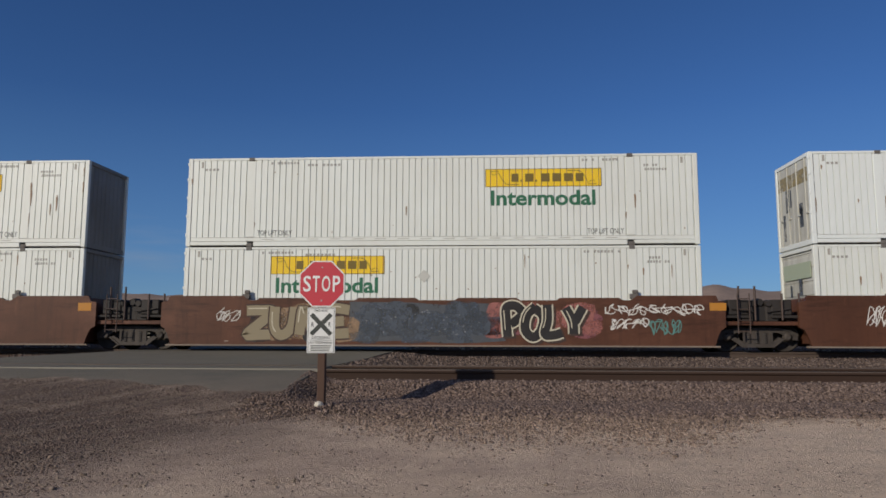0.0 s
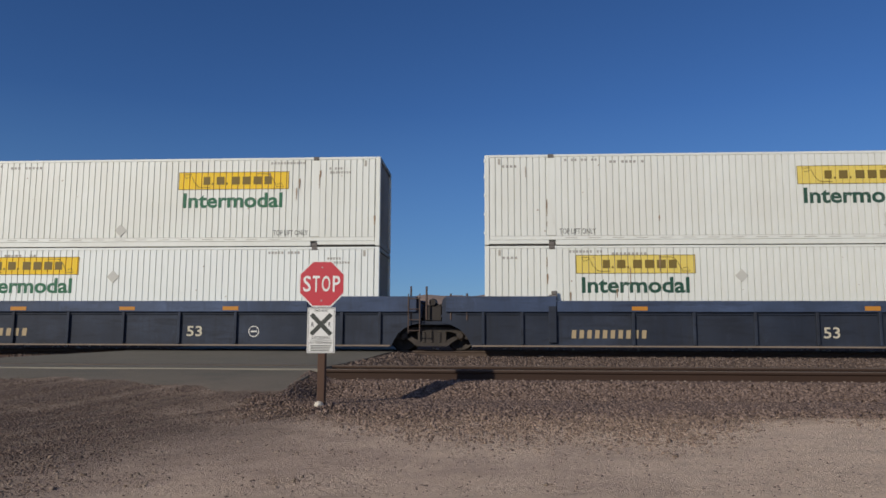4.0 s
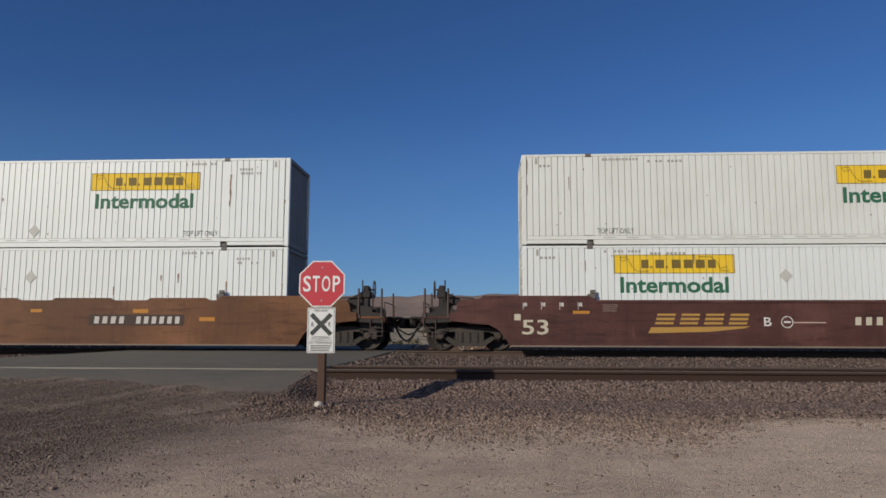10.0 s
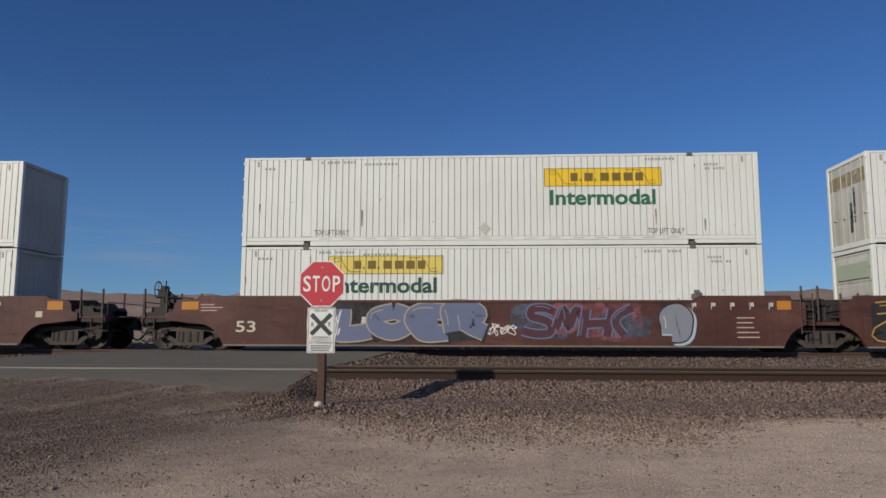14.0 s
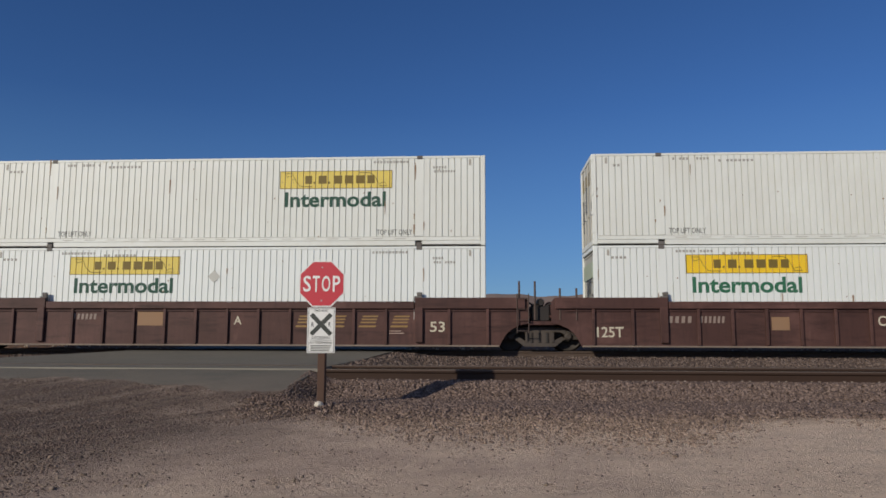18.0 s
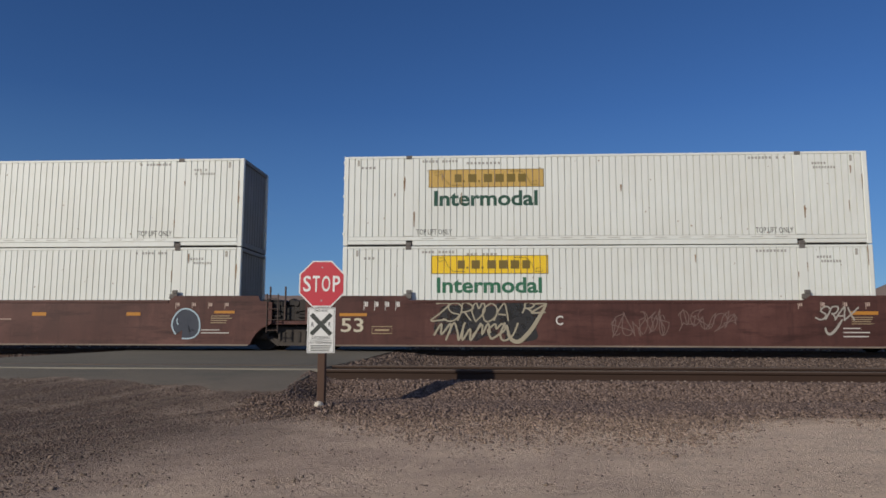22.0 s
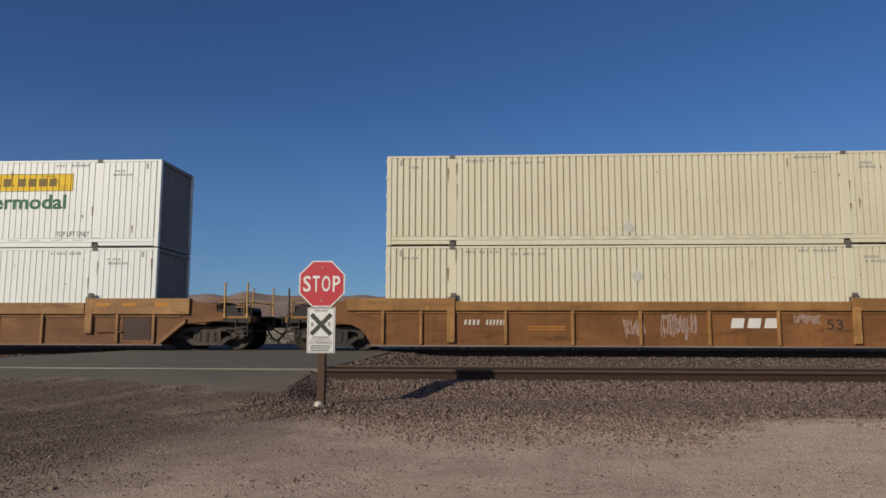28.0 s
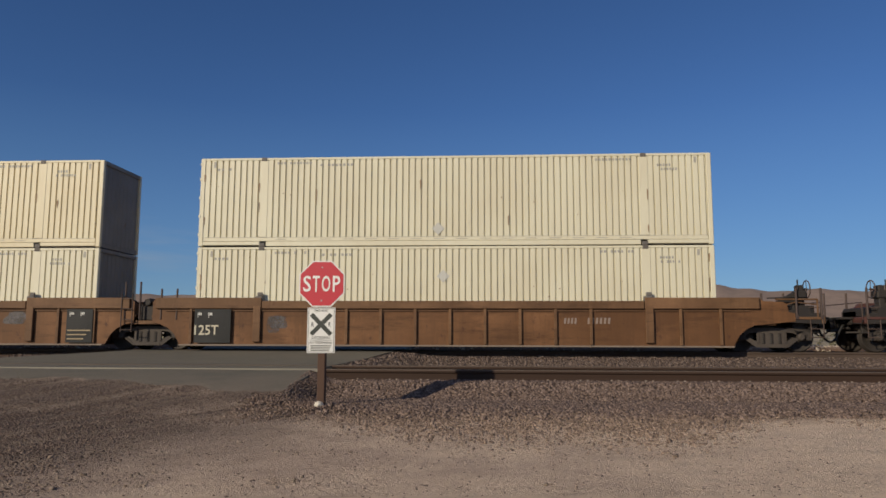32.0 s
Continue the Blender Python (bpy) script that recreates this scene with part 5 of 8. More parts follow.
CHORD = {"yellow": 0.35, "blue": 0.33, "ochre": 0.27, "rusty": 0.23, "oxide": 0.21}   # depth of the top chord of the ribbed cars
# kind: (smooth or ribbed, paint, side height, raised end height, rib spacing)
KINDS = {
    "brown": ("saw", "brown", 1.55, 1.69, 0), "blue": ("ribbed", "blue", 1.52, 1.66, 1.80), "low": ("smooth", "yellow_low", 1.22, 1.38, 0),
    "orange": ("saw", "orange_brown", 1.55, 1.69, 0), "maroon": ("smooth", "maroon", 1.55, 1.69, 0), "oxide": ("ribbed", "oxide", 1.50, 1.62, 1.0),
    "yellow": ("ribbed", "yellow_car", 1.46, 1.60, 1.5), "ochre": ("ribbed", "ochre", 1.50, 1.60, 2.03), "rusty": ("ribbed", "rusty", 1.52, 1.62, 1.07),
}
KIND_OF = ["brown"] * 3 + ["blue"] * 3 + ["low"] + ["orange"] * 3 + ["maroon"] * 6 + ["oxide"] * 3 + ["maroon"] * 3 + ["yellow"] * 3 + ["ochre"] + ["rusty"] * 3 + ["maroon"]
LOOK = {"brown": "brown smooth sided well car with graffiti", "blue": "dark navy ribbed well car", "low": "yellow smooth sided well car with sloping ends",
        "orange": "faded orange brown smooth sided well car", "maroon": "maroon smooth sided well car", "oxide": "oxide brown ribbed well car",
        "yellow": "weathered yellow ribbed well car with handrails", "ochre": "rusty ochre ribbed well car", "rusty": "rusty brown ribbed well car"}


def end_edge(outer, top, sloped, ribbed, short=False):
    """The side's outline past a container's end, from the sill up to the top edge."""
    if short and not outer:
        return [(0.26, 0.16), (0.31, 0.33), (0.38, 0.52), (0.46, 0.66), (0.60, 0.74), (0.60, top - 0.20), (0.40, top - 0.16), (0.34, top)]
    if sloped:
        e = [(0.30, 0.16), (0.75, 0.55), (1.10, 0.82)]
    else:
        e = [(0.42, 0.16), (0.50, 0.33), (0.62, 0.52), (0.80, 0.68), (1.05, 0.80)]
    return e + (([(2.25, 0.92), (2.25, 1.16), (2.06, 1.20), (2.02, min(1.44, top - 0.10)), (1.9, top - 0.12), (1.32, top - 0.09), (1.22, top)]) if outer else
                [(1.32, 0.86), (1.32, top - 0.12), (1.22, top)] if ribbed else [(1.10, 0.84), (1.10, top - 0.20), (0.72, top - 0.16), (0.66, top)])


def side_outline(kind, lo, ro):
    form, _, mid, high, _ = KINDS[kind]
    slope = kind in ("low", "yellow")
    right = [(HALF + x, z) for x, z in end_edge(ro, high, slope, form == "ribbed", form == "saw")]
    left = [(-HALF - x, z) for x, z in end_edge(lo, high, slope, form == "ribbed", form == "saw")]
    if form == "saw":
        top = [(HALF - 2.0, high), (HALF - 2.2, mid)]
        for i in range(4):
            c = 4.65 - i * 3.1
            top += [(c + 1.0, mid), (c + 0.88, mid + 0.075), (c - 0.88, mid + 0.075), (c - 1.0, mid)]
        top += [(-HALF + 2.2, mid), (-HALF + 2.0, high)]
    else:
        top = [(HALF - 2.0, high), (HALF - 2.18, mid), (-HALF + 2.18, mid), (-HALF + 2.0, high)]
    return right + top + left[::-1]


def wheel_set():
    """Two wheels on an axle; axis along y."""
    s = Shape()
    for sg in (-1, 1):
        s.lathe([(sg * 0.79, 0.10), (sg * 0.80, 0.18), (sg * 0.765, 0.36), (sg * 0.83, 0.405), (sg * 0.83, 0.44), (sg * 0.80, 0.457), (sg * 0.705, 0.462),
                 (sg * 0.70, 0.485), (sg * 0.67, 0.487), (sg * 0.67, 0.40), (sg * 0.73, 0.34), (sg * 0.72, 0.12), (sg * 0.66, 0.09)], 0, 0, 24)
        for k in range(5):
            a = k * 1.2566
            s.lathe([(sg * 0.80, 0.03), (sg * 0.782, 0.04)], 0.25 * math.cos(a), 0.25 * math.sin(a), 6)
    return s.lathe([(-0.98, 0.075), (0.98, 0.075)], 0, 0, 10)


def side_frame(sg):
    y0, y1 = sorted((sg * 0.94, sg * 1.06))
    s = Shape()
    s.prism([(-1.18, 0.36), (-1.18, 0.56), (-0.98, 0.66), (-0.45, 0.74), (0.45, 0.74), (0.98, 0.66), (1.18, 0.56), (1.18, 0.36), (1.02, 0.36),
             (0.98, 0.52), (0.78, 0.52), (0.62, 0.58), (0.40, 0.60), (0.40, 0.30), (0.66, 0.44), (0.76, 0.40), (0.42, 0.14), (-0.42, 0.14),
             (-0.76, 0.40), (-0.66, 0.44), (-0.40, 0.30), (-0.40, 0.60), (-0.62, 0.58), (-0.78, 0.52), (-0.98, 0.52), (-1.02, 0.36)], y0, y1)
    s.box(-0.40, 0.40, y0 + 0.01, y1 - 0.01, 0.15, 0.24)
    out = sg * 1.06
    ya, yb = sorted((out, out + sg * 0.025))
    for q in (-1, 1):
        # flanges along the arms, pedestal jaws and column guides
        s.prism([(q * 0.40, 0.14), (q * 0.47, 0.14), (q * 0.79, 0.385), (q * 0.74, 0.415)][::q], ya, yb)
        s.prism([(q * 0.45, 0.70), (q * 0.98, 0.62), (q * 0.98, 0.66), (q * 0.45, 0.74)][::q], ya, yb)
        s.box(*sorted((q * 0.37, q * 0.44)), ya, yb, 0.28, 0.60)
        s.box(*sorted((q * 1.12, q * 1.18)), ya, yb, 0.36, 0.56)
        s.box(*sorted((q * 0.74, q * 1.04)), ya, yb, 0.50, 0.545)
    return s.box(-0.40, 0.40, ya, yb, 0.14, 0.18)


def spring_nest(sg):
    """One coil spring with its turns."""
    s, n = Shape(), 10
    prof = [(0.25 + 0.02 * k, 0.09 if k % 3 else 0.07) for k in range(17)]
    v = [(q * math.cos(6.2832 * i / n), sg * 1.0 + q * math.sin(6.2832 * i / n), z) for z, q in prof for i in range(n)]
    return s.add(v, [(k * n + i, k * n + (i + 1) % n, (k + 1) * n + (i + 1) % n, (k + 1) * n + i) for k in range(16) for i in range(n)], True)


WHEELS = []      # wheel sets with the unit and the place on it


def truck(parent, x, unit):
    """A two axle truck under a car's end."""
    body = part("truck", kept("bolster", lambda: Shape().box(-0.20, 0.20, -1.02, 1.02, 0.56, 0.70, 0.02).box(-0.35, 0.35, -0.35, 0.35, 0.70, 0.86, 0.03)
                              .box(-0.9, 0.9, -0.06, 0.06, 0.42, 0.50), "truck", M["truck_steel"]), None, parent, "dusty cast steel truck")
    body.location.x = x
    for sg in (-1, 1):
        part("side_frame", kept(("frame", sg), lambda: side_frame(sg), "side_frame", M["truck_steel"]), None, body)
        for xx in (-0.24, 0.0, 0.24):
            part("spring", kept(("spring", sg), lambda: spring_nest(sg), "spring", M["black_steel"]), None, body).location.x = xx
        for ax in (-0.89, 0.89):
            part("bearing_cap", kept(("cap", sg, ax), lambda: Shape().lathe([(sg * 0.97, 0.13), (sg * 1.09, 0.12), (sg * 1.12, 0.07)], ax, 0.457, 12), "bearing_cap", M["truck_steel"]), None, body)
    for ax in (-0.89, 0.89):
        w = part("wheel_set", kept("wheels", wheel_set, "wheel_set", M["wheel_steel"]), None, body)
        w.location = (ax, 0, 0.457)
        WHEELS.append((w, unit, x + ax, ax))


STANDS = {(2, 1), (7, -1), (9, 1), (10, -1), (13, -1), (21, 1), (22, -1), (28, 1), (29, -1)}   # ends with a hand brake


def outer_end(car, kind, sx, paint, unit):
    """Coupler, hoses, platform, handrails and brake gear at a pack's end."""
    X = lambda e: sx * (HALF + e)
    ordered = lambda a, b: sorted((X(a), X(b)))
    pipe = M["pale_pipe"] if kind == "yellow" and unit != 22 else M["pipe"]
    part("draft_sill", kept(("sill", sx, kind), lambda: Shape().box(*ordered(0.5, 3.1), -0.22, 0.22, 0.72, 1.05, 0.02), "draft_sill", M["black_steel"]), None, car)
    part("coupler", kept(("coupler", sx), lambda: Shape().box(*ordered(3.1, 3.55), -0.10, 0.10, 0.76, 0.96, 0.02).box(*ordered(3.40, 3.82), -0.24, 0.22, 0.70, 1.05, 0.05)
                         .box(*ordered(3.02, 3.14), -0.34, 0.34, 0.70, 1.08, 0.02), "coupler", M["black_steel"]), None, car, "heavy black knuckle coupler")
    hose = [(X(3.16), -0.36, 0.86), (X(3.28), -0.36, 0.82)] + [(X(3.34 + 0.36 * t), -0.36 - 0.04 * t, 0.76 - 0.46 * math.sin(t * 1.57) ** 0.8) for t in (0.1, 0.25, 0.4, 0.55, 0.7, 0.85, 1.0)]
    part("air_hose", kept(("hose", sx), lambda: Shape().tube(hose, 0.036), "air_hose", M["rubber"]), None, car)
    part("end_platform", kept(("plat", sx, kind), lambda: Shape().box(*ordered(1.2, 3.12), -1.40, 1.40, 0.98, 1.06, 0.012)
                              .box(*ordered(3.02, 3.12), -1.40, 1.40, 0.86, 1.0, 0.01), "end_platform", paint), None, car)
    part("grating", kept(("grate", sx), lambda: [s.box(*ordered(2.2 + 0.07 * k, 2.23 + 0.07 * k), -1.25, 1.25, 1.062, 1.09) for s in [Shape()] for k in range(8)][-1], "grating", M["pipe"]), None, car)
    part("end_skirt", kept(("skirt", sx), lambda: Shape().prism([(X(e), z) for e, z in ((1.95, 0.9), (3.1, 0.84), (3.1, 1.12), (2.74, 1.16), (2.68, 1.34), (2.3, 1.40), (2.26, 1.28), (1.95, 1.26))], -1.385, -1.33),
                           "end_skirt", M["black_steel"]), None, car)
    part("brake_cylinder", kept(("bcyl", sx), lambda: Shape().lathe([(-1.2, 0.10), (-1.15, 0.15), (-0.3, 0.15)], X(2.85), 0.80, 12).box(X(2.85) - 0.10, X(2.85) + 0.10, -0.9, -0.5, 0.86, 0.99),
                                "brake_cylinder", M["black_steel"]), None, car, "grimy brake cylinder")
    part("gusset", kept(("gusset", sx), lambda: Shape().box(*ordered(2.3, 3.05), -1.05, -0.95, 0.56, 0.98, 0.02), "gusset", M["black_steel"]), None, car)
    part("valve_box", kept(("vbox", sx), lambda: Shape().box(*ordered(2.25, 3.1), 0.3, 1.2, 0.62, 0.98, 0.04), "valve_box", M["black_steel"]), None, car)
    part("brake_lever", kept(("lever", sx), lambda: Shape().tube([(X(2.3), -1.2, 0.62), (X(3.3), -0.6, 0.60)], 0.03), "brake_lever", M["black_steel"]), None, car)
    part("uncoupling_lever", kept(("ulever", sx), lambda: Shape().tube([(X(3.16), -1.38, 0.98), (X(3.16), -1.30, 0.86), (X(3.2), -0.35, 0.90), (X(3.45), -0.1, 1.04)], 0.02), "uncoupling_lever", M["black_steel"]), None, car)
    part("crossover_board", kept(("xover", sx), lambda: Shape().box(*ordered(3.12, 3.52), -0.75, 0.75, 1.0, 1.07, 0.01).box(*ordered(3.14, 3.2), -0.7, 0.7, 0.84, 1.0), "crossover_board", M["black_steel"]), None, car)
    part("trainline_hose", kept(("hose2", sx), lambda: Shape().tube([(X(3.2 + 0.55 * t), 0.30, 0.84 - 0.34 * math.sin(t * 1.6)) for t in (0, 0.2, 0.4, 0.6, 0.8, 1.0)], 0.022), "trainline_hose", M["rubber"]), None, car)
    hgt = 2.12 if kind in ("yellow", "blue", "low") else 1.92
    for e, y in ((2.30, -1.40), (3.02, -1.40), (3.02, 1.36), (2.30, 1.36)):
        part("handrail_post", kept(("post", sx, e, y, kind, pipe.name), lambda: Shape().tube([(X(e), y, 1.02), (X(e), y, hgt)], 0.034)
                                   .box(X(e) - 0.04, X(e) + 0.04, y - 0.03, y + 0.03, 1.0, 1.12), "handrail_post", pipe), None, car)
    part("handrail", kept(("rail", sx, kind, pipe.name), lambda: Shape().tube([(X(2.3), -1.35, 1.34), (X(3.02), -1.35, 1.34)], 0.017)
                          .tube([(X(3.08), -1.2, 1.06), (X(3.08), -1.2, 1.5), (X(3.08), 1.2, 1.5), (X(3.08), 1.2, 1.06)], 0.017), "handrail", pipe), None, car)
    part("step", kept(("step", sx), lambda: Shape().tube([(X(3.05), -1.42, 0.98), (X(3.05), -1.42, 0.45), (X(2.68), -1.42, 0.45), (X(2.68), -1.42, 0.98)], 0.016)
                      .tube([(X(3.05), -1.42, 0.7), (X(2.68), -1.42, 0.7)], 0.014), "step", M["pipe"]), None, car)
    if KINDS[kind][0] == "ribbed":
        for y in (-1.38, 1.36):
            part("deck_frame", kept(("cage", sx, y, kind, pipe.name), lambda: Shape().tube([(X(1.70), y, 1.58), (X(2.92), y, 1.58), (X(2.92), y, 1.06)], 0.028)
                                    .tube([(X(2.30), y, 1.58), (X(2.30), y, 1.06)], 0.028).tube([(X(1.75), y, 1.36), (X(2.30), y, 1.50), (X(2.92), y, 1.42)], 0.018), "deck_frame", paint if pipe is M["pale_pipe"] or kind != "yellow" else M["yellow_panel"]), None, car)
        part("deck_locker", kept(("locker", sx), lambda: Shape().box(*ordered(2.36, 2.86), -1.30, -0.75, 1.07, 1.40, 0.02), "deck_locker", M["black_steel"]), None, car)
    part("valve_gear", kept(("valve", sx), lambda: Shape().lathe([(-1.25, 0.12), (-1.2, 0.17), (-0.7, 0.17)], X(2.52), 1.26, 12).box(*ordered(2.22, 2.44), -1.32, -0.8, 1.06, 1.50, 0.03).box(*ordered(2.6, 2.9), -1.2, 0.4, 1.06, 1.36, 0.04)
                            .box(*ordered(1.0, 2.9), -0.5, 0.5, 1.05, 1.30, 0.05).tube([(X(2.2), -1.36, 1.2), (X(3.05), -1.36, 1.14)], 0.025).tube([(X(1.2), -1.25, 1.5), (X(1.75), -1.25, 1.42), (X(2.1), -1.25, 1.1)], 0.018),
                            "valve_gear", M["black_steel"]), None, car, "grimy brake valves and pipes")
    if (unit, sx) in STANDS:
        part("brake_stand", kept(("stand", sx), lambda: Shape().box(*ordered(2.42, 2.60), -1.28, -0.95, 1.06, 2.02, 0.03).prism([(X(1.55), 1.40), (X(2.42), 1.40), (X(2.42), 1.86)], -1.2, -1.08).box(*ordered(2.36, 2.66), -1.32, -0.9, 1.62, 1.86, 0.04)
                                 .tube([(X(2.40), -1.3, 1.0), (X(2.40), -1.3, 2.18)], 0.022).tube([(X(1.5), -1.25, 1.62), (X(2.42), -1.25, 1.66)], 0.02),
                                 "brake_stand", M["black_steel"]), None, car)
        wheel = Shape()
        ring = [(X(2.74), -1.1 + 0.27 * math.cos(k * 0.5236), 1.9 + 0.27 * math.sin(k * 0.5236)) for k in range(13)]
        wheel.tube(ring, 0.018)
        for k in range(0, 12, 3):
            wheel.tube([(X(2.74), -1.1, 1.9), ring[k]], 0.012)
        wheel.tube([(X(2.58), -1.1, 1.9), (X(2.77), -1.1, 1.9)], 0.03)
        part("brake_wheel", wheel, M["pipe"], car)
    if (unit, sx) in STANDS and sx > 0 and kind != "rusty":
        part("air_reservoir", kept(("tank", sx), lambda: Shape().lathe([(-1.25, 0.06), (-1.22, 0.17), (-1.1, 0.20), (-0.5, 0.20), (-0.4, 0.08)], X(1.40), 1.92, 16)
                                   .box(X(1.40) - 0.06, X(1.40) + 0.06, -1.0, -0.6, 1.3, 1.68), "air_reservoir", M["tank"]), None, car, "round grey air reservoir")


def inner_end(car, kind, sx, paint):
    """The articulated joint between two units."""
    X = lambda e: sx * (HALF + e)
    ordered = lambda a, b: sorted((X(a), X(b)))
    pipe = M["pale_pipe"] if kind in ("yellow", "ochre") else M["pipe"]
    part("joint_arm", kept(("arm", sx), lambda: Shape().box(*ordered(0.4, 1.62), -0.45, 0.45, 0.70, 1.0, 0.03), "joint_arm", M["black_steel"]), None, car)
    part("end_platform", kept(("iplat", sx, kind), lambda: Shape().box(*ordered(0.5, 1.36), -1.38, 1.38, 1.02, 1.10, 0.01), "end_platform", paint if KINDS[kind][0] == "ribbed" else M["black_steel"]), None, car)
    if KINDS[kind][0] != "ribbed":
        part("equipment_box", kept(("ebox", sx), lambda: Shape().box(*ordered(0.74, 1.34), -1.34, 1.34, 1.11, 1.58, 0.03).box(*ordered(1.12, 1.5), -1.30, 1.30, 0.9, 1.40, 0.04)
                                   .tube([(X(0.8), -1.38, 1.3), (X(1.5), -1.38, 1.2)], 0.022).lathe([(-1.36, 0.09), (-1.2, 0.12), (-1.1, 0.12)], X(1.42), 1.46, 12),
                                   "equipment_box", M["black_steel"]), None, car, "black equipment boxes over the joint")
    if kind == "yellow":
        part("walkway", kept(("walk", sx), lambda: Shape().box(*ordered(0.10, 1.36), -1.50, -0.7, 1.625, 1.685, 0.01).box(*ordered(0.10, 1.36), 0.7, 1.50, 1.625, 1.685, 0.01).box(*ordered(0.70, 1.36), -1.49, -1.42, 1.50, 1.62, 0.008), "walkway", paint), None, car)
        part("grab_iron", kept(("grab", sx), lambda: Shape().tube([(X(0.35), -1.38, 1.5), (X(0.35), -1.38, 2.12), (X(0.62), -1.38, 2.12), (X(0.62), -1.38, 1.5)], 0.02), "grab_iron", M["pipe"]), None, car)
        part("bracket", kept(("wbracket", sx), lambda: Shape().box(*ordered(1.22, 1.30), -1.34, 1.34, 1.1, 1.5, 0.01), "bracket", paint), None, car)
    hgt = 2.14 if kind in ("oxide", "rusty", "yellow") else 1.98
    for e in (1.02, 1.50) if sx > 0 else (0.55, 1.05):
        part("handrail_post", kept(("ipost", sx, e, kind), lambda: Shape().tube([(X(e), -1.40, 0.95), (X(e), -1.40, hgt if sx > 0 else hgt - 0.22)], 0.032), "handrail_post", pipe), None, car)
    if sx > 0:
        part("ladder", kept(("ladder", kind), lambda: [s for s in [Shape().tube([(X(0.95), -1.5, 0.55), (X(0.95), -1.5, 1.75)], 0.018).tube([(X(1.30), -1.5, 0.55), (X(1.30), -1.5, 1.75)], 0.018)
                            .tube([(X(0.95), -1.5, 0.62), (X(1.30), -1.5, 0.62)], 0.014).tube([(X(0.95), -1.5, 0.95), (X(1.30), -1.5, 0.95)], 0.014)
                            .tube([(X(0.95), -1.5, 1.28), (X(1.30), -1.5, 1.28)], 0.014).tube([(X(0.95), -1.5, 1.6), (X(1.30), -1.5, 1.6)], 0.014)]][0], "ladder", pipe), None, car)
        part("brake_gear", kept("gear", lambda: Shape().box(X(1.36), X(1.98), -1.25, -0.55, 0.90, 1.40, 0.05).box(X(1.5), X(1.8), -0.5, 0.9, 0.95, 1.52, 0.05)
                                .lathe([(-1.3, 0.10), (-1.1, 0.13), (-0.9, 0.13)], X(1.68), 1.50, 12).tube([(X(1.2), -1.2, 1.55), (X(1.68), -1.2, 1.3), (X(2.2), -1.2, 1.55)], 0.03),
                                "brake_gear", M["black_steel"]), None, car, "grimy black brake gear over the joint")
        part("hose", kept("jhose", lambda: Shape().tube([(X(1.1), -1.05, 1.0), (X(1.4), -1.1, 0.82), (X(1.9), -1.1, 0.82), (X(2.2), -1.05, 1.0)], 0.022), "hose", M["rubber"]), None, car)


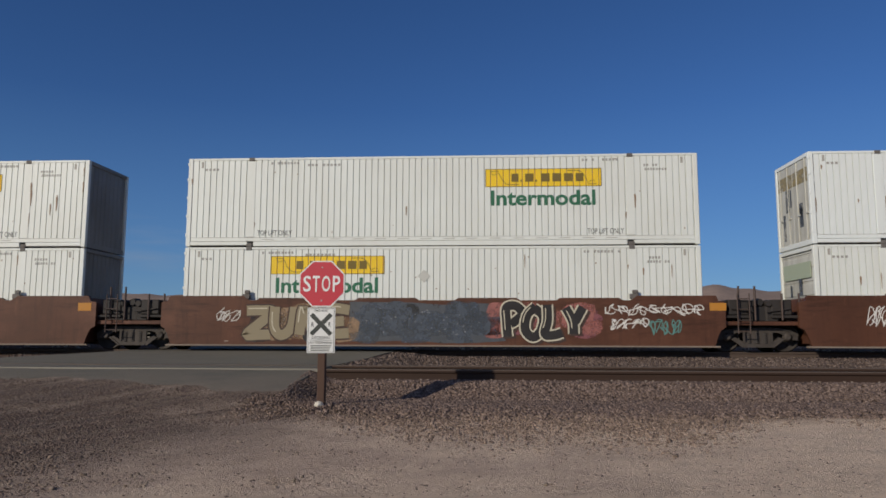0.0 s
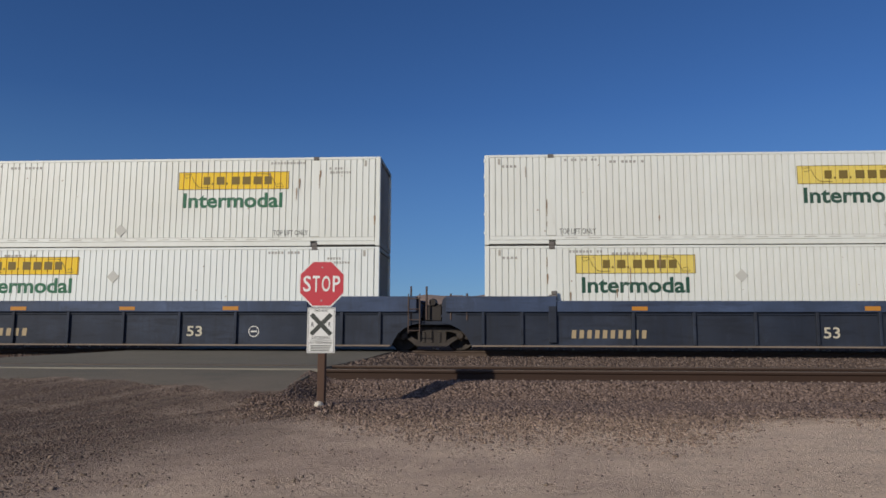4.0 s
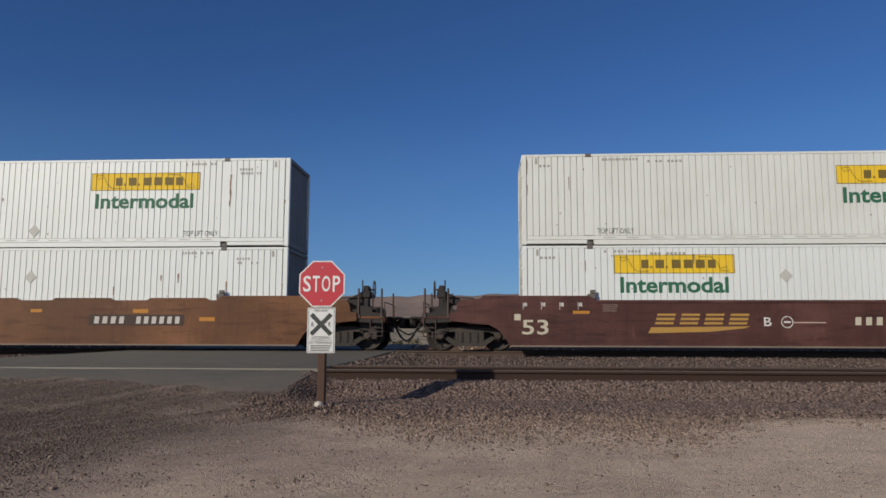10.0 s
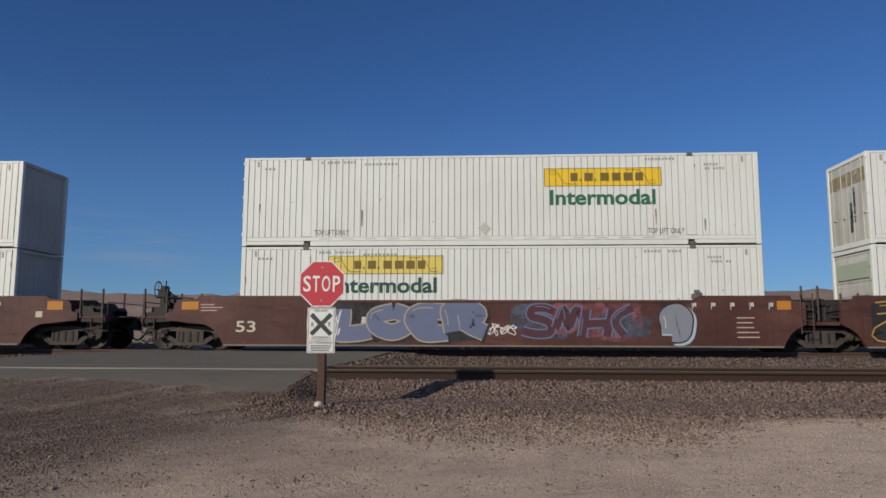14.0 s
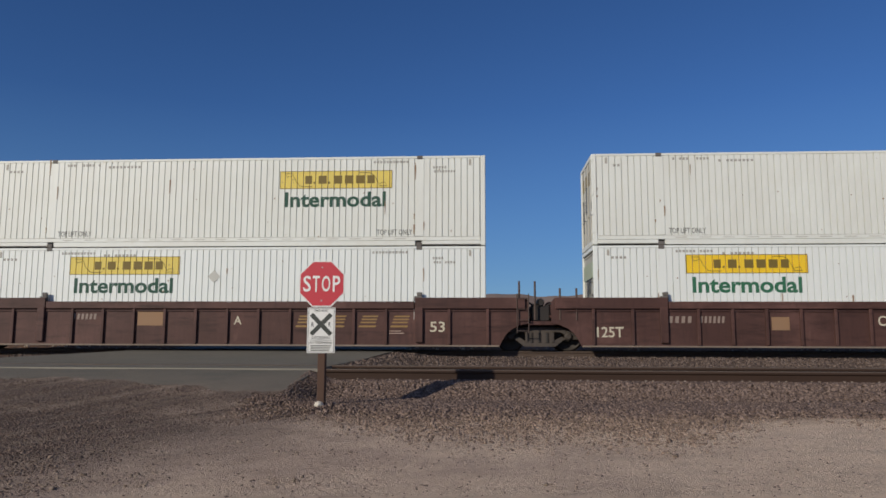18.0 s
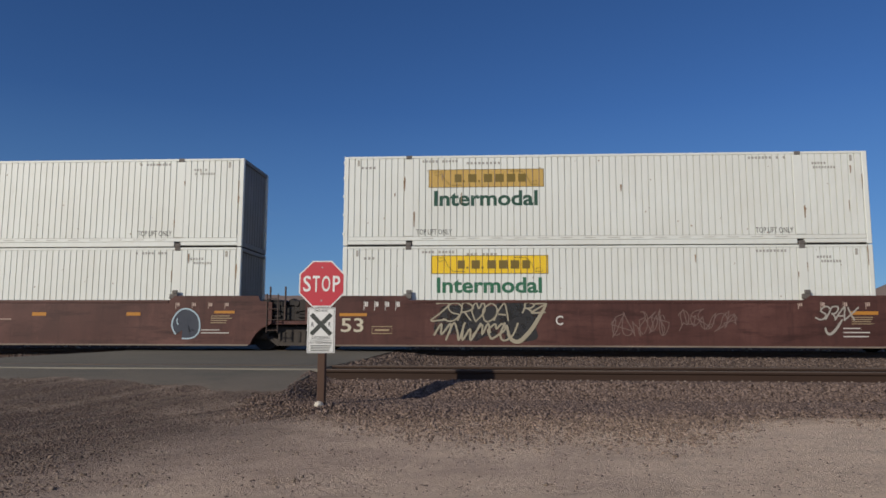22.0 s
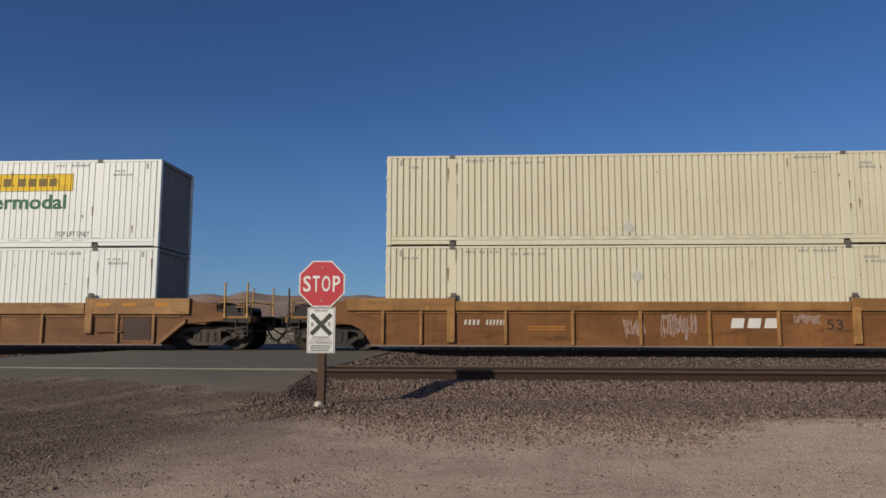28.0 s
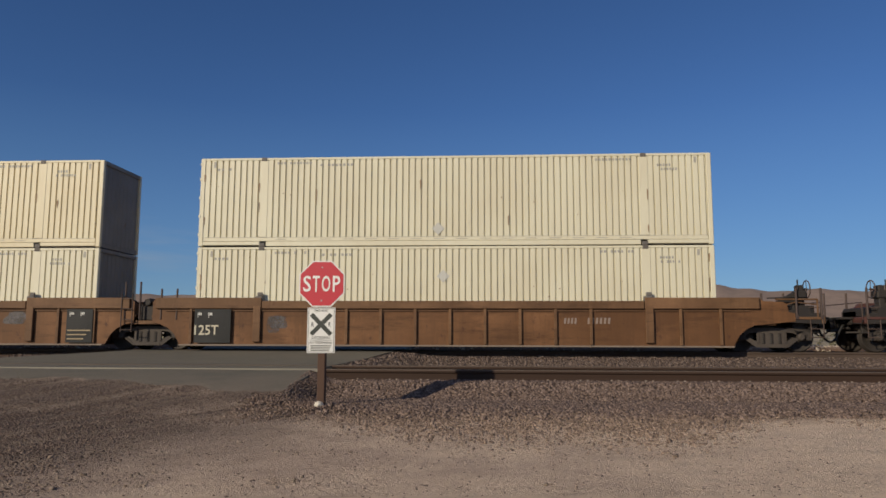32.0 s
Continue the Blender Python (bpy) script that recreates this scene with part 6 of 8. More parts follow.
def well_car(unit, lo, ro):
    """One well car unit; origin on the rail top below its middle. lo, ro: whether its ends are coupler ends."""
    kind = KIND_OF[unit]
    form, tone, mid, high, step = KINDS[kind]
    paint = M[tone]
    r = random.Random(100 + unit)
    car = new("well_car")
    car["unit"] = unit
    tagged(car, LOOK[kind] + ", loaded with two containers", "railway car", "well cars of the train")
    outline = side_outline(kind, lo, ro)
    for sg in (-1, 1):
        ribbed = form == "ribbed"
        ya, yb = sorted((sg * (SIDE - (0.075 if ribbed else 0.0)), sg * (SIDE - 0.13)))
        sheet = M[{"yellow": "yellow_panel", "ochre": "ochre_panel", "rusty": "rusty_panel"}.get(kind, tone)]
        wall = part("side_panel", kept(("cside", kind, lo, ro, sg), lambda: Shape().prism(outline, ya, yb), "side_panel", sheet), None, car)
        part("bottom_chord", kept(("chord", kind, sg), lambda: Shape().box(-HALF - 0.40, HALF + 0.40, *sorted((sg * (SIDE + 0.06), sg * (SIDE - 0.12))), 0.135, 0.185, 0.008), "bottom_chord", M["sill"]), None, car)
        if ribbed:
            deep = CHORD[kind]
            part("top_chord", kept(("tchord", kind, sg), lambda: Shape().box(-HALF + 2.2, HALF - 2.2, *sorted((sg * (SIDE + 0.01), sg * (SIDE - 0.135))), mid - deep, mid + 0.012, 0.015)
                                   .box(-HALF - 1.2, -HALF + 2.18, *sorted((sg * (SIDE + 0.01), sg * (SIDE - 0.135))), mid - deep, high + 0.012, 0.015)
                                   .box(HALF - 2.18, HALF + 1.2, *sorted((sg * (SIDE + 0.01), sg * (SIDE - 0.135))), mid - deep, high + 0.012, 0.015), "top_chord", M["blue_chord"] if kind == "blue" else paint), None, car)
            part("ledge", kept(("ledge", kind, sg), lambda: Shape().box(-HALF - 0.9, HALF + 0.9, *sorted((sg * (SIDE - 0.03), sg * (SIDE - 0.08))), mid - deep - 0.075, mid - deep - 0.045), "ledge", paint), None, car)
            rib = kept(("rib", kind, sg), lambda: Shape().box(-0.045, 0.045, *sorted((sg * SIDE, sg * (SIDE - 0.08))), 0.205, mid - deep, 0.01), "rib", paint)
            wide = kept(("wrib", kind, sg), lambda: Shape().box(-0.12, 0.12, *sorted((sg * (SIDE + 0.02), sg * (SIDE - 0.08))), 0.50 if kind == "yellow" else 0.26, mid - 0.15, 0.015), "rib", paint)
            n = int(5.3 / step)
            shift = -0.3 if kind == "ochre" else 0.0
            for x in [i * step + shift for i in range(-n, n + 1)] + [-8.13, -6.95, 6.95, 8.13]:
                part("rib", rib, None, wall).location.x = x
            for x in (-HALF + 2.05, HALF - 2.05):
                part("rib", wide, None, wall).location.x = x
            if kind == "yellow":
                for x in (-HALF + 1.35, HALF - 1.35):
                    part("step_pocket", kept(("pocket", sg), lambda: Shape().box(-0.42, 0.42, *sorted((sg * (SIDE - 0.005), sg * (SIDE - 0.08))), 0.54, 0.58, 0.006)
                                             .box(-0.42, 0.42, *sorted((sg * (SIDE - 0.050), sg * (SIDE - 0.08))), 0.585, 0.96, 0.004), "step_pocket", M["yellow_panel"]), None, wall).location.x = x
                if sg < 0:
                    for x in (-HALF - 0.3, -HALF + 0.75, -HALF + 1.6, HALF - 1.6, HALF - 0.75, HALF + 0.3):
                        part("reflector", kept("amber", lambda: Shape().box(-0.22, 0.22, -SIDE - 0.014, -SIDE - 0.0105, 1.36, 1.47), "reflector", INK["amber"]), None, wall).location.x = x
            if kind == "yellow":
                for sx in (-1, 1):
                    part("end_flange", kept(("flange", sg, sx), lambda: Shape().prism([(sx * (HALF + e), z) for e, z in ((0.30, 0.19), (0.75, 0.58), (1.08, 0.84), (1.08, 0.95), (0.68, 0.67), (0.16, 0.19))],
                         *sorted((sg * (SIDE + 0.008), sg * (SIDE - 0.08)))), "end_flange", paint), None, wall)
                for x in (-HALF + 0.50, HALF - 0.50):
                    part("mesh_panel", kept(("grille", kind, sg), lambda: Shape().box(-0.46, 0.46, *sorted((sg * (SIDE - 0.06), sg * (SIDE - 0.08))), 0.32, 1.00, 0.004), "mesh_panel", INK["umber"]), None, wall).location.x = x
        elif form == "smooth":
            part("top_chord", kept(("stchord", kind, sg), lambda: Shape().box(-HALF + 2.2, HALF - 2.2, *sorted((sg * (SIDE + 0.022), sg * (SIDE - 0.135))), mid - 0.085, mid + 0.008, 0.012), "top_chord", paint), None, car)
        for sx in (-1, 1):
            x = sx * (HALF - 2.08)
            part("lock_bracket", kept(("ibc", sg, kind == "low"), lambda: Shape().box(-0.13, 0.13, *sorted((sg * (SIDE - 0.02), sg * (SIDE - 0.12))), -0.06, 0.10, 0.02)
                                      .box(-0.05, 0.12, *sorted((sg * (SIDE - 0.03), sg * (SIDE - 0.1))), 0.10, 0.22, 0.02), "lock_bracket", M["casting"]), None, wall).location = (x, 0, high - 0.04)
    for sx in (-1, 1):
        part("bulkhead", kept(("bulk", kind, sx), lambda: Shape().box(*sorted((sx * (HALF + 0.16), sx * (HALF + 0.26))), -SIDE + 0.13, SIDE - 0.13, 0.25, high - 0.05, 0.01), "bulkhead", paint), None, car)
    floor = Shape()
    for i in range(12):
        x = -HALF + 0.3 + i * (2 * HALF - 0.6) / 11
        floor.box(x - 0.12, x + 0.12, -SIDE + 0.12, SIDE - 0.12, 0.2, 0.35)
    floor.box(-HALF - 0.2, HALF + 0.2, -0.3, 0.3, 0.2, 0.34).box(-HALF - 0.2, HALF + 0.2, -SIDE + 0.12, -SIDE + 0.32, 0.19, 0.34).box(-HALF - 0.2, HALF + 0.2, SIDE - 0.32, SIDE - 0.12, 0.19, 0.34)
    part("well_floor", kept(("floor", kind), lambda: floor, "well_floor", paint), None, car)
    shear = kept(("shear", kind), lambda: Shape().box(-0.7, 0.7, -SIDE + 0.13, SIDE - 0.13, 0.80, 0.92, 0.01), "shear_plate", paint)
    for sx, outer in ((-1, lo), (1, ro)):
        part("shear_plate", shear, None, car).location.x = sx * (HALF + 1.0)
        if outer:
            outer_end(car, kind, sx, paint, unit)
            truck(car, sx * (HALF + 1.65), unit)
        else:
            inner_end(car, kind, sx, paint)
            if sx > 0:
                truck(car, HALF + 1.65, unit)
    fields = [m for m in MARKS[unit] if m[0] == "box"]
    for m in MARKS[unit]:
        on_field = m[0] != "box" and any(b[1] - 0.05 < m[1] and m[2] < b[2] + 0.05 and b[3] - 0.1 < m[3] and m[4] < b[4] + 0.1 for b in fields)
        mark(car, m, kind, random.Random(unit * 50 + int(m[1] * 7)), on_field)
    return car


def stroke(s, pts, w, y, rise=0.0):
    """A painted line through points of (x, z)."""
    n = len(pts)
    side = []
    for i in range(n):
        a, b = Vector(pts[max(0, i - 1)]), Vector(pts[min(n - 1, i + 1)])
        d = b - a
        d = d.normalized() if d.length > 1e-6 else Vector((1, 0))
        side.append(Vector((-d.y, d.x)) * w * 0.5)
    v = []
    for i, (p, o) in enumerate(zip(pts, side)):
        v += [(p[0] + o.x, y - rise * i, p[1] + o.y), (p[0] - o.x, y - rise * i, p[1] - o.y)]
    s.add(v, [(2 * i, 2 * i + 1, 2 * i + 3, 2 * i + 2) for i in range(n - 1)])


def arc(cx, cz, rx, rz, a, b, n=9):
    return [(cx + rx * math.cos(math.radians(a + (b - a) * i / (n - 1))), cz + rz * math.sin(math.radians(a + (b - a) * i / (n - 1)))) for i in range(n)]


def form(r, x0, x1, z0, z1, lean):
    """Interlocking sweeps in a field: a crescent, a slash and a short leaf; no letters."""
    w, h = x1 - x0, z1 - z0
    cx, cz = (x0 + x1) / 2, (z0 + z1) / 2
    place = lambda u, v: (cx + w * (u + lean * v), cz + h * v)
    a, sweep = r.uniform(0, 360), r.choice((-1, 1)) * r.uniform(150, 235)
    ru, rv, ou = r.uniform(0.30, 0.50), r.uniform(0.36, 0.48), r.uniform(-0.08, 0.08)
    out = [[place(u + ou, v) for u, v in arc(0, 0, ru, rv, a, a + sweep, 16)]]
    u0, u1, d, bow = r.uniform(-0.6, 0.1), r.uniform(-0.1, 0.65), r.choice((-1, 1)), r.uniform(-0.22, 0.22)
    out.append([place(u0 + (u1 - u0) * t + bow * math.sin(6.28 * t), d * (0.46 - 0.92 * t)) for t in (i / 13 for i in range(14))])
    u0, v0, du, dv, bow = r.uniform(-0.5, 0.3), r.uniform(-0.35, 0.35), r.uniform(0.15, 0.4), r.uniform(-0.35, 0.35), r.uniform(-0.12, 0.12)
    out.append([place(u0 + du * t, v0 * 0.8 + dv * 0.6 * (t - 0.5) + bow * math.sin(3.14 * t)) for t in (i / 7 for i in range(8))])
    return out


def sweep_line(s, pts, w, edge, y):
    """A painted sweep, wide in the middle and pointed at its ends."""
    n = len(pts)
    v = []
    for i, p in enumerate(pts):
        d = Vector(pts[min(n - 1, i + 1)]) - Vector(pts[max(0, i - 1)])
        d = d.normalized() if d.length > 1e-6 else Vector((1, 0))
        k = 0.5 * (w * (0.12 + 0.88 * math.sin(math.pi * (i + 0.4) / (n - 0.2)) ** 0.7) + edge)
        v += [(p[0] - d.y * k, y, p[1] + d.x * k), (p[0] + d.y * k, y, p[1] - d.x * k)]
    s.add(v, [(2 * i, 2 * i + 1, 2 * i + 3, 2 * i + 2) for i in range(n - 1)])


def bubble(r, x0, x1, z0, z1, lean):
    """A rounded letter-like block with a notch."""
    n = 16
    cx, cz, hw, hh = (x0 + x1) / 2, (z0 + z1) / 2, (x1 - x0) / 2, (z1 - z0) / 2
    notch, depth, sq = r.uniform(0, 6.28), r.uniform(0.25, 0.5), r.uniform(0.35, 0.7)
    out = []
    for i in range(n):
        a = 6.2832 * i / n
        c, s_ = math.cos(a), math.sin(a)
        k = 1 - depth * math.exp(-((a - notch + math.pi) % 6.2832 - math.pi) ** 2 * 7) + r.uniform(-0.05, 0.05)
        px, pz = math.copysign(abs(c) ** sq, c) * k, math.copysign(abs(s_) ** sq, s_) * k
        out.append((cx + hw * (px + lean * pz), cz + hh * pz))
    return out


# pen paths of letters in a unit field
PEN = {
    "S": [[(0.95, 0.80), (0.62, 1.0), (0.22, 0.92), (0.12, 0.68), (0.5, 0.5), (0.88, 0.34), (0.74, 0.04), (0.3, 0.0), (-0.12, 0.12)]],
    "I": [[(0.52, 1.0), (0.46, 0.5), (0.50, 0.0)]], "X": [[(0.0, 1.0), (0.45, 0.52), (1.0, 0.0)], [(1.0, 0.98), (0.55, 0.5), (0.05, 0.0)]],
    "E": [[(1.0, 0.98), (0.35, 1.0), (0.10, 0.7), (0.12, 0.3), (0.38, 0.0), (1.02, 0.05)], [(0.15, 0.5), (0.85, 0.53)]],
    "R": [[(0.12, 0.0), (0.15, 0.5), (0.12, 0.98), (0.62, 1.0), (0.92, 0.76), (0.62, 0.5), (0.28, 0.46)], [(0.5, 0.48), (0.76, 0.2), (1.05, 0.0)]],
    "W": [[(0.0, 1.0), (0.2, 0.0), (0.5, 0.65), (0.78, 0.0), (1.0, 1.0)]], "T": [[(0.0, 0.98), (1.0, 1.0)], [(0.5, 0.98), (0.46, 0.5), (0.5, 0.0)]],
    "Z": [[(0.0, 0.95), (0.5, 1.0), (0.95, 0.95), (0.45, 0.45), (0.0, 0.03), (0.55, 0.0), (1.05, 0.06)]],
    "U": [[(0.08, 1.0), (0.1, 0.35), (0.42, 0.0), (0.85, 0.3), (0.92, 1.0)]], "N": [[(0.08, 0.0), (0.12, 1.0), (0.5, 0.5), (0.88, 0.0), (0.92, 1.0)]],
    "K": [[(0.1, 1.0), (0.14, 0.5), (0.08, 0.0)], [(0.95, 1.0), (0.3, 0.5), (1.0, 0.0)]], "O": [[(0.5, 1.0), (0.05, 0.72), (0.08, 0.25), (0.5, 0.0), (0.93, 0.27), (0.95, 0.74), (0.5, 1.0)]],
    "L": [[(0.1, 1.0), (0.14, 0.45), (0.05, 0.02), (0.6, 0.0), (1.0, 0.1)]], "V": [[(0.0, 1.0), (0.28, 0.45), (0.5, 0.0), (0.75, 0.5), (1.0, 1.0)]],
    "H": [[(0.1, 1.0), (0.1, 0.0)], [(0.9, 1.0), (0.88, 0.0)], [(0.1, 0.5), (0.9, 0.52)]], "F": [[(1.0, 0.98), (0.12, 1.0), (0.15, 0.5), (0.1, 0.0)], [(0.15, 0.52), (0.8, 0.5)]],
    "A": [[(0.0, 0.0), (0.3, 0.6), (0.5, 1.0), (0.75, 0.5), (1.0, 0.0)], [(0.2, 0.36), (0.8, 0.36)]], "M": [[(0.0, 0.0), (0.12, 1.0), (0.5, 0.35), (0.88, 1.0), (1.0, 0.0)]],
    "P": [[(0.12, 0.0), (0.15, 0.5), (0.12, 0.98), (0.65, 1.0), (0.92, 0.75), (0.62, 0.48), (0.26, 0.44)]],
    "Y": [[(0.0, 1.0), (0.5, 0.5), (0.46, 0.0)], [(1.0, 1.0), (0.5, 0.5)]],
    "(": [[(0.7, 1.0), (0.25, 0.75), (0.15, 0.4), (0.4, 0.0)]], "~": [[(0.0, 0.2), (0.25, 0.9), (0.5, 0.3), (0.75, 0.95), (1.0, 0.4)]],
    "h": [[(0.5, 0.0), (0.05, 0.55), (0.1, 0.9), (0.35, 0.95), (0.5, 0.7), (0.68, 0.97), (0.92, 0.88), (0.95, 0.5), (0.5, 0.0)]],
    "o": [[(0.2, 0.0), (0.06, 0.4), (0.12, 0.8), (0.5, 1.0), (0.88, 0.8), (0.95, 0.4), (0.84, 0.0), (0.2, 0.0)], [(0.2, 0.5), (0.55, 0.66), (0.85, 0.5)]],
}


def smooth_path(pts, n=5):
    """A rounded line through the points."""
    out = []
    for i in range(len(pts) - 1):
        p0, p1, p2, p3 = (Vector(pts[min(max(j, 0), len(pts) - 1)]) for j in (i - 1, i, i + 1, i + 2))
        for k in range(n):
            t = k / n
            q = 0.5 * (2 * p1 + (p2 - p0) * t + (2 * p0 - 5 * p1 + 4 * p2 - p3) * t * t + (3 * p1 - p0 - 3 * p2 + p3) * t ** 3)
            out.append((q.x, q.y))
    return out + [tuple(pts[-1])]


def pen_lines(r, text, x0, x1, z0, z1, lean, inset, wobble=0.08):
    """The pen paths of a painted word, letter by letter, inside a field."""
    w, h = (x1 - x0) / len(text), z1 - z0
    words = []
    for i, ch in enumerate(text):
        a, drop = x0 + w * i, h * r.uniform(0, 0.10)
        lift = h * r.uniform(0, 0.08)
        lines = []
        for pts in PEN[ch]:
            q = [(a + inset + (w * 1.34 - 2 * inset) * (u + r.uniform(-wobble, wobble)) + lean * h * (v - 0.5),
                  z0 + drop + inset + (h - drop - lift - 2 * inset) * (v + r.uniform(-wobble, wobble) * 0.5)) for u, v in pts]
            lines.append(smooth_path(q) if ch != "X" else smooth_path(q, 3))
        words.append(lines)
    return words


def bomb(car, y, r, x0, x1, z0, z1, text, fill, edge, shade, low, thick, lean):
    """A painted word in thick letters: drop shade, edge, fill, a second tone below and a thin gleam."""
    h = z1 - z0
    t = (1.2 if fill else 1.0) * thick * min(h, (x1 - x0) / len(text) * 1.2)
    lines = pen_lines(r, text, x0, x1 - 0.15 * (x1 - x0) / len(text), z0, z1, lean, t * 0.5)
    limit = lambda p, d=0.0: [(a + d, min(max(b - d * 0.8, z0 + 0.02), z1)) for a, b in p]
    for i, word in enumerate(lines):
        d = y - 0.0012 * i
        rim, body, foot, gleam, drop = Shape(), Shape(), Shape(), Shape(), Shape()
        for k, path in enumerate(word):
            if shade:
                stroke(drop, limit(path, 0.07), t + 0.10, d - 0.0002, 0.000002)
            stroke(rim, path, t + (0.09 if fill else 0.0), d - 0.0004, 0.000002)
            if not fill and t < 0.11:
                stroke(body, path, t * 0.6, d - 0.0006, 0.000002)
                continue
            stroke(body, path, t if fill else t - 0.07, d - 0.0006 - 0.00004 * k, 0.000002)
            if low:
                part_low = [p for p in path if p[1] < z0 + 0.46 * h]
                if len(part_low) > 2 and all(abs(p[0] - q[0]) < 0.5 for p, q in zip(part_low, part_low[1:])):
                    stroke(foot, part_low, t * 0.98, d - 0.0008 - 0.00004 * k, 0.000002)
            if k == 0 and fill:
                stroke(gleam, [(a - t * 0.22, b + t * 0.2) for a, b in path[2:9]], 0.03, d - 0.0010)
        g = part("graffiti", body, INK[fill] if fill else INK[edge] if t < 0.11 else M[KINDS[KIND_OF[car["unit"]]][1]], car, "spray painted letter")
        part("graffiti_edge", rim, INK[edge], g)
        if drop.v:
            part("graffiti_shade", drop, INK[shade], g)
        if foot.v:
            part("graffiti_foot", foot, INK[low], g)
        if gleam.v:
            part("graffiti_gleam", gleam, INK[edge if edge not in ("dark", "umber", "plum", "black") else "cream"], g)


def haze(car, y, r, x0, x1, z0, z1, colours, size):
    """Soft overlapping sprays of faded paint."""
    for k in range(int((x1 - x0) / size * 3)):
        cx, cz = r.uniform(x0 + size * 0.4, x1 - size * 0.4), r.uniform(z0 + size * 0.3, z1 - size * 0.3)
        a, b = size * r.uniform(0.4, 0.8), min(size * r.uniform(0.3, 0.6), (z1 - z0) * 0.5)
        cz = min(max(cz, z0 + b), z1 - b)
        part("paint_haze", Shape().flat(bubble(r, cx - a, cx + a, cz - b, cz + b, 0.1), y - 0.00006 * k), SPRAY[r.choice(colours)], car, "faded spray paint")


def mark(car, m, kind, r, on_field=False):
    """Painted numbers, bars, reflectors and graffiti on the road side of a car."""
    what, x0, x1, z0, z1, colour, *more = m
    proud = 0.003 if KINDS[kind][0] != "ribbed" else -0.072
    if z0 > 1.30 or what in ("patch", "box", "blob4", "mini") and z1 > 1.36:
        proud = 0.014 if KINDS[kind][0] == "ribbed" else 0.003
    if KINDS[kind][0] == "ribbed" and z0 > KINDS[kind][2] - CHORD[kind] - 0.03:
        proud = 0.014
    if KINDS[kind][0] == "ribbed" and (what == "box" or x1 - x0 > 1.5 and what not in ("spaced", "code")):
        proud = 0.024
    if on_field:
        proud = 0.029 if KINDS[kind][0] == "ribbed" else 0.007
    y = -SIDE - proud
    c = INK.get("lettering" if what == "code" and colour == "white" else "brass" if what == "spaced" else colour)
    s = Shape()
    ww = x1 - x0
    if what == "bomb":
        text, edge, shade, low, thick, lean = more
        bomb(car, y - 0.006, r, x0, x1, z0, z1, text, colour, edge, shade, low, thick, lean)
    elif what == "swoosh":
        # a sweep that falls, turns and rises to a thick end
        path = smooth_path([(x0, z0 + 0.45 * (z1 - z0)), (x0 + 0.08 * ww, z0 + 0.10 * (z1 - z0)), (x0 + 0.3 * ww, z0), (x0 + 0.6 * ww, z0 + 0.3 * (z1 - z0)), (x0 + 0.85 * ww, z0 + 0.72 * (z1 - z0)), (x1, z1)])
        sweep_line(s, path, more[0], 0.03, y - 0.013)
        part("graffiti", s, c, car, "spray painted sweep")
    elif what == "specks":
        for k in range(int(more[0])):
            px, pz, q = r.uniform(x0, x1), r.uniform(z0, z1), r.uniform(0.008, 0.026)
            s.flat([(px - q, pz), (px, pz - q), (px + q, pz + q * 0.4), (px, pz + q)], y - 0.006)
        tagged(part("speck", s, c, car, "spray specks"), kind="stuff")
    elif what == "backing":
        n = max(2, round(ww / 0.9))
        top_edge = [(x0 + ww * i / n, z1 - r.uniform(0, 0.12)) for i in range(n + 1)]
        low_edge = [(x0 + ww * i / n + r.uniform(-0.1, 0.1) * (0 < i < n), z0 + r.uniform(0, 0.10)) for i in range(n + 1)]
        for i in range(n):
            s.flat([low_edge[i], low_edge[i + 1], top_edge[i + 1], top_edge[i]], y - 0.0006)
        part("paint_backing", s, SPRAY[colour], car, "worn dark spray painted ground")
    elif what == "haze":
        haze(car, y - 0.0012, r, x0, x1, z0, z1, colour.split(), more[0])
    elif what == "num":
        part("lettering", letters(more[0], x0, x1, z0, z1, y - 0.004, 0.012), c, car, "painted number")
        if abs(x0) > HALF + 0.4 and z0 > 1.2:
            part("number_bracket", Shape().box(x0 - 0.07, x1 + 0.07, -SIDE - 0.002, -SIDE + 0.04, z0 - 0.06, z1 + 0.06, 0.006), INK["rust"] if kind == "orange" else M[KINDS[kind][1]], car)
    elif colour == "chalk":
        n = max(1, round(ww / 0.5))
        for i in range(n):
            a = x0 + ww * i / n
            part("paint_patch", Shape().flat(bubble(r, a - 0.03, a + ww / n * 1.12, z0 + r.uniform(0, 0.06), z1 - r.uniform(0, 0.08), r.uniform(-0.1, 0.1)), y - 0.001 - 0.0003 * i), c, car, "chalky painted over patch")
    elif what == "patch" or what == "box" or what == "blob4":
        part({"patch": "reflector", "box": "painted_field", "blob4": "paint_patch"}[what], s.box(x0, x1, y - 0.003, y - 0.0005, z0, z1), c, car)
    elif what == "code":
        n = int(more[0])
        for i in range(n):
            a = x0 + ww * i / n
            b = a + ww / n * 0.56
            part("code_bar", Shape().flat([(a, z0 + 0.02), (b, z0 + 0.02), (b + 0.02, z1 - 0.03), (a + 0.02, z1 - 0.03)], y - 0.005), c, car)
    elif what == "mini":
        n = int(more[0])
        for i in range(n):
            a = x0 + ww * i / n
            h = z1 - z0
            s.box(a, a + 0.016, y - 0.003, y - 0.001, z0, z1)
            s.box(a + 0.036, a + 0.072, y - 0.003, y - 0.001, z0 + 0.42 * h, z1 - 0.06 * h)
            s.box(a + 0.088, a + 0.124, y - 0.003, y - 0.001, z0 + 0.42 * h, z1 - 0.06 * h)
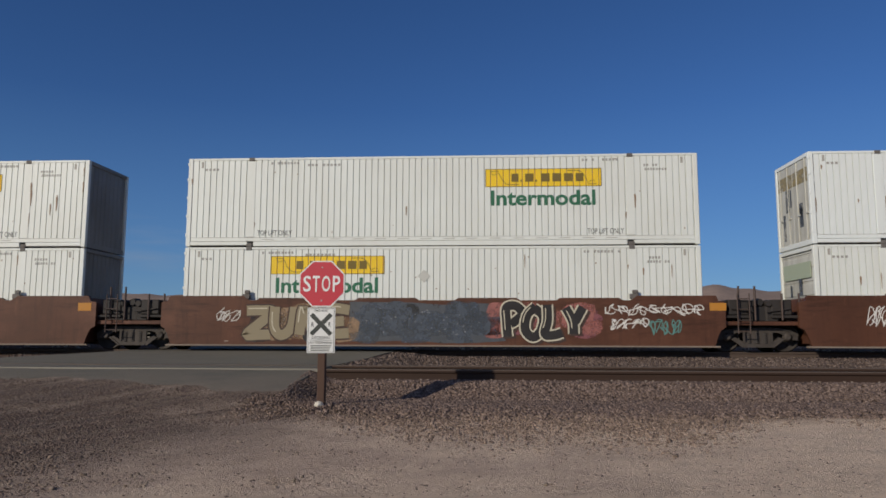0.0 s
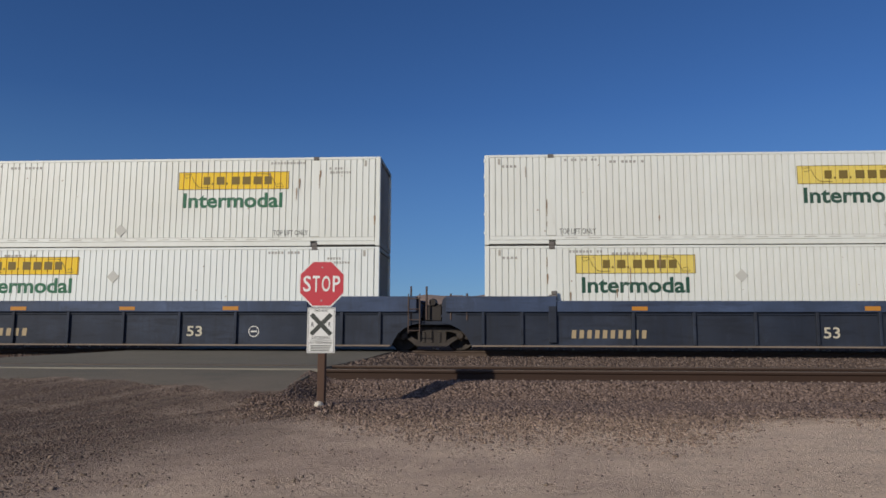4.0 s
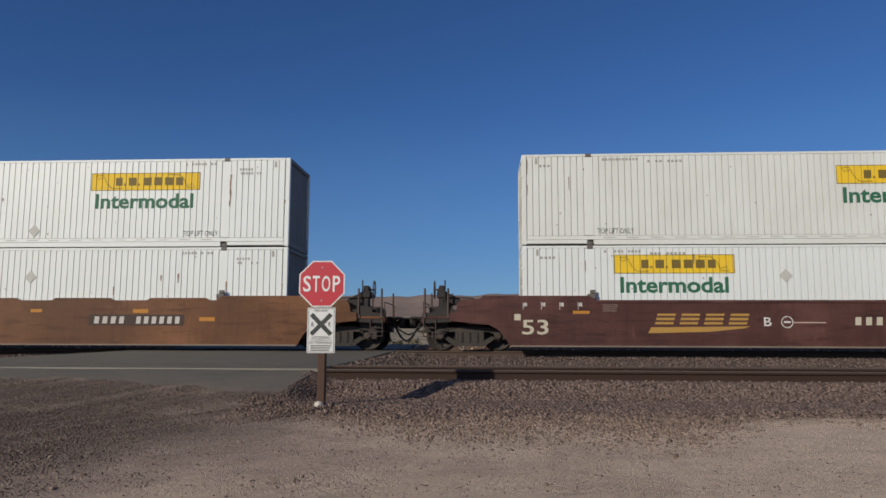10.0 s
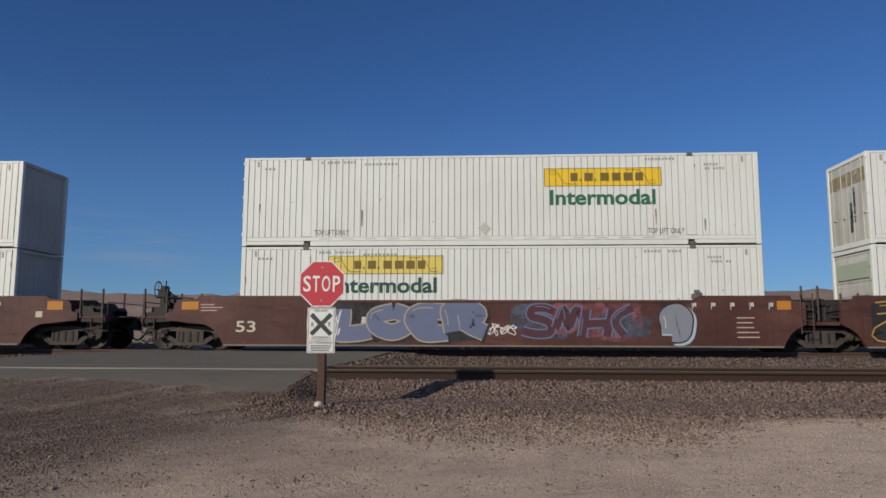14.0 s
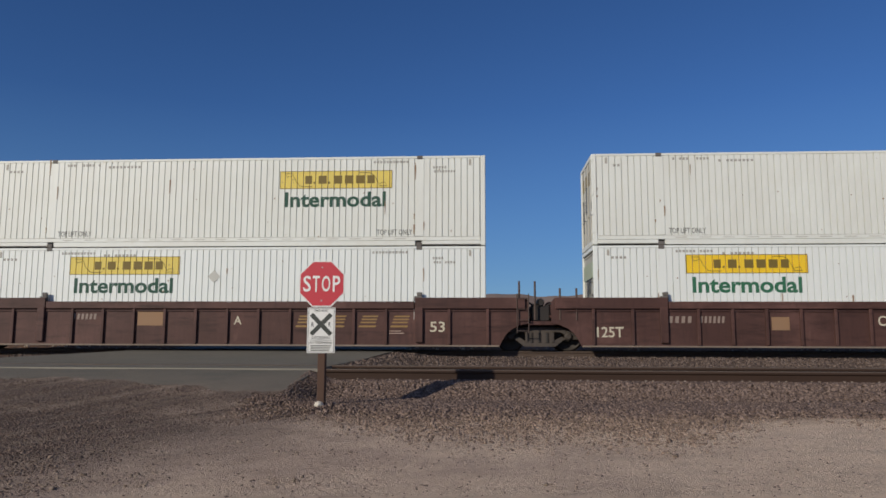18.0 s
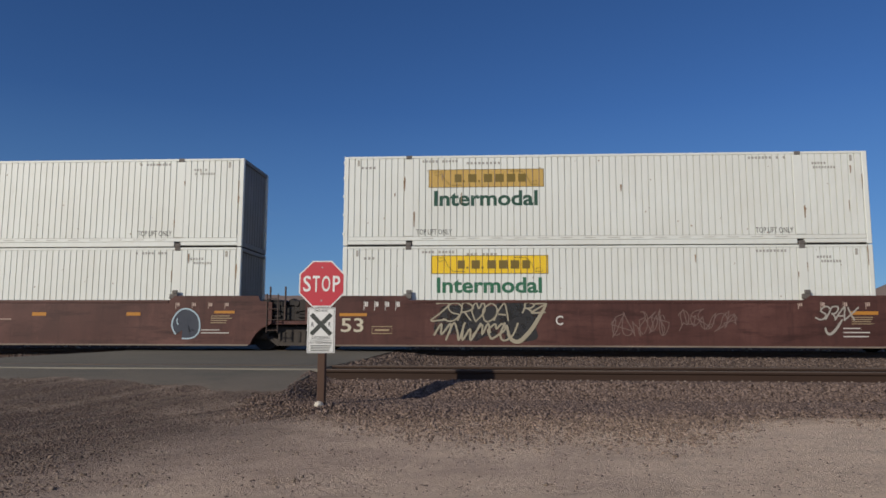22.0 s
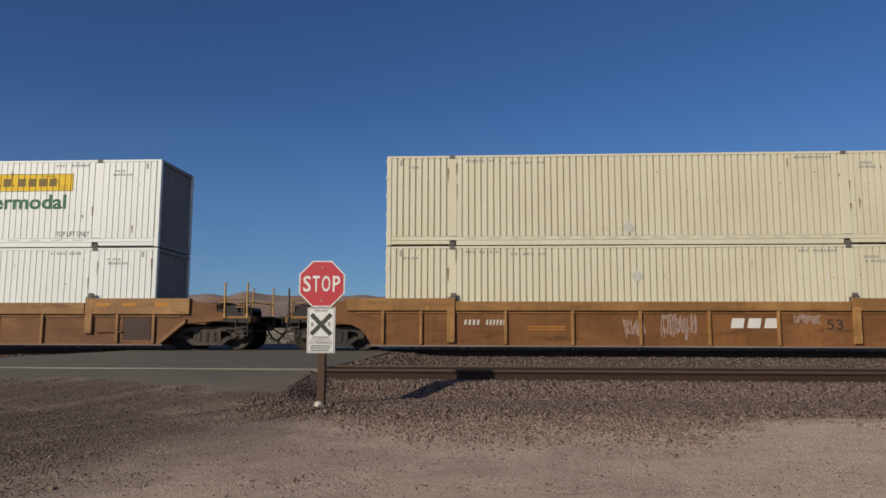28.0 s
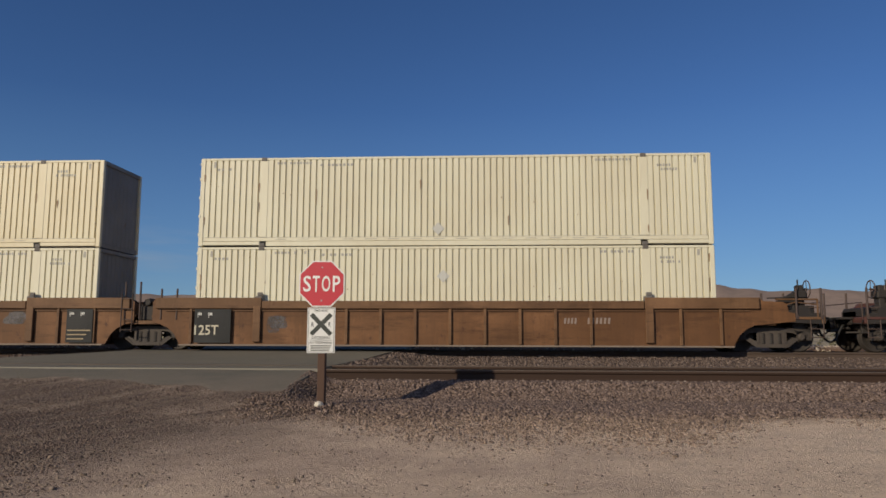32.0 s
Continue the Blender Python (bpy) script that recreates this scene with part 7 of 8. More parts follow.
        part("gauge_mark", s, c, car)
    elif what == "lines":
        n = int(more[0])
        h = (z1 - z0) / n
        for i in range(n):
            s.box(x0, x1 - ww * r.uniform(0, 0.4), y - 0.003, y - 0.001, z0 + i * h, z0 + i * h + min(0.034, h * 0.32))
        part("text_bar", s, INK["pale"] if colour == "white" else c, car)
    elif what == "ring" or what == "frame":
        if what == "ring":
            cx, cz, q = (x0 + x1) / 2, (z0 + z1) / 2, (x1 - x0) / 2
            stroke(s, [(cx + q * math.cos(k * 0.4189), cz + q * math.sin(k * 0.4189)) for k in range(16)], 0.025, y - 0.003)
            stroke(s, [(cx - q * 0.6, cz), (cx + q * 0.6, cz)], 0.05, y - 0.003)
        else:
            stroke(s, [(x0, z0), (x1, z0), (x1, z1), (x0, z1), (x0, z0)], 0.02, y - 0.003)
            stroke(s, [(x0 + 0.08, (z0 + z1) / 2), (x1 - 0.08, (z0 + z1) / 2)], 0.05, y - 0.003)
        part("stencil", s, c, car)
    elif what == "logo4":
        h, bars = z1 - z0, []
        for i in range(4):
            a = x0 + ww * (0.07 + 0.24 * i)
            for f0, f1 in ((0.45, 0.57), (0.66, 0.79), (0.88, 1.0)):
                g0, g1 = (f0 - 0.45) / 0.55 * 0.03 * ww, (f1 - 0.45) / 0.55 * 0.03 * ww
                bars.append(Shape().prism([(a + g0, z0 + f0 * h), (a + 0.18 * ww + g0, z0 + f0 * h), (a + 0.18 * ww + g1, z0 + f1 * h), (a + g1, z0 + f1 * h)], y - 0.004, y - 0.001))
        s.prism([(x0, z0), (x0 + 0.60 * ww, z0 + 0.08 * h), (x0 + 0.95 * ww, z0 + 0.26 * h), (x0 + ww, z0 + 0.36 * h), (x0 + 0.03 * ww, z0 + 0.30 * h)], y - 0.004, y - 0.001)
        e = part("emblem", s, c, car, "slanted emblem as plain shapes")
        for bar in bars:
            part("emblem_bar", bar, c, e)
    elif what == "logo3":
        h = z1 - z0
        for a in (0.0, 0.345, 0.69):
            s.prism([(x0 + a * ww, z0 + 0.12 * h), (x0 + (a + 0.26) * ww, z0 + 0.12 * h), (x0 + (a + 0.30) * ww, z1), (x0 + (a + 0.04) * ww, z1)], y - 0.004, y - 0.001)
        part("emblem", s, c, car, "emblem as plain shapes")
    elif what == "spaced":
        for i in range(4):
            a = x0 + ww * i * 0.277
            h = z1 - z0
            stripes = Shape()
            for f0, f1 in ((0.35, 0.48), (0.61, 0.74), (0.87, 1.0)):
                g0, g1 = (f0 - 0.35) * 0.12, (f1 - 0.35) * 0.12
                stripes.prism([(a + 0.06 + g0, z0 + f0 * h), (a + ww * 0.15 + g0, z0 + f0 * h), (a + ww * 0.15 + g1, z0 + f1 * h), (a + 0.06 + g1, z0 + f1 * h)], y - 0.004, y - 0.001)
            e = part("emblem", stripes, c, car, "slanted gold emblem bars")
            part("underline", Shape().prism([(a, z0), (a + ww * 0.15, z0), (a + ww * 0.155, z0 + 0.16 * h), (a + 0.02, z0 + 0.16 * h)], y - 0.004, y - 0.001), c, e)
    elif what == "tag":
        n = int(more[0])
        lean, path = r.uniform(0.0, 0.35), []
        for i in range(n):
            a = x0 + ww * i / n
            drop = (z1 - z0) * r.uniform(0, 0.25)
            for line in form(r, a, a + ww / n * 1.15, z0 + drop, z1 - (z1 - z0) * r.uniform(0, 0.2), lean):
                path += line if not path or r.random() < 0.5 else line[::-1]
        stroke(s, path, 0.026, y - 0.003, 0.00003)
        part("scrawl", s, c, car, "spray painted scrawl")
    elif what == "word":
        h = z1 - z0
        n = len(more[0])
        wide = [0.45 if ch in "iI" else 1.0 for ch in more[0]]
        a = x0
        for i, ch in enumerate(more[0]):
            b = a + ww * wide[i] / sum(wide)
            drop = h * (0.12, 0.0, 0.03, 0.08, 0.10)[i % 5]
            part("graffiti", letters(ch, a + 0.02, b - 0.02, z0 + drop, z1 - drop * 0.3, y - 0.004 - 0.0004 * i, 0.05), c, car, "silver spray painted letter")
            a = b
    elif what == "blob":
        part("graffiti", s.flat(bubble(r, x0, x1, z0, z1, 0.1), y - 0.009), c, car)


MARKS = defaultdict(list)
MARKS[0].append(('patch', 8.09, 8.52, 1.22, 1.47, 'amber'))
MARKS[1].append(('bomb', 1.95, 4.45, 0.25, 1.53, 'dark', 'POLY', 'cream', 'umber', '', 0.30, 0.03))
MARKS[1].append(('tag', 5.10, 8.04, 1.06, 1.46, 'white', '9'))
MARKS[1].append(('tag', 5.19, 6.37, 0.64, 1.06, 'white', '5'))
MARKS[1].append(('tag', 6.37, 7.37, 0.47, 1.01, 'teal', '5'))
MARKS[1].append(('patch', 8.21, 8.70, 1.24, 1.47, 'amber'))
MARKS[2].append(('tag', -6.73, -5.21, 0.61, 1.45, 'white', '7'))
MARKS[2].append(('code', 2.08, 4.78, 0.84, 1.10, 'white', '10'))
MARKS[2].append(('patch', 1.26, 1.78, 1.28, 1.40, 'amber'))
MARKS[2].append(('word', 5.22, 8.33, 0.43, 1.66, 'silver', 'iSTiK'))
MARKS[2].append(('patch', 8.17, 9.07, 1.25, 1.46, 'amber'))
MARKS[3].append(('code', -5.68, -3.06, 0.41, 0.70, 'sand', '10'))
MARKS[3].append(('num', 2.04, 2.53, 0.43, 0.75, 'cream', '53'))
MARKS[3].append(('ring', 4.02, 4.34, 0.40, 0.77, 'white'))
MARKS[3].append(('patch', -3.70, -3.18, 1.23, 1.35, 'amber'))
MARKS[3].append(('patch', -0.13, 0.37, 1.24, 1.35, 'amber'))
MARKS[3].append(('patch', 3.19, 3.69, 1.24, 1.36, 'amber'))
MARKS[3].append(('lines', -6.98, -6.29, 0.45, 0.71, 'white', '3'))
MARKS[5].append(('code', -5.46, -3.13, 0.38, 0.68, 'sand', '10'))
MARKS[5].append(('num', 1.97, 2.44, 0.42, 0.75, 'cream', '53'))
MARKS[5].append(('ring', 3.91, 4.27, 0.39, 0.75, 'white'))
MARKS[5].append(('patch', -3.65, -3.18, 1.24, 1.36, 'amber'))
MARKS[5].append(('patch', 3.16, 3.61, 1.24, 1.37, 'amber'))
MARKS[5].append(('patch', 6.18, 6.67, 1.24, 1.38, 'amber'))
MARKS[5].append(('lines', 6.27, 7.06, 0.45, 0.71, 'white', '3'))
MARKS[6].append(('box', -5.63, -3.33, 0.78, 1.10, 'umber'))
MARKS[6].append(('code', -4.32, -3.39, 0.82, 1.06, 'white', '6'))
MARKS[6].append(('code', -5.47, -4.60, 0.83, 1.05, 'dull', '4'))
MARKS[6].append(('tag', -2.61, -1.09, 0.44, 1.14, 'white', '8'))
MARKS[6].append(('logo3', 1.91, 3.82, 0.42, 1.02, 'rust'))
MARKS[6].append(('num', 6.92, 7.26, 0.60, 0.89, 'umber', '53'))
MARKS[6].append(('patch', 7.85, 8.61, 0.91, 1.03, 'amber'))
MARKS[7].append(('code', -4.83, -3.52, 0.83, 1.07, 'white', '4'))
MARKS[7].append(('code', -3.41, -2.04, 0.83, 1.07, 'white', '6'))
MARKS[7].append(('patch', -9.29, -8.84, 1.06, 1.19, 'amber'))
MARKS[7].append(('patch', 6.66, 7.51, 1.10, 1.22, 'amber'))
MARKS[7].append(('tag', -0.91, 0.21, 1.13, 1.40, 'white', '5'))
MARKS[8].append(('num', -8.89, -8.45, 1.26, 1.47, 'white', '125T'))
MARKS[8].append(('lines', -0.12, 0.85, 0.47, 1.23, 'tan', '5'))
MARKS[9].append(('num', -7.80, -7.18, 0.53, 0.88, 'faint', '53'))
MARKS[9].append(('patch', -6.83, -6.38, 0.90, 1.12, 'amber'))
MARKS[9].append(('patch', -0.12, 0.25, 1.17, 1.27, 'amber'))
MARKS[9].append(('patch', 3.22, 3.72, 1.15, 1.27, 'amber'))
MARKS[9].append(('patch', 5.37, 5.86, 0.90, 1.02, 'amber'))
MARKS[9].append(('box', 1.81, 4.88, 0.76, 1.10, 'umber'))
MARKS[9].append(('code', 1.98, 3.06, 0.80, 1.07, 'white', '4'))
MARKS[9].append(('code', 3.34, 4.84, 0.80, 1.07, 'white', '6'))
MARKS[9].append(('patch', -5.61, -5.23, 1.19, 1.32, 'amber'))
MARKS[10].append(('num', -8.12, -7.32, 0.51, 0.96, 'cream', '53'))
MARKS[10].append(('patch', -8.35, -8.16, 0.94, 1.13, 'cream'))
MARKS[10].append(('logo4', -4.35, -1.35, 0.56, 1.15, 'gold'))
MARKS[10].append(('num', -0.94, -0.72, 0.78, 1.04, 'white', 'B'))
MARKS[10].append(('ring', -0.43, -0.10, 0.73, 1.07, 'white'))
MARKS[10].append(('code', 1.69, 2.91, 0.79, 1.08, 'cream', '4'))
MARKS[10].append(('code', 3.05, 4.50, 0.79, 1.09, 'white', '6'))
MARKS[10].append(('lines', -0.08, 1.29, 0.87, 0.98, 'white', '1'))
MARKS[10].append(('patch', 8.28, 8.62, 1.30, 1.49, 'amber'))
MARKS[10].append(('lines', 7.24, 7.91, 0.54, 1.14, 'white', '4'))
MARKS[10].append(('mini', 6.12, 8.05, 1.32, 1.52, 'white', '3'))
MARKS[10].append(('mini', -8.09, -5.87, 1.27, 1.49, 'white', '4'))
MARKS[11].append(('num', -8.90, -8.47, 1.25, 1.47, 'white', '125T'))
MARKS[11].append(('num', -7.96, -7.28, 0.52, 0.96, 'cream', '53'))
MARKS[11].append(('patch', -8.30, -8.13, 0.79, 0.96, 'cream'))
MARKS[11].append(('code', -5.98, -3.89, 0.80, 1.07, 'white', '10'))
MARKS[11].append(('num', -3.28, -3.08, 0.80, 1.07, 'white', 'C'))
MARKS[11].append(('logo4', -1.49, 1.56, 0.65, 1.14, 'gold'))
MARKS[11].append(('mini', 5.17, 8.03, 1.32, 1.49, 'white', '4'))
MARKS[11].append(('lines', 7.00, 7.86, 0.51, 1.14, 'white', '4'))
MARKS[11].append(('patch', 8.20, 8.63, 1.28, 1.49, 'amber'))
MARKS[11].append(('mini', -8.10, -5.93, 1.27, 1.49, 'white', '4'))
MARKS[12].append(('num', -9.06, -8.35, 1.24, 1.47, 'white', '125T'))
MARKS[12].append(('num', -8.18, -7.38, 0.52, 0.97, 'cream', '53'))
MARKS[12].append(('patch', -8.46, -8.25, 0.88, 1.09, 'cream'))
MARKS[12].append(('frame', -7.25, -6.74, 0.51, 0.79, 'sand'))
MARKS[12].append(('code', -5.87, -4.59, 0.80, 1.08, 'sand', '4'))
MARKS[12].append(('code', -4.44, -3.35, 0.80, 1.10, 'white', '6'))
MARKS[12].append(('logo4', 1.38, 4.40, 0.59, 1.14, 'sand'))
MARKS[12].append(('mini', -8.12, -5.54, 1.26, 1.49, 'white', '5'))
MARKS[12].append(('lines', 5.31, 5.83, 1.32, 1.40, 'white', '1'))
MARKS[12].append(('lines', 6.00, 6.69, 0.55, 1.27, 'white', '4'))
MARKS[12].append(('patch', 8.96, 9.18, 1.01, 1.20, 'cream'))
MARKS[12].append(('patch', 9.33, 9.84, 1.25, 1.52, 'amber'))
MARKS[12].append(('patch', 6.09, 6.61, 1.18, 1.27, 'amber'))
MARKS[12].append(('mini', 6.69, 8.14, 1.32, 1.49, 'white', '3'))
MARKS[13].append(('num', -8.11, -7.48, 0.56, 0.91, 'cream', '53'))
MARKS[13].append(('patch', -9.86, -9.32, 1.26, 1.51, 'amber'))
MARKS[13].append(('lines', -9.25, -8.52, 1.22, 1.49, 'white', '3'))
MARKS[13].append(('tag', -5.87, -4.80, 0.36, 1.40, 'white', '6'))
MARKS[13].append(('code', -4.17, -3.22, 0.81, 1.07, 'white', '4'))
MARKS[13].append(('code', -3.08, -1.79, 0.78, 1.06, 'white', '6'))
MARKS[13].append(('tag', -0.52, 0.52, 0.37, 0.89, 'white', '5'))
MARKS[13].append(('mini', 5.85, 8.67, 1.27, 1.49, 'white', '5'))
MARKS[13].append(('lines', 7.15, 7.84, 0.43, 1.15, 'white', '5'))
MARKS[13].append(('patch', 8.34, 8.75, 1.27, 1.53, 'amber'))
MARKS[14].append(('lines', 1.70, 2.32, 0.67, 1.06, 'white', '4'))
MARKS[14].append(('tag', 7.03, 7.93, 0.32, 1.24, 'sand', '8'))
MARKS[15].append(('num', -8.11, -7.40, 0.47, 0.88, 'cream', '53'))
MARKS[15].append(('code', -4.16, -1.79, 0.75, 1.02, 'white', '10'))
MARKS[15].append(('patch', -6.73, -6.23, 1.17, 1.32, 'amber'))
MARKS[15].append(('mini', -8.75, -7.82, 1.20, 1.44, 'white', '3'))
MARKS[15].append(('lines', 7.86, 9.17, 0.77, 1.40, 'white', '4'))
MARKS[15].append(('patch', 9.26, 9.82, 1.25, 1.47, 'amber'))
MARKS[16].append(('code', -5.00, -4.19, 0.93, 1.16, 'dull', '6'))
MARKS[16].append(('blob4', -2.89, -2.05, 0.76, 1.19, 'tan'))
MARKS[16].append(('num', 0.21, 0.45, 0.80, 1.06, 'cream', 'A'))
MARKS[16].append(('spaced', 2.16, 5.73, 0.72, 1.08, 'gold', '4'))
MARKS[16].append(('num', 6.36, 6.82, 0.58, 0.90, 'cream', '53'))
MARKS[16].append(('lines', 5.11, 5.69, 0.53, 0.66, 'white', '2'))
MARKS[16].append(('mini', 5.86, 6.19, 0.98, 1.32, 'white', '2'))
MARKS[17].append(('num', -8.03, -7.23, 0.43, 0.75, 'cream', '125T'))
MARKS[17].append(('code', -5.88, -5.14, 0.85, 1.10, 'dull', '4'))
MARKS[17].append(('code', -4.96, -4.19, 0.85, 1.10, 'dull', '6'))
MARKS[17].append(('blob4', -2.86, -2.34, 0.66, 1.05, 'tan'))
MARKS[17].append(('num', 0.22, 0.45, 0.79, 1.09, 'cream', 'C'))
MARKS[17].append(('spaced', 2.27, 5.80, 0.74, 1.11, 'gold', '4'))
MARKS[17].append(('num', 6.32, 6.86, 0.58, 0.92, 'cream', '53'))
MARKS[17].append(('lines', 5.11, 5.68, 0.49, 0.68, 'white', '2'))
MARKS[17].append(('lines', 7.24, 7.92, 0.29, 0.80, 'sand', '4'))
MARKS[17].append(('mini', 5.94, 6.20, 1.02, 1.32, 'white', '2'))
MARKS[17].append(('mini', 6.81, 8.35, 1.32, 1.52, 'white', '3'))
MARKS[18].append(('num', -8.06, -7.29, 0.46, 0.78, 'cream', '125T'))
MARKS[18].append(('code', -5.86, -5.15, 0.87, 1.12, 'dull', '4'))
MARKS[18].append(('code', -4.95, -4.17, 0.87, 1.12, 'dull', '6'))
MARKS[18].append(('blob4', -2.87, -2.33, 0.66, 1.01, 'tan'))
MARKS[18].append(('num', 0.25, 0.46, 0.76, 1.04, 'cream', 'B'))
MARKS[18].append(('spaced', 2.21, 5.73, 0.78, 1.14, 'gold', '4'))
MARKS[18].append(('num', 6.39, 6.87, 0.60, 0.94, 'cream', '53'))
MARKS[18].append(('frame', 7.21, 7.64, 0.52, 0.98, 'sand'))
MARKS[18].append(('tag', 1.51, 2.91, 1.32, 1.58, 'white', '6'))
MARKS[19].append(('num', -8.17, -7.42, 0.56, 0.98, 'cream', '53'))
MARKS[19].append(('patch', -8.94, -8.37, 1.05, 1.17, 'amber'))
MARKS[19].append(('patch', -8.37, -8.21, 0.93, 1.14, 'cream'))
MARKS[19].append(('code', -4.80, -3.87, 0.78, 1.02, 'white', '4'))
MARKS[19].append(('code', -3.68, -2.64, 0.78, 1.02, 'white', '6'))
MARKS[19].append(('num', -1.37, -1.13, 0.78, 1.06, 'cream', 'A'))
MARKS[19].append(('ring', -0.87, -0.53, 0.75, 1.13, 'white'))
MARKS[19].append(('lines', -0.34, 1.06, 0.94, 1.03, 'white', '1'))
MARKS[19].append(('patch', -5.29, -4.85, 1.07, 1.18, 'amber'))
MARKS[19].append(('patch', -2.06, -1.63, 1.07, 1.18, 'amber'))
MARKS[19].append(('patch', 1.45, 1.91, 1.06, 1.17, 'amber'))
MARKS[19].append(('patch', 4.53, 4.98, 1.07, 1.17, 'amber'))
MARKS[19].append(('patch', 7.35, 8.0, 1.14, 1.22, 'amber'))
MARKS[19].append(('lines', 7.25, 7.95, 0.84, 1.12, 'sand', '4'))
MARKS[19].append(('lines', 6.95, 7.9, 0.52, 0.70, 'lettering', '2'))
MARKS[19].append(('mini', 6.1, 8.2, 1.28, 1.48, 'pale', '4'))
MARKS[19].append(('bomb', 6.02, 6.80, 0.28, 1.30, 'navy', 'o', 'ice', '', '', 0.42, 0.0))
MARKS[20].append(('num', -8.05, -7.35, 0.57, 1.00, 'cream', '53'))
MARKS[20].append(('num', -1.47, -1.25, 0.80, 1.08, 'white', 'C'))
MARKS[20].append(('tag', 0.16, 1.93, 0.39, 1.32, 'ghost', '5'))
MARKS[20].append(('tag', 2.10, 3.93, 0.56, 1.32, 'ghost', '5'))
MARKS[20].append(('bomb', 6.25, 7.35, 0.92, 1.40, '', 'SRAX', 'placard', '', '', 0.14, 0.35))
MARKS[20].append(('swoosh', 6.45, 6.95, 0.55, 0.98, 'placard', 0.05))
MARKS[20].append(('frame', -7.08, -6.47, 0.53, 0.74, 'sand'))
MARKS[20].append(('mini', -7.35, -6.03, 1.23, 1.52, 'white', '4'))
MARKS[20].append(('lines', 6.97, 7.78, 0.46, 0.82, 'lettering', '3'))
MARKS[21].append(('num', -9.04, -8.42, 1.25, 1.49, 'white', '125T'))
MARKS[21].append(('num', -8.11, -7.35, 0.54, 0.97, 'cream', '53'))
MARKS[21].append(('tag', -8.02, -6.80, 1.02, 1.58, 'sand', '7'))
MARKS[21].append(('tag', -4.38, -1.32, 0.26, 1.52, 'ghost', '7'))
MARKS[21].append(('blob4', 1.48, 2.14, 0.26, 1.49, 'chalk'))
MARKS[21].append(('blob4', 2.14, 4.21, 1.14, 1.58, 'chalk'))
MARKS[21].append(('blob4', 4.25, 5.06, 0.27, 0.74, 'chalk'))
MARKS[21].append(('blob4', 2.14, 4.25, 0.27, 0.63, 'chalk'))
MARKS[21].append(('code', 2.19, 2.93, 0.73, 1.02, 'white', '4'))
MARKS[21].append(('code', 3.03, 4.17, 0.74, 1.02, 'white', '6'))
MARKS[21].append(('ring', 0.53, 0.95, 0.73, 1.12, 'white'))
MARKS[21].append(('patch', -4.93, -4.46, 1.06, 1.16, 'amber'))
MARKS[21].append(('lines', 8.43, 9.13, 0.36, 1.05, 'lettering', '4'))
MARKS[21].append(('patch', 8.64, 9.17, 1.02, 1.19, 'amber'))
MARKS[22].append(('code', -4.17, -3.08, 0.38, 0.62, 'sand', '6'))
MARKS[22].append(('tag', -2.48, -1.14, 0.61, 0.87, 'faint', '6'))
MARKS[23].append(('num', -5.36, -4.89, 0.45, 0.73, 'umber', '53'))
MARKS[23].append(('blob4', -4.26, -2.84, 0.30, 1.12, 'newyellow'))
MARKS[23].append(('blob4', -2.79, -1.97, 0.30, 1.12, 'newyellow'))
MARKS[23].append(('logo3', -2.50, -1.97, 0.70, 0.91, 'umber'))
MARKS[24].append(('box', -5.41, -2.98, 0.35, 0.64, 'umber'))
MARKS[24].append(('code', -4.13, -3.06, 0.38, 0.60, 'white', '6'))
MARKS[24].append(('code', -5.30, -4.59, 0.38, 0.60, 'rust', '4'))
MARKS[24].append(('num', 0.57, 1.07, 0.43, 0.73, 'umber', '53'))
MARKS[25].append(('code', -5.63, -5.11, 0.78, 0.99, 'white', '4'))
MARKS[25].append(('code', -4.96, -4.33, 0.78, 0.99, 'white', '6'))
MARKS[25].append(('lines', -3.70, -2.36, 0.65, 0.82, 'amber', '2'))
MARKS[25].append(('logo3', 2.36, 3.78, 0.68, 1.01, 'white'))
MARKS[25].append(('num', 5.16, 5.64, 0.68, 0.99, 'umber', '53'))
MARKS[25].append(('tag', -0.85, -0.14, 0.36, 1.14, 'faint', '5'))
MARKS[25].append(('tag', 0.30, 1.35, 0.33, 1.23, 'faint', '9'))
MARKS[25].append(('tag', 4.21, 4.99, 0.80, 1.18, 'faint', '6'))
MARKS[25].append(('frame', 7.24, 7.62, 0.50, 0.72, 'cream'))
MARKS[25].append(('patch', 8.47, 9.31, 1.10, 1.27, 'amber'))
MARKS[26].append(('code', -5.71, -4.32, 0.78, 1.04, 'dull', '9'))
MARKS[26].append(('tag', 4.97, 5.75, 0.46, 1.06, 'umber', '6'))
MARKS[26].append(('num', 6.39, 6.82, 0.60, 0.89, 'umber', '53'))
MARKS[26].append(('box', 6.96, 8.19, 0.27, 1.27, 'black'))
MARKS[26].append(('mini', 7.13, 8.07, 0.96, 1.11, 'white', '2'))
MARKS[26].append(('lines', 7.13, 8.07, 0.31, 0.72, 'sand', '3'))
MARKS[26].append(('tag', 1.87, 2.08, 0.53, 1.05, 'amber', '3'))
MARKS[27].append(('box', -8.07, -7.06, 0.16, 1.26, 'black'))
MARKS[27].append(('num', -7.99, -7.21, 0.44, 0.74, 'cream', '125T'))
MARKS[27].append(('mini', -7.94, -7.17, 1.01, 1.17, 'white', '2'))
MARKS[27].append(('tag', 3.35, 4.16, 0.54, 1.14, 'umber', '7'))
MARKS[27].append(('haze', 5.27, 5.78, 0.80, 1.20, 'bruise', 0.5))
MARKS[27].append(('box', 7.26, 8.11, 0.22, 1.27, 'black'))
MARKS[27].append(('mini', 7.36, 8.07, 1.03, 1.18, 'white', '2'))
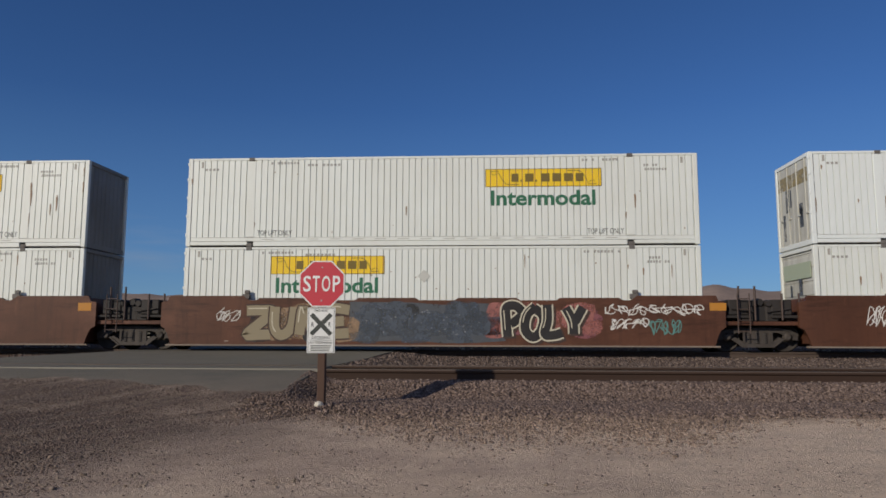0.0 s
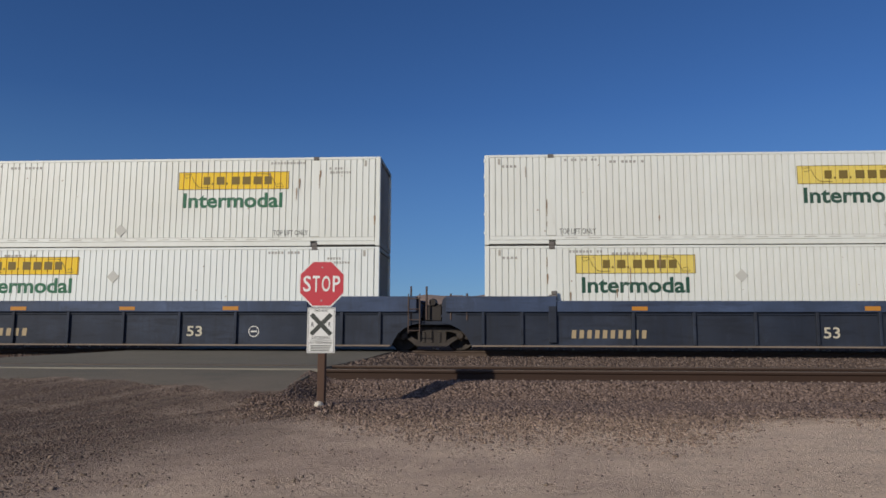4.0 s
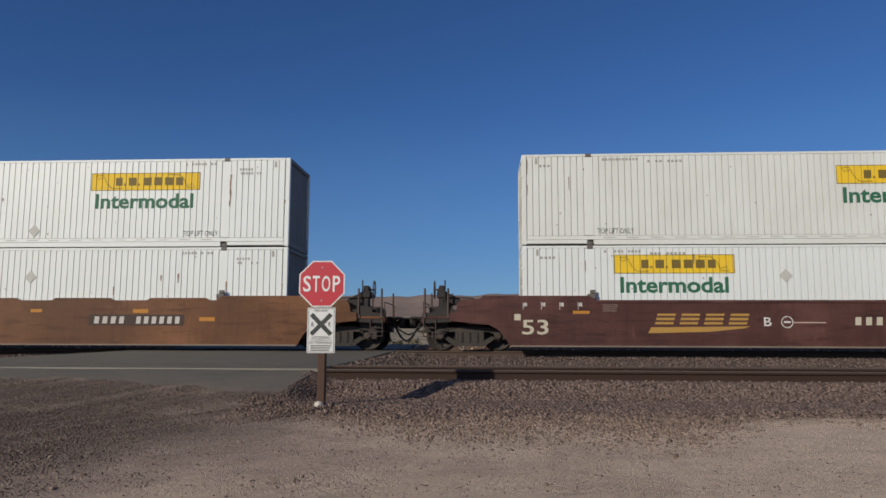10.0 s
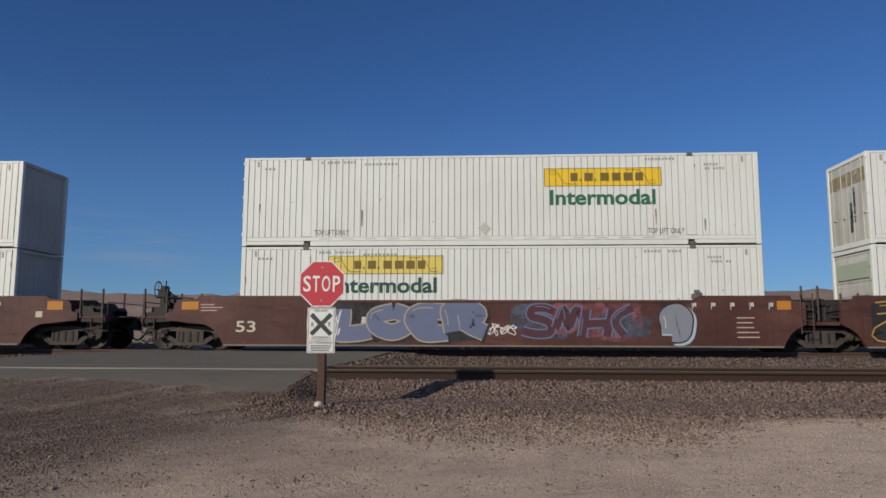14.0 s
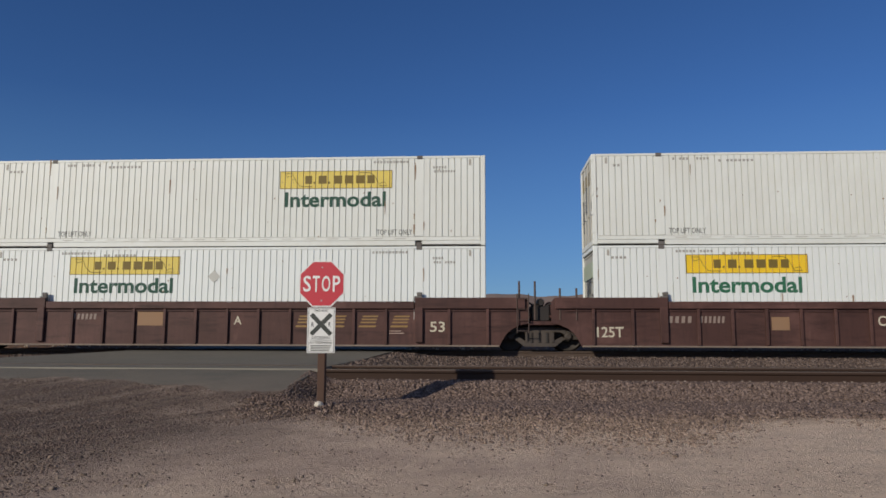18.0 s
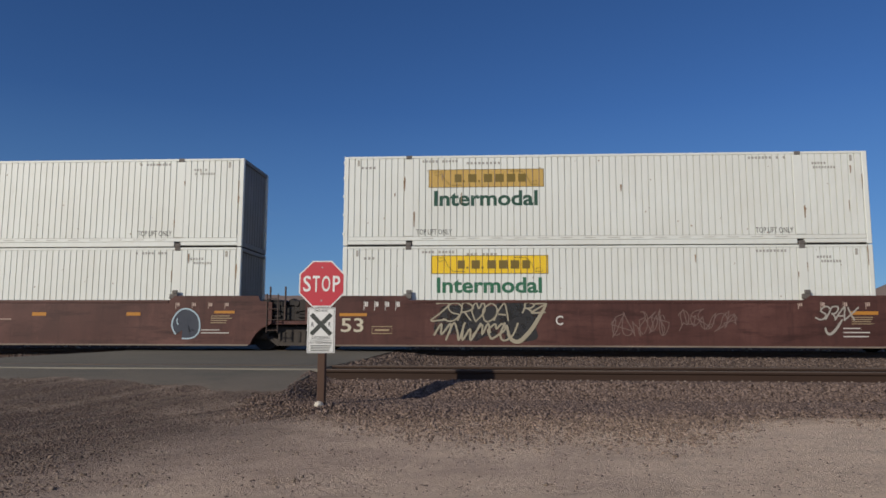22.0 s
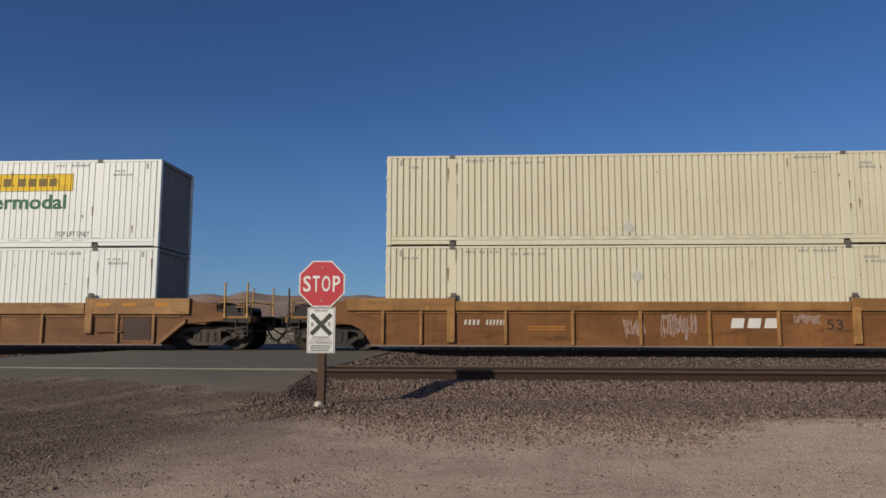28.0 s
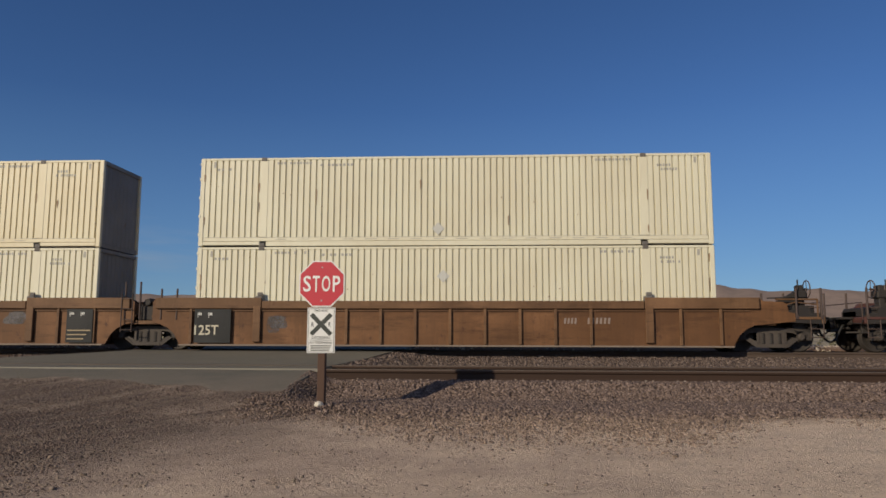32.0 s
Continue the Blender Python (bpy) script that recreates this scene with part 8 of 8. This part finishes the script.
MARKS[27].append(('lines', 7.31, 8.07, 0.32, 0.72, 'sand', '3'))
MARKS[28].append(('box', -7.99, -6.84, 0.23, 1.27, 'black'))
MARKS[28].append(('num', -7.98, -7.22, 0.47, 0.78, 'cream', '125T'))
MARKS[28].append(('mini', -7.89, -7.22, 1.01, 1.17, 'white', '2'))
MARKS[28].append(('code', 3.46, 3.88, 0.82, 1.04, 'dull', '4'))
MARKS[28].append(('code', 4.17, 4.90, 0.82, 1.05, 'dull', '6'))
MARKS[28].append(('haze', -5.72, -5.10, 0.44, 1.08, 'bruise', 0.5))
MARKS[1].append(('haze', -6.2, -2.6, 0.25, 1.5, 'black tan', 0.9))
MARKS[1].append(('bomb', -6.05, -2.75, 0.28, 1.5, 'khaki', 'ZUNE', 'umber', '', '', 0.26, 0.02))
MARKS[1].append(('haze', -2.7, 2.0, 0.24, 1.52, 'steel steel black steel', 0.7))
MARKS[1].append(('specks', -2.2, 1.3, 0.5, 1.4, 'silver', 46))
MARKS[1].append(('haze', 1.2, 5.1, 0.4, 1.5, 'pink pink rose', 0.7))
MARKS[1].append(('tag', -6.9, -6.2, 0.75, 1.35, 'lettering', '3'))
MARKS[1].append(('lines', -6.62, -6.48, 0.27, 0.75, 'dull', '1'))
MARKS[2].append(('haze', -4.4, -0.9, 0.3, 1.55, 'black gold', 0.7))
MARKS[2].append(('bomb', -4.3, -1.0, 0.3, 1.55, 'dark', 'TKNX', 'brass', '', '', 0.3, 0.05))
MARKS[7].append(('bomb', 2.6, 6.1, 0.42, 1.36, 'rustan', 'HYSE', 'tan', '', '', 0.2, 0.12))
MARKS[7].append(('haze', 2.4, 6.3, 0.4, 1.4, 'tan', 0.6))
MARKS[8].append(('haze', -7.4, -1.0, 0.25, 1.5, 'orange tan', 1.2))
MARKS[8].append(('bomb', -6.2, -1.9, 0.27, 1.5, 'washed', 'SIXER', 'dark', '', '', 0.30, 0.10))
MARKS[8].append(('bomb', -2.1, -0.85, 0.55, 1.45, 'washed', 'WRT', 'dark', '', '', 0.22, 0.05))
MARKS[8].append(('haze', -0.8, 1.4, 0.25, 1.5, 'gold orange gold', 0.8))
MARKS[8].append(('haze', 1.0, 8.9, 0.75, 1.55, 'gold tan gold orange', 1.0))
MARKS[8].append(('haze', 1.0, 7.4, 0.24, 0.85, 'mint', 1.0))
MARKS[8].append(('bomb', 0.95, 5.1, 0.28, 1.58, 'sand', '(oS~', 'dark', '', 'verd', 0.17, 0.12))
MARKS[8].append(('bomb', 4.7, 8.7, 0.32, 1.62, 'sand', '~oX(', 'dark', '', 'verd', 0.17, 0.1))
MARKS[8].append(('blob', 6.55, 7.12, 0.92, 1.22, 'amber'))
MARKS[8].append(('patch', -6.9, -6.4, 0.9, 1.12, 'amber'))
MARKS[8].append(('tag', -7.1, -5.9, 1.1, 1.42, 'dull', '6'))
MARKS[9].append(('bomb', -5.35, -1.56, 0.32, 1.4, '', 'hOVE', 'dull', '', '', 0.16, 0.0))
MARKS[13].append(('haze', -4.9, -0.4, 0.26, 1.52, 'black', 0.8))
MARKS[13].append(('bomb', -5.1, -0.45, 0.26, 1.54, 'slate', 'LOER', 'washed', 'dark', '', 0.3, 0.0))
MARKS[13].append(('haze', 0.5, 4.6, 0.3, 1.5, 'rose blue rose blue', 0.8))
MARKS[13].append(('bomb', 0.8, 4.3, 0.32, 1.46, 'wine', 'S~H(', 'slate', '', '', 0.18, 0.1))
MARKS[13].append(('bomb', 4.85, 5.75, 0.27, 1.52, 'fog', 'o', 'dark', 'ice', '', 0.36, 0))
MARKS[14].append(('haze', -8.3, -3.7, 0.25, 1.52, 'black black', 1.0))
MARKS[14].append(('bomb', -8.3, -6.2, 0.27, 1.5, 'dark', 'ZT', 'gold', '', '', 0.2, 0.0))
MARKS[14].append(('bomb', -6.3, -3.75, 0.3, 1.52, 'dark', 'EKWRA', 'ochre', '', '', 0.2, 0.15))
MARKS[14].append(('haze', -3.9, -2.4, 0.4, 1.52, 'ice blue', 0.5))
MARKS[14].append(('tag', -3.7, -2.5, 0.4, 1.3, 'ice', '5'))
MARKS[14].append(('haze', -2.7, 1.9, 0.27, 1.5, 'black', 0.9))
MARKS[14].append(('bomb', -2.7, 1.8, 0.3, 1.52, 'violet', 'STF', 'plum', 'black', '', 0.29, 0.08))
MARKS[14].append(('blob', -1.95, -1.4, 0.45, 0.82, 'ochre'))
MARKS[14].append(('blob', -0.35, 0.25, 0.45, 0.92, 'ochre'))
MARKS[14].append(('blob', 1.0, 1.4, 0.45, 0.85, 'ochre'))
MARKS[14].append(('haze', 2.4, 7.5, 0.27, 1.52, 'black black', 1.1))
MARKS[14].append(('bomb', 2.5, 7.4, 0.28, 1.5, 'black', '(OSOUZ', 'olive', '', '', 0.34, 0.1))
MARKS[15].append(('bomb', -7.6, -4.5, 0.3, 1.45, '', '~SU', 'pink', '', '', 0.16, 0.1))
MARKS[19].append(('tag', -2.3, -1.6, 0.35, 0.62, 'ice', '3'))
MARKS[19].append(('bomb', -4.1, -1.7, 1.06, 1.53, '', 'H(~N(', 'ice', '', '', 0.22, 0.0))
MARKS[19].append(('haze', -5.0, -1.6, 0.25, 0.64, 'black', 0.5))
MARKS[19].append(('bomb', -5.05, -2.3, 0.25, 0.66, '', '(TH((', 'ice', '', '', 0.22, 0.0))
MARKS[20].append(('haze', -5.3, -2.0, 0.3, 1.5, 'soot black', 0.8))
MARKS[20].append(('bomb', -5.2, -2.9, 0.86, 1.5, '', 'ZSRhOA', 'washed', '', '', 0.10, 0.2))
MARKS[20].append(('bomb', -5.15, -2.7, 0.27, 0.92, '', '~NW~hU', 'washed', '', '', 0.12, 0.3))
MARKS[20].append(('swoosh', -2.95, -1.75, 0.3, 1.42, 'washed', 0.10))
MARKS[20].append(('bomb', -2.5, -1.8, 1.1, 1.52, '', 'RZ', 'washed', '', '', 0.12, 0.2))
MARKS[20].append(('mini', 5.7, 8.3, 1.28, 1.5, 'pale', '4'))
MARKS[20].append(('patch', 7.2, 8.0, 1.12, 1.22, 'amber'))
MARKS[20].append(('lines', 7.22, 7.95, 0.84, 1.10, 'sand', '4'))
MARKS[20].append(('num', -8.91, -8.31, 1.22, 1.41, 'lettering', '125T'))
MARKS[20].append(('patch', -8.1, -7.25, 1.06, 1.15, 'amber'))
MARKS[10].append(('patch', -6.58, -6.08, 1.14, 1.23, 'amber'))
MARKS[10].append(('lines', -5.68, -5.1, 1.22, 1.46, 'dull', '4'))
MARKS[21].append(('haze', 7.3, 9.0, 0.45, 1.45, 'endgrime', 0.6))
MARKS[22].append(('haze', -8.6, -6.9, 0.75, 1.38, 'rustwash', 0.6))
MARKS[13].append(('backing', -5.0, -0.4, 0.26, 1.5, 'soot'))
MARKS[14].append(('backing', -8.3, -3.7, 0.25, 1.52, 'soot'))
MARKS[14].append(('backing', -2.8, 1.9, 0.26, 1.5, 'soot'))
MARKS[14].append(('backing', 2.3, 7.5, 0.26, 1.52, 'soot'))
MARKS[1].append(('backing', -2.7, 2.1, 0.24, 1.52, 'slatehaze'))
MARKS[8].append(('backing', -6.3, -0.9, 0.26, 1.5, 'tan'))
MARKS[2].append(('backing', -4.4, -0.9, 0.3, 1.55, 'soot'))
for i in (4,):
    MARKS[i] += MARKS[3]
MARKS[29] += MARKS[10]


# ---- the train ----
def run(t):
    return float(np.interp(t, RUN_T, RUN_M))


FRONT_TOP = {19, 20, 21, 22, 23}
TOP_PANEL = {7: "logo_white", 8: "logo_gold", 16: "logo_pale", 19: "logo_gold", 20: "logo_gold", 5: "logo_pale", 6: "logo_pale", 13: "logo_yellow"}
LOW_PANEL = {18: "logo_white", 5: "logo_pale", 13: "logo_pale", 16: "logo_pale", 21: "logo_pale", 24: "logo_pale", 17: "logo_yellow"}
TRAIN = []
first, u = set(), 0
for n in PACKS:
    first.add(u)
    u += n
first.add(len(START))
for u, s in enumerate(START):
    x = s + HALF
    car = well_car(u, u in first, u + 1 in first)
    TRAIN.append((car, x, 0.0))
    cream = 25 <= u <= 28
    low = container("cream" if cream else "jb2" if u in (3, 4, 9, 10, 16, 17, 21, 23, 24) else "jb", False, None if cream else 2.80, LOW_PANEL.get(u, "logo_yellow"), u * 2)
    style = {15: "grey", 27: "cream2", 8: "aged"}.get(u, "cream" if cream else "jb2" if u in (2, 3, 9, 24) else "jb")
    top = container(style, True, None if cream or u == 15 else 2.70 if u in FRONT_TOP else 9.58, TOP_PANEL.get(u, "logo_yellow"), u * 2 + 1)
    TRAIN.append((low, x, CBASE))
    TRAIN.append((top, x, CBASE + CH))
    if u == 7:
        r = random.Random(3)
        # two bushy scrawls that fan out from the foot
        for c0, wide, high in ((-HALF + 3.85, 1.1, 0.95), (-HALF + 5.6, 1.25, 1.2)):
            for k in range(11):
                f = k / 10 - 0.5
                tip = high * (0.62 + 0.38 * math.cos(f * 2.6)) * r.uniform(0.8, 1.05)
                bow = r.uniform(-0.08, 0.08)
                red = Shape()
                stroke(red, [(c0 + wide * (0.32 * f + 0.68 * f * t) + bow * math.sin(6 * t), 0.18 + tip * t) for t in (i / 8 for i in range(9))], 0.035, -CW + 0.004 - 0.0004 * k)
                part("scrawl", red, INK["red"], top, "red spray painted scrawl")
            for k in range(3):
                red = Shape()
                stroke(red, [(c0 + wide * 0.42 * (2 * t - 1), 0.22 + 0.13 * k + 0.05 * math.sin(14 * t + k)) for t in (i / 14 for i in range(15))], 0.03, -CW - 0.001 - 0.0004 * k)
                part("scrawl", red, INK["red"], top, "red spray painted scrawl")


def motions():
    for ob, x, z in TRAIN:
        walk(ob, [(t, pose(x - d, FAR_Y, FAR_Z + z)) for t, d in zip(RUN_T, RUN_M)])
    frames = 32 * FPS
    for ob, u, along, ax in WHEELS:
        place = START[u] + HALF + along
        seen = [k for k in range(0, frames + 1) if -22 < place - run(k / FPS) < 20]
        if not seen:
            continue
        times = sorted({0, frames, *seen})
        rows = []
        for k in times:
            d = run(min(max(k, seen[0]), seen[-1]) / FPS)
            rows.append((k / FPS, pose(ax, 0, 0.457, 0, -math.degrees(d / 0.462) % 360, 0)))
        walk(ob, rows)


motions()
